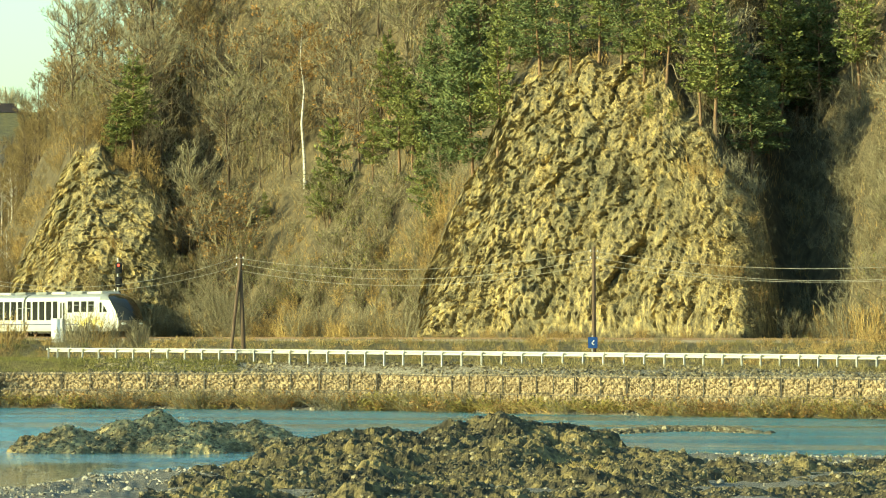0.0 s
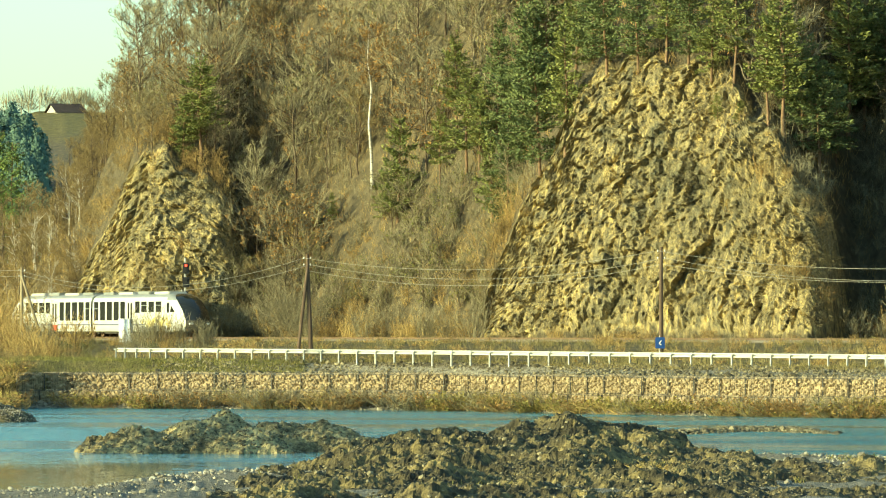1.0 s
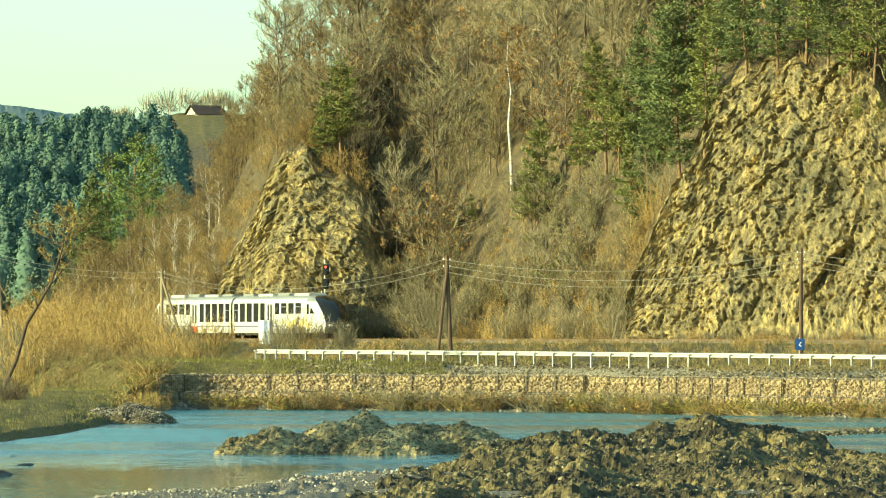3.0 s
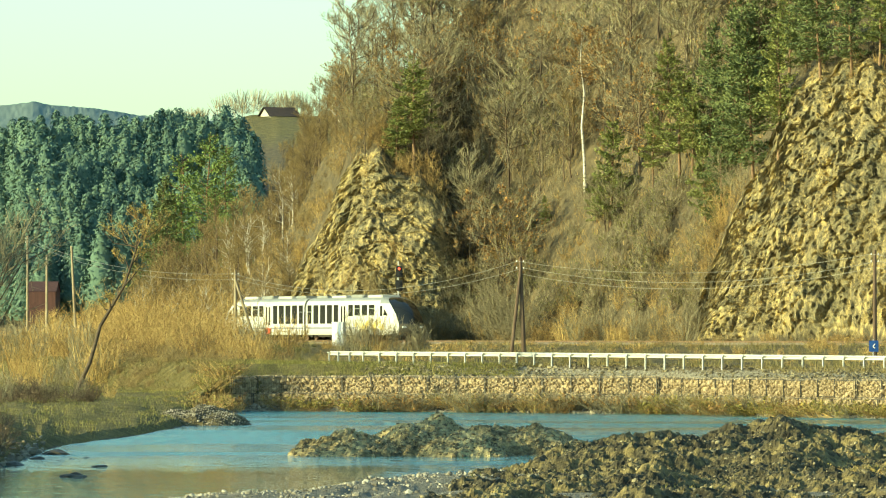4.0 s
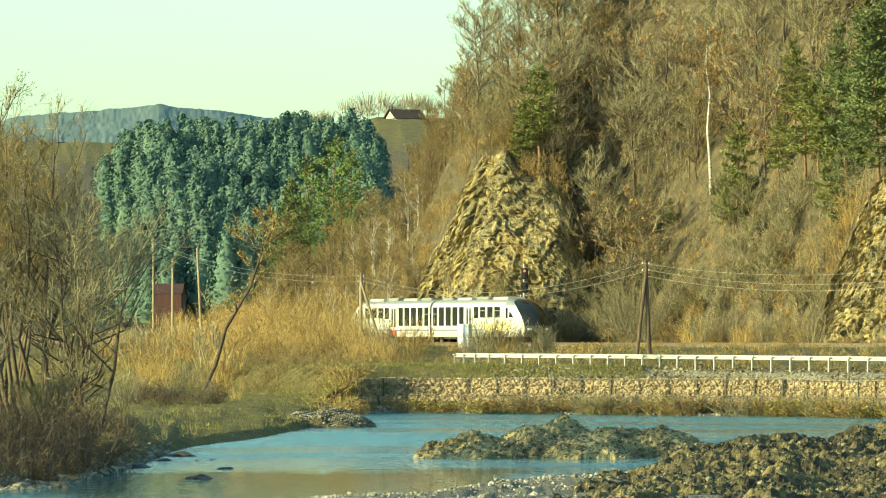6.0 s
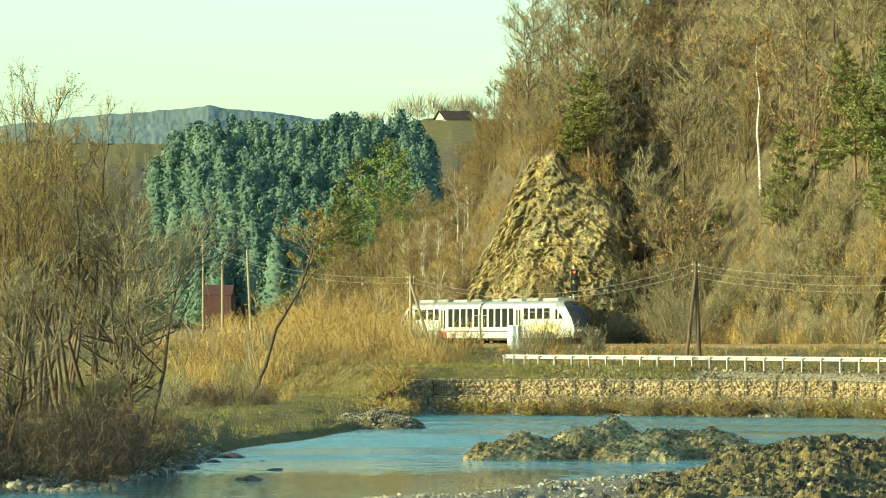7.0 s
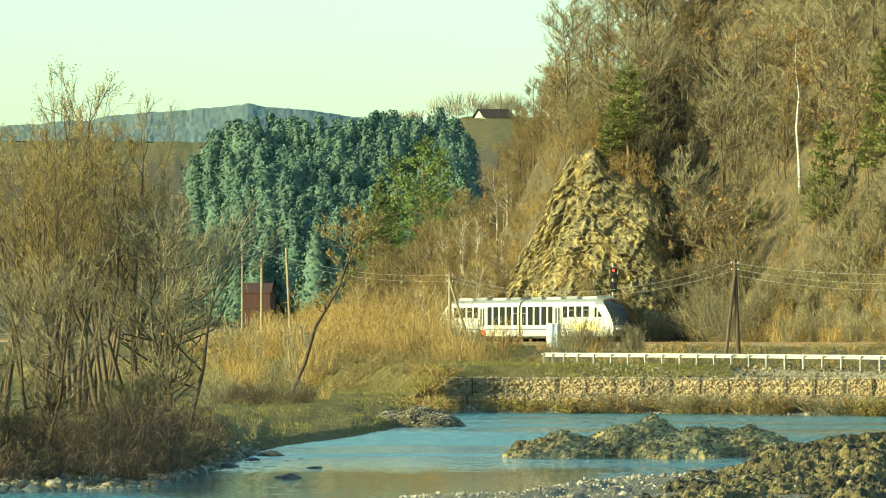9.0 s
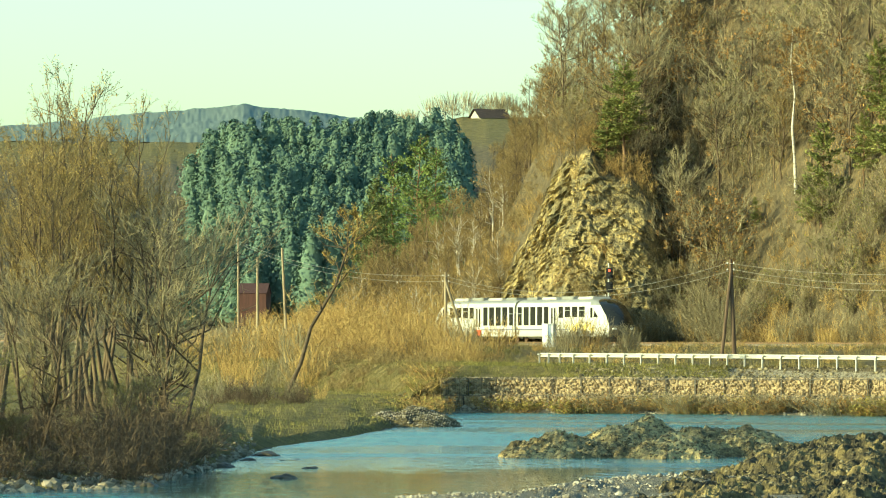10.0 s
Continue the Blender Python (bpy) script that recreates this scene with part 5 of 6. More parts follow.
def hill_d(u, z):
    """Distance at which the hill reaches height z along the bearing u."""
    ds = np.arange(float(BASE(u)) - 3, float(BASE(u)) + 130, 0.5)
    zs = ground_z(np.full(len(ds), float(u)), ds)
    hit = np.argmax(zs > z)
    return float(ds[hit]) if zs.max() > z else float(ds[int(np.argmax(zs))])


def on_hill(u, v):
    """Distance at which the line of sight (u, v) meets the hill."""
    ds = np.arange(float(BASE(u)) - 5, float(BASE(u)) + 140, 0.5)
    zs = ground_z(np.full(len(ds), float(u)), ds)
    over = zs >= up(v, ds)
    return float(ds[int(np.argmax(over))]) if over.any() else None


PINE = "green pine with a reddish trunk on the rocky hillside"
pines = Kind(conifer(101, 10, 2.3, M_needle, M_bark_pine, 0.22, 0.5, 0.0, 0.85, PINE, round_top=0.5),
             conifer(102, 11, 2.1, M_needle_yellow, M_bark_pine, 0.3, 0.52, 0.0, 0.8, "yellowish green pine with a bare lower trunk", round_top=0.4),
             conifer(103, 12, 2.6, M_needle, M_bark_pine, 0.05, 0.42, 0.12, 0.95, "dense dark green spruce on the hillside"),
             conifer(104, 9, 2.2, M_needle_yellow, M_bark_pine, 0.12, 0.45, 0.05, 0.85, "yellow-green young pine on the hillside"),
             conifer(105, 10, 2.2, M_needle_bright, M_bark_pine, 0.12, 0.45, 0.05, 0.85, "light green pine beyond the russet wood", round_top=0.35, tuft=0.085))
HEIGHT = (10, 11, 12, 9, 10)
FRONT = [(540, 30, on_hill(540, 330)), (1080, 150, 470)]  # what stands free, with nothing close before it


def hides(u, d):
    """True where a tree would stand right before one that stands free."""
    return any(abs(u - a) < w and b - 26 < d < b + 1.0 for a, w, b in FRONT)


def pine(u, v_base, v_top, kind, wide=1.0, back=0.0):
    d = on_hill(u, v_base)
    if d is None:
        d = float(BASE(u)) + 60
    d += back
    x, y = at(u, d)
    zb = ground_at(x, y)
    h = up(v_top, d) - zb
    FRONT.append((u, 46, d))
    pines.put(u, d, max(h, 2) / HEIGHT[kind], kind, zb, wide)


for row in ((795, 300, -45, 2, 0.8), (838, 330, 85, 0, 1.0), (705, 325, 118, 1, 1.15), (585, 400, 208, 3, 1.1), (778, 400, 190, 2, 0.9), (752, 390, 240, 3, 1.0), (560, 390, 300, 3, 1.1), (730, 300, 150, 1, 1.0), (660, 330, 190, 1, 1.0),
            (882, 290, 40, 1, 1.0), (236, 292, 100, 1, 1.35), (205, 285, 170, 3, 1.0), (900, 140, -60, 1, 1.0), (955, 140, -70, 0, 1.1), (1010, 138, -50, 0, 1.1), (1058, 138, -80, 1, 1.1), (1100, 138, -40, 0, 1.2), (930, 120, -90, 2, 1.0),
            (1268, 250, -20, 1, 1.1), (1330, 305, 100, 0, 1.2), (1382, 260, -30, 1, 1.1), (1240, 220, 20, 1, 1.0), (1300, 260, 60, 0, 1.1), (1360, 300, 150, 0, 1.1), (1410, 240, 0, 0, 1.0), (1180, 150, -60, 1, 1.1), (1140, 140, -30, 3, 1.0),
            (1150, 215, 175, 3, 1.3), (1190, 235, 190, 3, 1.3), (440, 410, 360, 3, 1.1), (470, 400, 340, 3, 1.0), (820, 260, 20, 2, 0.9), (760, 250, 30, 2, 0.9), (690, 240, 60, 1, 1.0), (850, 200, -40, 0, 1.0), (1450, 200, -20, 0, 1.0), (1520, 180, -60, 1, 1.0)):
    pine(*row)
for u, d, v_, kind, w in ((-133, 640, 228, 4, 0.95), (-168, 648, 262, 4, 0.95), (-98, 655, 250, 4, 0.9), (-222, 625, 305, 2, 0.8), (-203, 635, 335, 2, 0.8), (-182, 638, 335, 4, 0.9), (-116, 636, 325, 4, 0.9)):
    pines.put(u, d, (up(v_, d) - float(ground_z(u, d))) / HEIGHT[kind], kind, None, w)
pines.put(-40, 590, 0.5, 3)
pines.finish()

BARE = "leafless grey-brown tree with fine twigs on the hillside"
bare = Kind(bare_tree(201, 9, 2.6, 26, 6, 5, (M_bark, M_twig), label=BARE), bare_tree(202, 8, 3.0, 24, 6, 5, (M_bark, M_twig), 750, M_leaf_rust, label="brown hillside tree with a few rust leaves", first=0.2, leaf=0.12),
            bare_tree(203, 7, 2.4, 24, 6, 5, (M_bark, M_twig_red), label="leafless russet tree with upswept branches", rise=0.9), bare_tree(204, 10, 2.8, 28, 6, 5, (M_bark, M_twig), label=BARE, rise=0.8),
            bare_tree(205, 5, 2.6, 9, 6, 5, (M_bark, M_twig), 700, M_leaf_green, stems=4, label="low bushy tree with greenish brown twigs", first=0.1, rise=0.8))
rng = np.random.default_rng(77)
n_bare = 0
for k in range(2000):
    u = rng.uniform(110, 1760)
    r = 3 + 62 * rng.uniform() ** 1.4
    d = float(BASE(u)) + r
    cl = float(CLIFF(u))
    if cl > 1 and r < 5 + cl * 0.42:
        continue
    if 930 < u < 1200 and r < 24 or n_bare >= 185 or hides(u, d):
        continue
    n_bare += 1
    near = r < 14
    bare.put(u, d, rng.uniform(0.75, 1.15) * (0.75 if near else 1.0), int(rng.choice([1, 2, 4, 4]) if near else rng.choice([0, 1, 2, 3, 4])))
# bushy trees at the foot of the slope, and in the cleft beside the rock
for u, r, s in ((560, 5, 1.0), (600, 7, 1.2), (640, 5, 1.25), (668, 9, 1.2), (700, 6, 1.0), (735, 5, 0.8), (520, 6, 0.9), (480, 5, 0.9), (440, 7, 1.0), (620, 13, 1.1), (690, 14, 1.1), (745, 10, 0.9), (580, 14, 1.0)):
    bare.put(u, float(BASE(u)) + r, s, 4)
for u, r, s, w in ((302, 2, 0.7, 4), (322, 4, 0.8, 2), (345, 3, 0.8, 4), (370, 5, 0.9, 2), (395, 4, 0.8, 4), (335, 9, 0.8, 1), (360, 12, 0.9, 0), (315, 8, 0.7, 2), (385, 12, 0.8, 2), (412, 8, 0.9, 1), (330, 16, 0.8, 0), (350, 20, 0.8, 2)):
    bare.put(u, float(BASE(u)) + r, s, w)
# crown of the ridge against the sky
for u, s, w in ((250, 1.35, 3), (228, 1.2, 0), (275, 1.3, 3), (305, 1.15, 0), (330, 1.2, 3), (360, 1.1, 0), (395, 1.1, 3), (185, 1.0, 2), (160, 1.05, 0), (132, 1.1, 3), (112, 0.9, 2), (425, 1.1, 0), (205, 1.0, 2)):
    bare.put(u, float(BASE(u)) + 32 + (u % 7) * 2, s, w)
for u, v_ in ((125, 300), (150, 296), (262, 300), (285, 310)):
    d = on_hill(u, v_ + 8)
    bare.put(u, d + 1.5, 0.62, 0)
for u, r, s, w in ((322, 1.5, 0.8, 4), (338, 3, 1.0, 1), (352, 1, 0.9, 2), (368, 4, 1.05, 4), (384, 2, 1.0, 0), (398, 5, 1.1, 1), (345, 7, 1.15, 3), (375, 9, 1.15, 0), (360, 12, 1.2, 4)):
    bare.put(u, float(BASE(u)) + r, s, w)
bare.finish()

rust = Kind(bare_tree(211, 11, 2.4, 26, 6, 5, (M_bark, M_twig_red), label="slim russet birch in the wood beyond the rock", group="russet wood", name="russet_birch", rise=0.95), bare_tree(212, 10, 2.6, 26, 6, 5, (M_bark_birch, M_twig_red), 200, M_leaf_rust, label="russet birch with a pale trunk and few leaves", group="russet wood", name="russet_birch", rise=0.9),
            bare_tree(213, 9, 2.6, 26, 6, 5, (M_bark, M_twig_red), label="dense russet tree in the wood beyond the rock", group="russet wood", name="russet_birch", rise=0.8))
for k in range(150):
    u = rng.uniform(-260, 115)
    d = float(BASE(u)) + 0.5 + 42 * rng.uniform() ** 1.3 + 24 * float(sstep(10, 40, u))
    hgt = np.interp(u, [-260, -170, -100, -50, 30, 80, 115], [0.65, 0.85, 0.92, 0.82, 0.76, 0.82, 0.92])
    rust.put(u, d, hgt * rng.uniform(0.8, 1.1))
rust.finish()


def birch():
    th = bare_tree(221, 16, 2.4, 34, 6, 5, (M_bark_birch, M_twig_red, M_bark), 3500, M_leaf_rust, label="tall birch with a white trunk and thin rust crown", group="", first=0.6, rise=0.3, trunk_r=0.2, name="birch")
    d = on_hill(540, 330)
    x, y = at(540, d)
    zb = ground_at(x, y)
    s = (up(45, d) - zb) / 16
    th.matrix_world = Matrix.LocRotScale((x, y, zb), Euler((0.0, -0.035, 1.0)), (s, s, s))


birch()


def dead_branch():
    """A pale fallen stem that arches over the rock's brow."""
    d = on_hill(1190, 160) - 1.0
    x, y = at(1165, d)
    z = up(155, d)
    cu = [np.array(p) for p in ((0, 0, 0), (0.25, 0, 1.1), (1.0, 0.1, 1.75), (1.5, 0, 0.6), (2.2, 0, 0.9), (2.9, 0.2, 1.9))]
    th = thing("fallen_branch", "pale barkless branch lying over the brow of the rock", "branch", "", (x, y, z))
    q = np.linspace(0, len(cu) - 1.001, 26)
    i, f = q.astype(int), (q % 1)[:, None]
    pt = np.array([cu[0]] + cu + [cu[-1]])
    p0, p1, p2, p3 = pt[i], pt[i + 1], pt[i + 2], pt[i + 3]
    line = 0.5 * (2 * p1 + (p2 - p0) * f + (2 * p0 - 5 * p1 + 4 * p2 - p3) * f ** 2 + (3 * p1 - p0 - 3 * p2 + p3) * f ** 3)
    a, b = line[:-1], line[1:]
    part("stem", mesh_of("stem", *tubes(a, b, np.linspace(0.03, 0.075, 25), np.linspace(0.032, 0.077, 25), 6), [M_bark_pale], True), None, th)


dead_branch()

DRY = "dry straw-coloured thicket of brush beside the railway"
brush = Kind(shrub(301, 2.8, 2.6, 26, M_dry, name="thicket", label=DRY), shrub(302, 2.2, 2.8, 26, M_twig_red, 260, M_leaf_rust, name="thicket", label="russet leafless brush below the rock"), shrub(303, 3.4, 2.8, 26, M_twig, name="thicket", label="tall grey-brown leafless brush below the hill"),
             shrub(304, 1.8, 2.2, 26, M_twig, 700, M_leaf_green, name="thicket", label="low green and yellow bush beside the track"), shrub(305, 2.6, 2.6, 26, M_dry, 500, M_leaf_yellow, name="thicket", label="yellow-leaved bush below the rock"))
rng = np.random.default_rng(78)
for k in range(125):
    u = rng.uniform(-160, 1760)
    d = float(BASE(u)) + rng.uniform(-4.5, 3.5)
    if 820 < u < 1130:
        d = float(BASE(u)) - rng.uniform(0.2, 2.5)
        if rng.uniform() < 0.35:
            continue
    d = max(d, float(TRACK(u)) + 4.6)
    sc = rng.uniform(0.55, 1.15) * (0.55 if 760 < u < 1400 else 1)
    brush.put(u, d, sc, int(rng.choice([0, 1, 2, 2, 3, 1, 4] if 760 < u < 1400 else [0, 0, 1, 2, 2, 1])))
# in front of the line, beside the road
for k in range(62):
    u = rng.uniform(-120, 600) if k < 32 else rng.uniform(600, 1700)
    d = ROAD(u) + 4.5 + rng.uniform(0.1, 0.75 if u < 400 else 0.9) * (TRACK(u) - ROAD(u) - 10)
    brush.put(u, float(d), rng.uniform(0.35, 0.8) if u < 330 else rng.uniform(0.16, 0.4), int(rng.choice([0, 1, 2, 3])))
for u, d, s, w in ((1168, 385, 0.5, 2), (1180, 384, 0.42, 0), (1290, 424, 0.9, 1), (1340, 424, 0.8, 1), (1425, 420, 0.85, 3), (1170, 436, 1.1, 4), (1230, 433, 0.8, 0), (1500, 412, 1.5, 2), (1545, 410, 1.4, 0), (1400, 424, 0.9, 2), (40, 404, 0.75, 3), (60, 408, 0.8, 3), (150, 440, 0.9, 3), (10, 404, 0.5, 1)):
    brush.put(u, d, s, w)
# golden thickets on the far side of the meadow
for k in range(34):
    u = rng.uniform(-500, -40)
    d = ROAD(u) + rng.uniform(4, 34)
    brush.put(u, float(d), rng.uniform(0.75, 1.35), int(rng.choice([0, 0, 0, 4, 2, 1])))
for k in range(18):
    u = rng.uniform(-520, -300)
    d = ROAD(u) - rng.uniform(3, 50)
    brush.put(u, float(d), rng.uniform(0.8, 1.5), int(rng.choice([0, 0, 4, 2])))
for k in range(12):
    u = rng.uniform(-150, -20)
    brush.put(u, float(ROAD(u)) - rng.uniform(3.5, 10), rng.uniform(0.25, 0.6), int(rng.choice([0, 1, 3])))
for u, d, s, w in ((-470, 330, 0.6, 2), (-440, 336, 0.7, 3), (-410, 330, 0.6, 2), (-385, 326, 0.55, 3), (-350, 330, 0.5, 2), (-455, 322, 0.5, 3), (-330, 340, 0.5, 1), (-300, 350, 0.45, 0), (-500, 318, 0.7, 2)):
    brush.put(u, d, s, w)
for u, v_, s, w in ((1150, 195, 0.5, 3), (1175, 215, 0.55, 3), (1200, 240, 0.5, 0), (1240, 262, 0.5, 4), (1215, 200, 0.45, 3), (1275, 330, 0.4, 0), (1310, 380, 0.45, 1), (1330, 420, 0.45, 0), (930, 215, 0.35, 0), (885, 262, 0.4, 4), (850, 320, 0.4, 0), (960, 160, 0.35, 0), (1010, 152, 0.35, 0),
                    (1060, 150, 0.35, 0), (820, 395, 0.4, 1), (1085, 300, 0.3, 3), (985, 380, 0.3, 0), (1120, 420, 0.3, 3), (150, 330, 0.35, 0), (255, 330, 0.35, 3), (90, 400, 0.35, 0), (280, 400, 0.4, 2), (200, 318, 0.35, 0), (1290, 250, 0.5, 4), (1345, 470, 0.5, 2), (1300, 520, 0.4, 0)):
    dd = on_hill(u, v_)
    if dd:
        brush.put(u, dd + 0.3, s, w)
# bushes before the line by the signal and the cabinet
for u, d, sc, w in ((150, 447, 1.15, 2), (168, 449, 1.05, 0), (132, 446, 1.0, 2), (185, 450, 1.0, 2), (210, 452, 0.8, 1), (245, 450, 0.8, 2), (-14, 446, 1.2, 3), (2, 445, 1.3, 3), (14, 448, 1.25, 0), (30, 446, 1.15, 3), (48, 447, 1.0, 3), (-60, 452, 0.6, 0), (-85, 470, 1.0, 0), (-100, 480, 1.2, 4)):
    brush.put(u, d, sc, w)
# reeds at the wall's end
for k in range(12):
    u = rng.uniform(-134, -84)
    brush.put(u, 360 + rng.uniform(-2, 3), rng.uniform(0.5, 0.85), int(rng.choice([0, 0, 4])))
brush.finish()

# along the foot of the river wall
SHOREB = "dry tangled bush at the foot of the river wall"
low = Kind(shrub(311, 1.3, 2.0, 30, M_dry, 200, M_leaf_yellow, label=SHOREB, group="bushes along the water", tw=0.009, arch=0.75), shrub(312, 1.1, 2.2, 30, M_twig_red, 350, M_leaf_rust, label="russet brambles at the foot of the river wall", group="bushes along the water", tw=0.009, arch=0.75),
           shrub(313, 1.0, 1.8, 28, M_dry, 650, M_leaf_yellow, label="yellow-green bush at the water's edge", group="bushes along the water", tw=0.009, arch=0.75), shrub(314, 1.5, 2.2, 30, M_twig, label="grey leafless bush at the foot of the river wall", group="bushes along the water", tw=0.009, arch=0.75))
spots = [rng.uniform(-95, 1760) for _ in range(40)]
for k in range(255):
    u = spots[k % 40] + float(rng.normal(0, 19))
    if u < -95:
        continue
    low.put(u, float(SHORE(u)) + rng.uniform(0.0, 1.9), rng.uniform(0.4, 0.95), int(rng.choice([0, 2, 1, 2, 3, 1] if not 180 < u < 620 else [3, 3, 1, 0])), None, 1.0)
for k in range(12):
    u = rng.uniform(-150, -98)
    low.put(u, float(SHORE(u)) + rng.uniform(1, 6), rng.uniform(0.5, 0.95), int(rng.choice([0, 1, 0])), None, 1.0)
for u, d, s in ((1040, 168, 0.7), (1020, 167, 0.55), (600, 166, 0.3), (1220, 170, 0.4), (1320, 172, 0.35)):
    low.put(u, d, s * 0.6, 0, None, 1.0)
low.finish()

# willows on the near left bank
WIL = "tall many-stemmed willow with thin yellowing leaves on the river bank"
wil = Kind(bare_tree(401, 11, 2.3, 11, 7, 6, (M_bark, M_twig_red), 7000, M_leaf_bronze, stems=7, label=WIL, group="willows on the bank", name="willow", leaf=0.036, tw=0.0075, first=0.4, rise=1.3, trunk_r=0.13, fine=1, wild=0.5),
           bare_tree(402, 10.5, 2.2, 12, 7, 6, (M_bark, M_twig_red), 7000, M_leaf_bronze, stems=6, label="many-stemmed willow with a bronze crown on the bank", group="willows on the bank", name="willow", leaf=0.036, tw=0.0075, first=0.4, rise=1.5, trunk_r=0.13, fine=1, wild=0.5),
           bare_tree(403, 8.5, 3.2, 16, 7, 7, (M_bark, M_twig), 900, M_leaf_yellow, stems=4, lean=(1.6, 0), label="leaning bare willow with dark arching branches", group="willows on the bank", name="willow", leaf=0.05, tw=0.011, first=0.2, rise=0.7, trunk_r=0.15),
           bare_tree(404, 5.5, 2.4, 12, 7, 6, (M_bark, M_twig), 3600, M_leaf_green, stems=5, label="low green-leaved willow bush on the bank", group="willows on the bank", name="willow", leaf=0.055, tw=0.011, first=0.1, rise=0.7, trunk_r=0.08))
# those left of mark -930 stand out of view, added to shade the foreshore
for u, d, s, w in ((-665, 226, 1.1, 1), (-735, 232, 1.12, 1), (-805, 222, 1.0, 0), (-880, 226, 1.08, 0), (-700, 236, 1.05, 0), (-560, 222, 1.01, 2), (-600, 240, 0.92, 2), (-800, 206, 0.74, 2), 
                   (-640, 208, 0.46, 3), (-720, 204, 0.51, 3), (-850, 196, 0.60, 3), (-570, 212, 0.37, 3), (-910, 196, 0.55, 3), (-520, 232, 0.41, 3), (-780, 250, 0.95, 0), (-1040, 186, 0.74, 3), (-1120, 190, 0.83, 3), (-990, 184, 0.55, 3), (-2450, 172, 1.0, 0), (-2850, 170, 1.1, 0), (-2300, 186, 1.0, 0), (-2150, 178, 1.2, 3), (-2550, 182, 1.6, 3), (-2750, 180, 1.6, 3), (-940, 188, 1.4, 3), (-990, 194, 1.6, 3), (-1010, 186, 1.0, 1), (-1070, 192, 1.0, 0), (-1110, 198, 1.0, 1), (-1160, 184, 1.1, 0)):
    wil.put(u, d, s, w)
# unseen willow bushes upstream, added to throw shade on the bank
for k in range(20):
    wil.put(rng.uniform(-1700, -1130), float(rng.uniform(184, 216)), float(rng.uniform(1.2, 1.65)), 3)
for k in range(15):
    wil.put(rng.uniform(-930, -500), float(rng.uniform(200, 238)), float(rng.uniform(0.28, 0.5)), 3)
wil.finish()


def leaning_tree():
    d = 352
    x, y = at(-368, d)
    z = ground_at(x, y)
    h = up(365, d) - z
    th = bare_tree(421, h, 1.9, 20, 7, 8, (M_bark, M_dry), 1200, M_leaf_yellow, lean=(4.9, 0), label="thin leaning tree with yellow leaves on the bank", group="", name="leaning_tree", first=0.45, rise=0.7, trunk_r=0.16, leaf=0.07, tw=0.012)
    th.matrix_world = Matrix.Translation((x, y, z))


leaning_tree()


def blades(name, label, n, place, hgt, seed, mat, w=0.012):
    """Loose grass: thin bent blades, one object."""
    rng = np.random.default_rng(seed)
    u, d = place(n, rng)
    x, y = at(u, d)
    z = ground_z(u, d) - 0.03
    p0 = np.stack([x, y, z], 1)
    h = hgt * rng.uniform(0.4, 1.3, n)
    p1 = p0 + np.stack([rng.normal(0, 0.3, n) * h, rng.normal(0, 0.3, n) * h, h], 1)
    v, f = ribbons(p0, p1, np.full(n, w), np.full(n, w * 0.25), rng)
    return tagged(new(name, mesh_of(name, v, f, [mat])), label, "grass", kind="stuff")


def clump(n, rng, u0, u1, lo, hi, spread_u=6.0, per=30):
    k = n // per
    cu, ct = rng.uniform(u0, u1, k), rng.uniform(0, 1, k)
    u = np.repeat(cu, per) + rng.normal(0, spread_u, k * per)
    t = np.clip(np.repeat(ct, per) + rng.normal(0, 0.03, k * per), 0, 1)
    u = np.concatenate([u, np.full(n - len(u), u0 + 1.0)])
    t = np.concatenate([t, np.full(n - len(t), 0.5)])
    return u, lo(u) + (hi(u) - lo(u)) * t


M_grass = material("meadow_grass", [(0.3, (0.09, 0.08, 0.03)), (0.5, (0.19, 0.155, 0.055)), (0.72, (0.34, 0.26, 0.11))], 0.85, 0.35, island=0.35, coarse=0.5)
M_grass_green = material("green_grass", [(0.3, (0.085, 0.09, 0.025)), (0.5, (0.18, 0.165, 0.045)), (0.72, (0.34, 0.28, 0.085))], 0.85, 0.35, island=0.35, coarse=0.5)
blades("trackside_grass", "dry weeds and grass between the road and the track", 36000, lambda n, r: clump(n, r, -160, 1760, lambda u: ROAD(u) + 3.6, lambda u: TRACK(u) - 2.4), 0.34, 501, M_grass)
blades("slope_grass", "short yellow-green grass on the slope over the wall", 22000, lambda n, r: clump(n, r, -150, 420, lambda u: SHORE(u) + 4, lambda u: ROAD(u) - 3.5), 0.2, 502, M_grass_green)
blades("verge_grass", "sparse dry grass among the stones under the guard rail", 20000, lambda n, r: clump(n, r, 380, 1760, lambda u: SHORE(u) + 7, lambda u: ROAD(u) - 3.2), 0.2, 503, M_grass)
blades("meadow_grass", "short grass on the low left bank", 34000, lambda n, r: clump(n, r, -1000, -100, lambda u: SHORE(u) + 2, lambda u: ROAD(u) - 30, 9), 0.13, 504, M_grass_green)
blades("bank_weeds", "dry brown weeds on the road bank", 26000, lambda n, r: clump(n, r, -560, -60, lambda u: ROAD(u) - 44, lambda u: ROAD(u) - 3, 8), 0.22, 505, M_grass)
blades("hill_grass", "tufts of dry grass on the rock brows and slopes", 26000, lambda n, r: clump(n, r, 110, 1700, lambda u: BASE(u) + 2 + CLIFF(u) * 0.42, lambda u: BASE(u) + 40 + CLIFF(u) * 0.3, 5), 0.5, 506, M_dry, 0.02)


blades("bank_tufts", "green tufts among the clods of the near bank", 7000, lambda n, r: clump(n, r, 340, 1600, lambda u: NEAR(u) - 50, lambda u: NEAR(u) - 4, 5), 0.16, 508, M_grass_green)


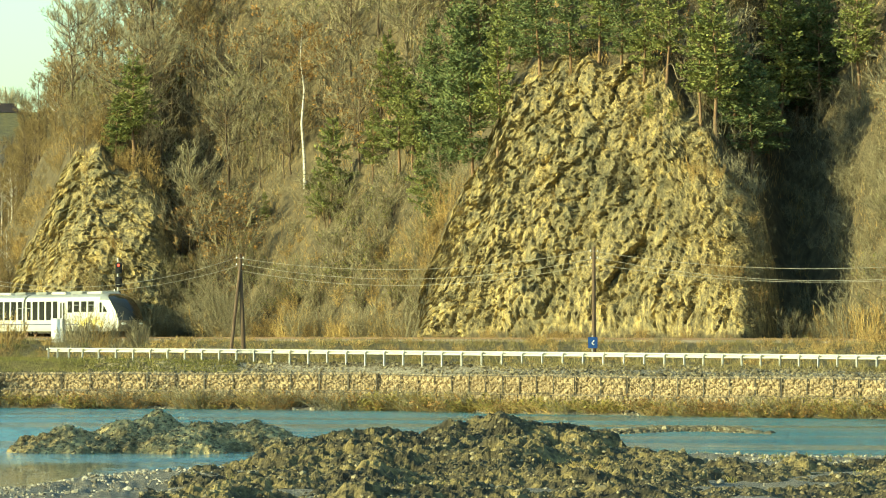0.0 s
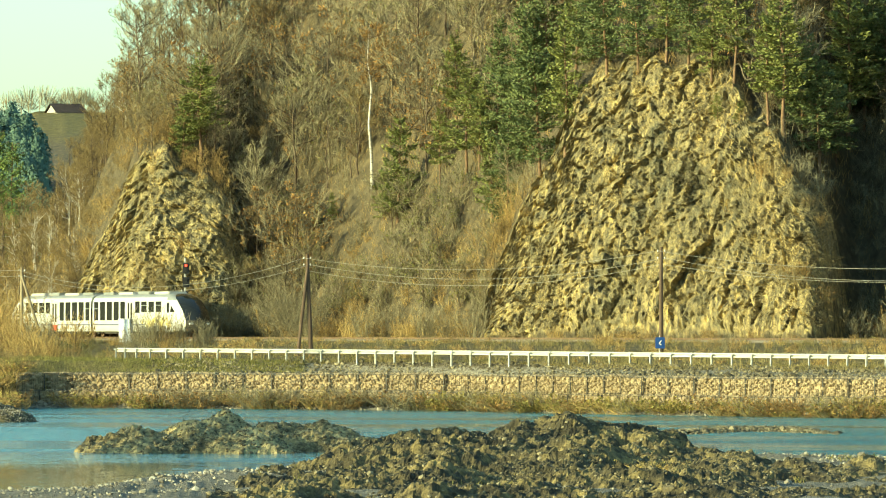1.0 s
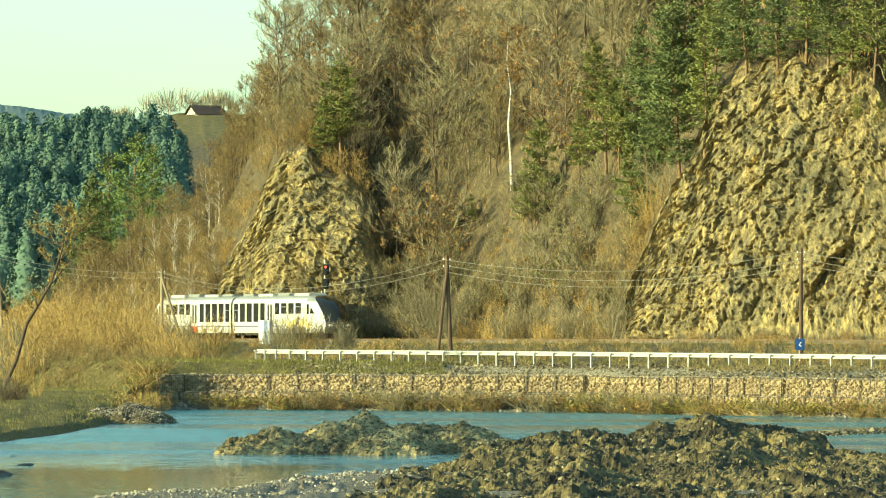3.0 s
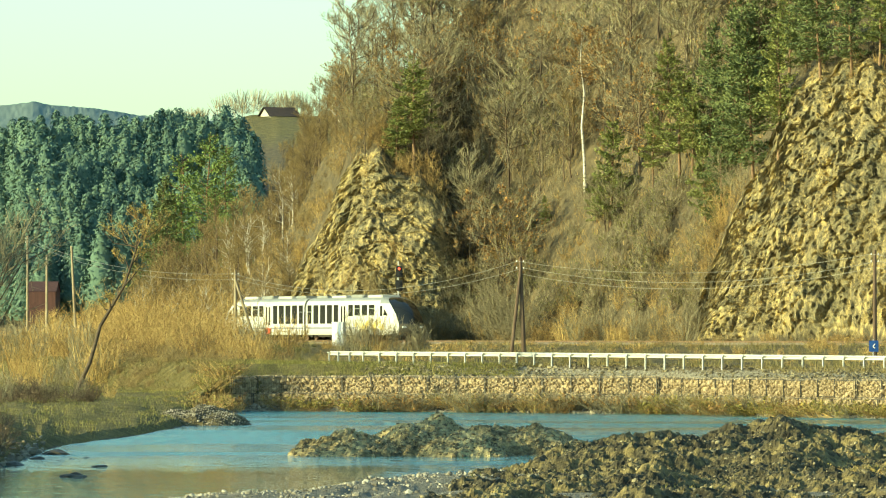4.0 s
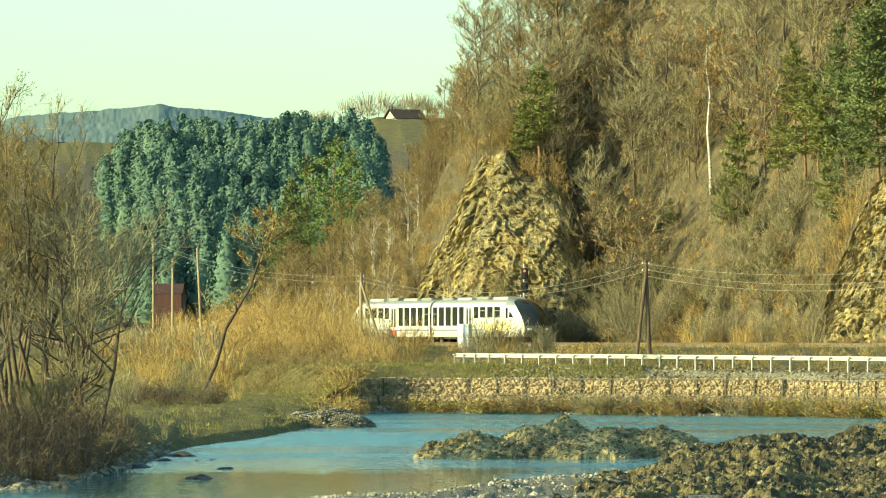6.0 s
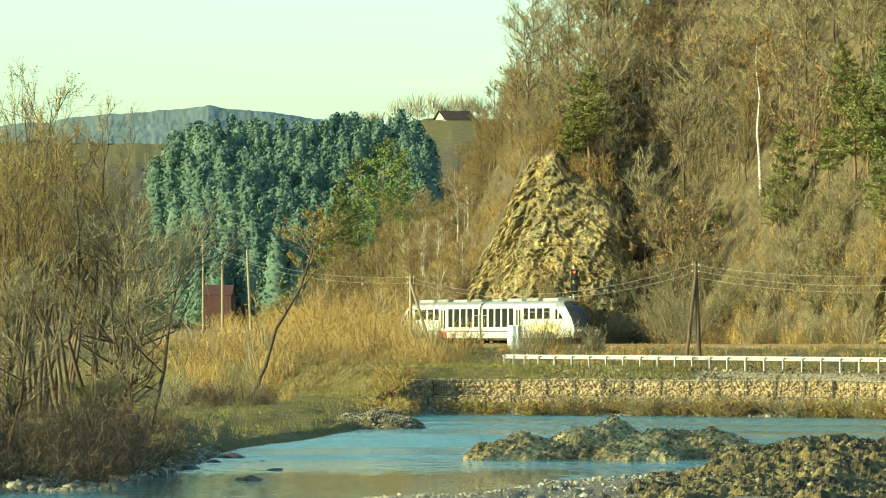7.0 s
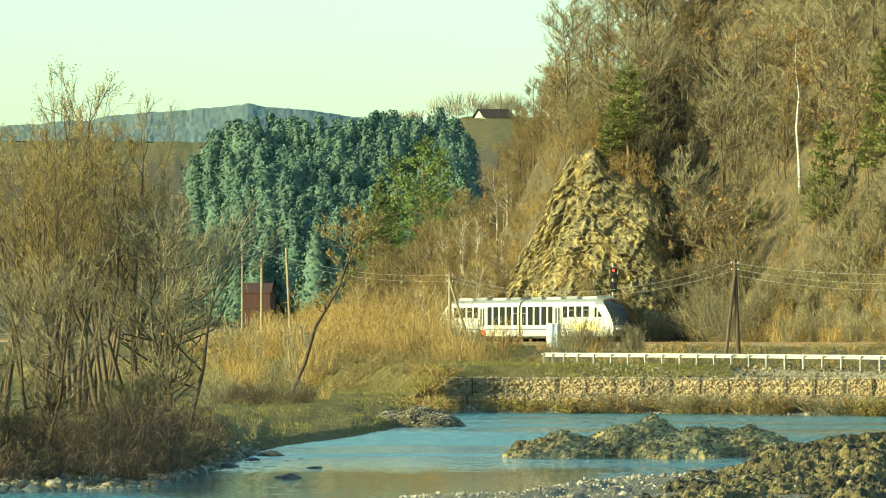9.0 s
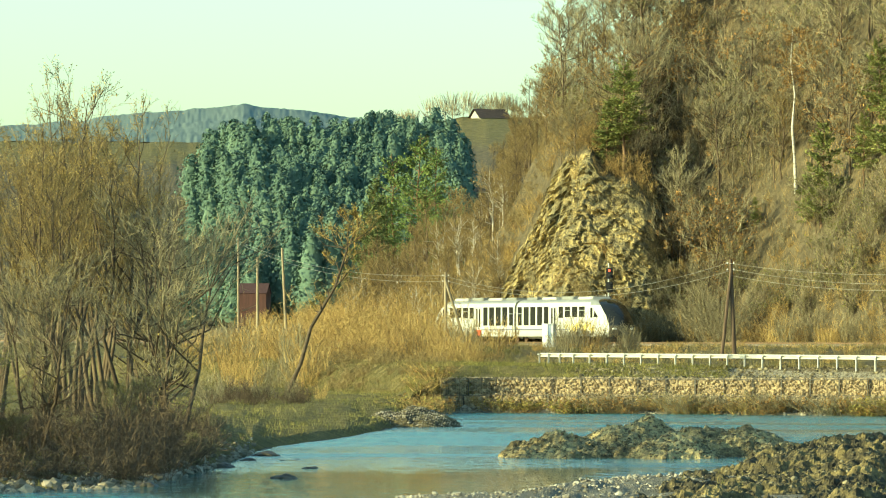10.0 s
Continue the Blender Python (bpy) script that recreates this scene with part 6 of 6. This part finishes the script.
def scrub(name, label, n, place, h0, h1, seed, mat, stems=17):
    """Close undergrowth that nobody could count: many small leafless shrubs in one object."""
    rng = np.random.default_rng(seed)
    u, d = place(n, rng)
    x, y = at(u, d)
    z = ground_z(u, d)
    i = np.repeat(np.arange(n), stems)
    m = len(i)
    h = np.repeat(rng.uniform(h0, h1, n) * (0.85 + 0.5 * vnoise(x / 5, y / 7, 0, seed)), stems)
    a = rng.uniform(0, 6.28, m)
    base = np.stack([x[i] + np.cos(a) * 0.25 * h * rng.uniform(0, 1, m), y[i] + np.sin(a) * 0.25 * h * rng.uniform(0, 1, m), z[i] - 0.3], 1)
    top = base + np.stack([np.cos(a) * h * 0.65 * rng.uniform(0, 1, m), np.sin(a) * h * 0.65 * rng.uniform(0, 1, m), h * rng.uniform(0.5, 1, m)], 1)
    r = np.full(m, 0.03)
    b0, b1, br = kids(base, top, r, 5, rng, 0.2, 1.0, 0.65, 0.25, 0.34, 0.6)
    c0, c1, cr = kids(b0, b1, br, 3, rng, 0.1, 1.0, 0.75, 0.15, 0.7, 0.6)
    w0, w1, w2 = np.full(m, 0.01), np.full(len(b0), 0.012), np.full(len(c0), 0.011)
    sets = join(ribbons(base, top, w0, w0 * 0.5, rng), ribbons(b0, b1, w1, w1 * 0.5, rng), ribbons(c0, c1, w2, w2 * 0.4, rng))
    return tagged(new(name, mesh_of(name, *sets, [mat])), label, "undergrowth", kind="stuff")


def arrays_of(ob):
    """Vertices, quads and material of each part of a built tree."""
    out = []
    for c in ob.children:
        v = np.zeros(len(c.data.vertices) * 3)
        c.data.vertices.foreach_get("co", v)
        f = np.zeros(len(c.data.loops), np.int32)
        c.data.loops.foreach_get("vertex_index", f)
        out.append((v.reshape(-1, 3), f.reshape(-1, 4), c.data.materials[0]))
    return out


def close_wood(name, label, n, place, protos, s0, s1, seed):
    """Standing wood too close to count: many small leafless trees in one object."""
    rng = np.random.default_rng(seed)
    u, d = place(n, rng)
    x, y = at(u, d)
    z = ground_z(u, d)
    src = [arrays_of(p) for p in protos]
    mats, vs, fs, ms, k0 = [], [], [], [], 0
    for k in range(len(u)):
        a, sc = rng.uniform(0, 6.28), rng.uniform(s0, s1)
        ca, sa = math.cos(a) * sc, math.sin(a) * sc
        for v, f, m in src[int(rng.integers(len(src)))]:
            if m not in mats:
                mats.append(m)
            vs.append(np.stack([v[:, 0] * ca - v[:, 1] * sa + x[k], v[:, 0] * sa + v[:, 1] * ca + y[k], v[:, 2] * sc + z[k]], 1))
            fs.append(f + k0)
            ms.append(np.full(len(f), mats.index(m)))
            k0 += len(v)
    me = mesh_of(name, np.concatenate(vs), np.concatenate(fs), mats, False, np.concatenate(ms))
    for p in protos:
        for c in list(p.children) + [p]:
            bpy.data.objects.remove(c)
    return tagged(new(name, me), label, "wood", kind="stuff")


def slope_place(u0, u1, r0, r1, clear=False):
    def f(n, rng):
        u = rng.uniform(u0, u1, n * 6)
        r = rng.uniform(r0, r1, n * 6)
        ok = r > np.where(CLIFF(u) > 0.8, 4 + CLIFF(u) * 0.42, 0)
        if clear:
            ok &= np.array([not hides(a, b) for a, b in zip(u, BASE(u) + r)])
        u, r = u[ok][:n], r[ok][:n]
        return u, BASE(u) + r
    return f


light = [bare_tree(231, 8, 2.7, 15, 5, 5, (M_bark_pale, M_twig), tw=0.026, label="x"), bare_tree(232, 7, 2.5, 15, 5, 5, (M_bark, M_twig), 260, M_leaf_rust, tw=0.025, leaf=0.1, label="x"), bare_tree(233, 6, 2.6, 15, 5, 5, (M_bark, M_twig), 220, M_leaf_green, tw=0.025, leaf=0.1, first=0.12, label="x")]
close_wood("hillside_wood", "grey-brown leafless wood covering the hillside", 230, slope_place(250, 1760, 2, 46, True), light, 0.65, 1.15, 531)
scrub("hillside_scrub", "grey-brown leafless undergrowth on the hillside", 380, slope_place(240, 1760, 1.5, 40), 1.0, 2.8, 521, M_twig)
scrub("russet_scrub", "russet undergrowth on the slope beyond the rock", 300, slope_place(-330, 240, 0.5, 45), 1.4, 3.2, 522, M_twig_red)
def meadow_edge(n, rng):
    u = rng.uniform(-540, -30, n)
    return u, ROAD(u) + np.where(u < -330, rng.uniform(-26, 34, n), rng.uniform(7, 38, n))


def foreshore(n, rng):
    u = rng.uniform(-1000, -500, n)
    return u, SHORE(u) + 3 + rng.uniform(0, 42, n)


# bark-dark brush whose tone also stands in for shade on the foreshore
scrub("willow_brush", "tangled brushwood under the willows, coloured dark for the shade there", 170, foreshore, 0.7, 2.2, 525, M_bark)
scrub("cleft_brush", "grey-brown brushwood filling the gullies beside the rocks", 70, lambda n, r: (lambda u: (u, np.maximum(BASE(u) - r.uniform(-3, 5, n), TRACK(u) + 5)))(r.uniform(225, 430, n)), 2.0, 5.0, 526, M_twig)
scrub("rock_foot_brush", "brown brush along the foot of the small rock", 60, lambda n, r: (lambda u: (u, np.maximum(BASE(u) - r.uniform(0, 4, n), TRACK(u) + 5)))(r.uniform(0, 300, n)), 1.2, 3.0, 532, M_twig_red)
scrub("trackside_brush", "cut dry brush and weeds between the road and the track", 250, lambda n, r: (lambda u: (u, ROAD(u) + 4.5 + r.uniform(0.1, 1, n) * (TRACK(u) - ROAD(u) - 8)))(r.uniform(-60, 1740, n)), 0.4, 1.2, 533, M_dry)
# brush added pale and dense to lighten the gully's deep shade
scrub("gully_brush", "grey-brown brushwood in the gully below the pines", 150, lambda n, r: slope_place(1385, 1700, -1, 34)(n, r), 1.6, 4.4, 527, M_twig)
scrub("golden_scrub", "golden dry brushwood along the lane", 120, meadow_edge, 1.2, 3.2, 524, M_dry)
scrub("tall_golden_brush", "tall golden brush where the line bends away", 110, lambda n, r: (lambda u: (u, ROAD(u) + r.uniform(26, 74, n)))(r.uniform(-340, -92, n)), 2.6, 5.4, 528, M_dry, 22)
scrub("bank_brush", "low brown brush on the road bank beyond the wall", 90, lambda n, r: (lambda u: (u, ROAD(u) - r.uniform(5, 36, n)))(r.uniform(-400, -88, n)), 0.5, 1.5, 529, M_twig_red)
scrub("dark_bank_brush", "dark brush round the foot of the leaning tree", 30, lambda n, r: (r.uniform(-500, -330, n), r.uniform(325, 350, n)), 0.8, 1.9, 530, M_bark)
scrub("straw_scrub", "straw-coloured undergrowth at the foot of the hill", 300, slope_place(-420, 800, -2.5, 13), 1.2, 3.0, 523, M_dry)


def ledge_growth():
    """Small dry tufts and creepers rooted in the rock ledges."""
    rng = np.random.default_rng(507)
    k = 1500
    u = np.concatenate([rng.uniform(770, 1380, 1080), rng.uniform(40, 320, 420)])
    d = BASE(u) + rng.uniform(0.05, 1, k) * (2 + CLIFF(u) * 0.42)
    x, y = at(u, d)
    z = ground_z(u, d)
    i = np.repeat(np.arange(k), 34)
    p0 = np.stack([x, y - 0.5, z], 1)[i] + rng.normal(size=(len(i), 3)) * np.array([0.45, 0.25, 0.3])
    dd = unit(rng.normal(size=p0.shape) * 0.7 + np.array([0, -0.5, -0.1]))
    p1 = p0 + dd * rng.uniform(0.1, 0.4, (len(i), 1))
    v, f = ribbons(p0, p1, np.full(len(i), 0.014), np.full(len(i), 0.005), rng)
    tagged(new("ledge_growth", mesh_of("ledge_growth", v, f, [M_scrub])), "dry tufts rooted in ledges of the rock faces", "grass", kind="stuff")


ledge_growth()

# ---- the distance ----


def far_forest():
    rng = np.random.default_rng(601)
    sets = []
    n = 760
    for k in range(n):
        u = rng.uniform(-640, -48)
        d = rng.uniform(868, 1040)
        edge = np.interp(u, [-560, -510, -470, -430], [0.0, 0.35, 0.8, 1.0])
        if rng.uniform() > edge:
            continue
        x, y = at(u, d)
        z = float(ground_z(u, d))
        h = rng.uniform(10, 15)
        h = h * (0.55 + 0.45 * edge)
        # a lumpy crown in tiers, with loose sprays on its skin
        rows_, segs = 13, 13
        F, A = np.meshgrid(np.linspace(0.02, 1, rows_), np.arange(segs) * 2 * np.pi / segs, indexing="ij")

        def skin(f, a):
            tier = 1.0 + 0.13 * np.sin(f * 34 + k + 1.2 * np.sin(2 * a + k))
            lobe = 1 + 0.3 * vnoise(np.cos(a) * 1.7 + k, np.sin(a) * 1.7, f * 6, 9)
            return h * 0.3 * np.maximum(1.0 - f, 0.0) ** (0.5 + 0.3 * (k % 3) / 2) * np.minimum(1, 0.5 + 3 * f) * tier * lobe

        R = skin(F, A)
        zc = h * (0.14 + 0.86 * F) + 0.3 * vnoise(F * 9, A * 2, k * 1.7, 12)
        sets.append((np.stack([x + 0.66 * R * np.cos(A), y + 0.66 * R * np.sin(A), z + zc - 0.6], -1).reshape(-1, 3), grid_faces(rows_, segs, wrap=True)))
        m = 620
        f, a = rng.uniform(0.0, 0.98, m), rng.uniform(0, 6.28, m)
        out = np.stack([np.cos(a), np.sin(a), np.zeros(m)], 1)
        c = np.array([x, y, z]) + out * (skin(f, a) * rng.uniform(0.6, 1.2, m))[:, None] + np.array([0, 0, 1.0]) * (h * (0.14 + 0.86 * f))[:, None]
        face = unit(out * 0.7 + np.array([0, 0, 0.6]) + rng.normal(size=c.shape) * 0.3)
        dd = unit(np.cross(face, rng.normal(size=c.shape)))
        L = rng.uniform(0.16, 0.4, m)[:, None]
        s = np.cross(face, dd) * L * 0.6
        sets.append((np.stack([c - dd * L, c + s, c + dd * L, c - s], 1).reshape(-1, 3), np.arange(m * 4).reshape(-1, 4)))
        sets.append(tubes(np.array([[x, y, z - 1]]), np.array([[x, y, z + h * 0.9]]), np.array([0.16]), np.array([0.04]), 4))
    tagged(new("far_forest", mesh_of("far_forest", *join(*sets), [M_needle_hazed], True)), "blue-green conifer forest on the far valley slope, paled by painted haze", "forest", kind="stuff")


far_forest()


def skyline_trees():
    """Small bare trees and woods along the far crests."""
    rng = np.random.default_rng(611)
    sets = []
    for k in range(26):
        u = rng.uniform(-190, 60)
        d = rng.uniform(1290, 1330)
        x, y = at(u, d)
        z = float(ground_z(u, d))
        h = rng.uniform(3, 6.5)
        m = 90
        c = np.array([x, y, z]) + np.stack([rng.normal(0, h * 0.26, m), rng.normal(0, h * 0.26, m), rng.uniform(0.25, 1, m) * h], 1)
        p0 = np.array([[x, y, z]]) + (c - np.array([[x, y, z]])) * 0.6
        sets.append(ribbons(p0, c, np.full(m, 0.05), np.full(m, 0.03), rng))
        sets.append(tubes(np.array([[x, y, z - 1]]), np.array([[x, y, z + h * 0.7]]), np.array([h * 0.02]), np.array([h * 0.006]), 4))
    tagged(new("skyline_wood", mesh_of("skyline_wood", *join(*sets), [M_twig])), "small bare trees along the far crest", "wood", kind="stuff")


skyline_trees()


def ridge_wood():
    """Small crowns along the farthest ridge."""
    u, d = np.meshgrid(np.arange(-1050, -150, 1.3), np.linspace(2700, 3790, 40))
    x, y = at(u, d)
    z = ground_z(u, d) + 1.2 + 0.25 * vnoise(u / 7, d / 60, 0, 3) + 0.12 * vnoise(u / 4, d / 40, 0, 4) + 0.8 * vnoise(u / 40, 0, 0, 6)
    # pale blue-green base carries the haze of the distance
    m = material("far_wood_hazed", [(0.3, (0.15, 0.2, 0.185)), (0.7, (0.18, 0.23, 0.205))], 0.95, 0.02, island=0.3, spec=0.1)
    tagged(new("ridge_wood", mesh_of("ridge_wood", np.stack([x, y, z], -1).reshape(-1, 3), grid_faces(*u.shape), [m], True)), "wood along the farthest ridge, haze painted into its colour", "wood", kind="stuff")


ridge_wood()

def stubble_field():
    us, ds = np.linspace(-1050, -300, 60), np.linspace(1620, 2150, 14)
    U, D = np.meshgrid(us, ds)
    x, y = at(U, D)
    v = np.stack([x, y, ground_z(U, D) + 0.6], -1).reshape(-1, 3)
    m = material("stubble", [(0.3, (0.36, 0.25, 0.07)), (0.7, (0.55, 0.4, 0.13))], 0.95, 0.05, stretch=(1, 0.2, 1))
    structure("field", "yellow stubble field on the far plateau", "field", mesh_of("field", v, grid_faces(14, 60)[:, ::-1], [m]))


stubble_field()


def far_house(name, label, u, d, v_base, wall_h, w, roof_h, roof_mat, wall_mat, rz):
    x, y = at(u, d)
    z = min(up(v_base, d), ground_at(x, y))
    th = thing(name, label, "house", "", (x, y, z), rz)
    bm = bmesh.new()
    add_box(bm, -w / 2, w / 2, -3.5, 3.5, -1, wall_h)
    part("wall", bm, wall_mat, th)
    bm = bmesh.new()
    e = 0.5 if wall_mat is M_plaster else 0.1
    pts = [(-w / 2 - e, -3.5 - e, wall_h), (w / 2 + e, -3.5 - e, wall_h), (w / 2 + e, 3.5 + e, wall_h), (-w / 2 - e, 3.5 + e, wall_h), (-w / 2 - e, 0, wall_h + roof_h), (w / 2 + e, 0, wall_h + roof_h)]
    vs = [bm.verts.new(p) for p in pts]
    for f in ((0, 1, 5, 4), (2, 3, 4, 5), (3, 2, 1, 0)):
        bm.faces.new([vs[i] for i in f])
    part("roof", bm, roof_mat, th)
    bm = bmesh.new()
    for sx in (-w / 2, w / 2):
        bm.faces.new([bm.verts.new(p) for p in ((sx, -3.5, wall_h), (sx, 3.5, wall_h), (sx, 0, wall_h + roof_h * 0.93))])
    part("gable", bm, wall_mat, th)
    for k in (-0.25, 0.2) if wall_mat is M_plaster else ():
        bm = bmesh.new()
        add_box(bm, w * k - 0.5, w * k + 0.5, -3.56, -3.46, 1.0, 2.1)
        part("window", bm, M_glass, th)


M_roof = material("roof_tiles", [(0.3, (0.045, 0.032, 0.028)), (0.7, (0.085, 0.058, 0.046))], 0.85, 1.5, bump=0.3)
M_barn = material("barn_boards", [(0.3, (0.07, 0.034, 0.03)), (0.7, (0.12, 0.055, 0.046))], 0.85, 1.0, stretch=(4, 4, 0.4))
M_plaster = material("plaster", [(0.3, (0.4, 0.38, 0.33)), (0.7, (0.55, 0.52, 0.46))], 0.9, 1.0)
far_house("farmhouse", "farmhouse with a brown tiled roof on the far crest", -2, 1290, 219, 2.2, 6.4, 2.1, M_roof, M_plaster, 24)
far_house("barn", "rust-red wooden barn beside the railway poles", -417, 690, 552, 3.9, 3.2, 1.2, M_barn, M_barn, 2)
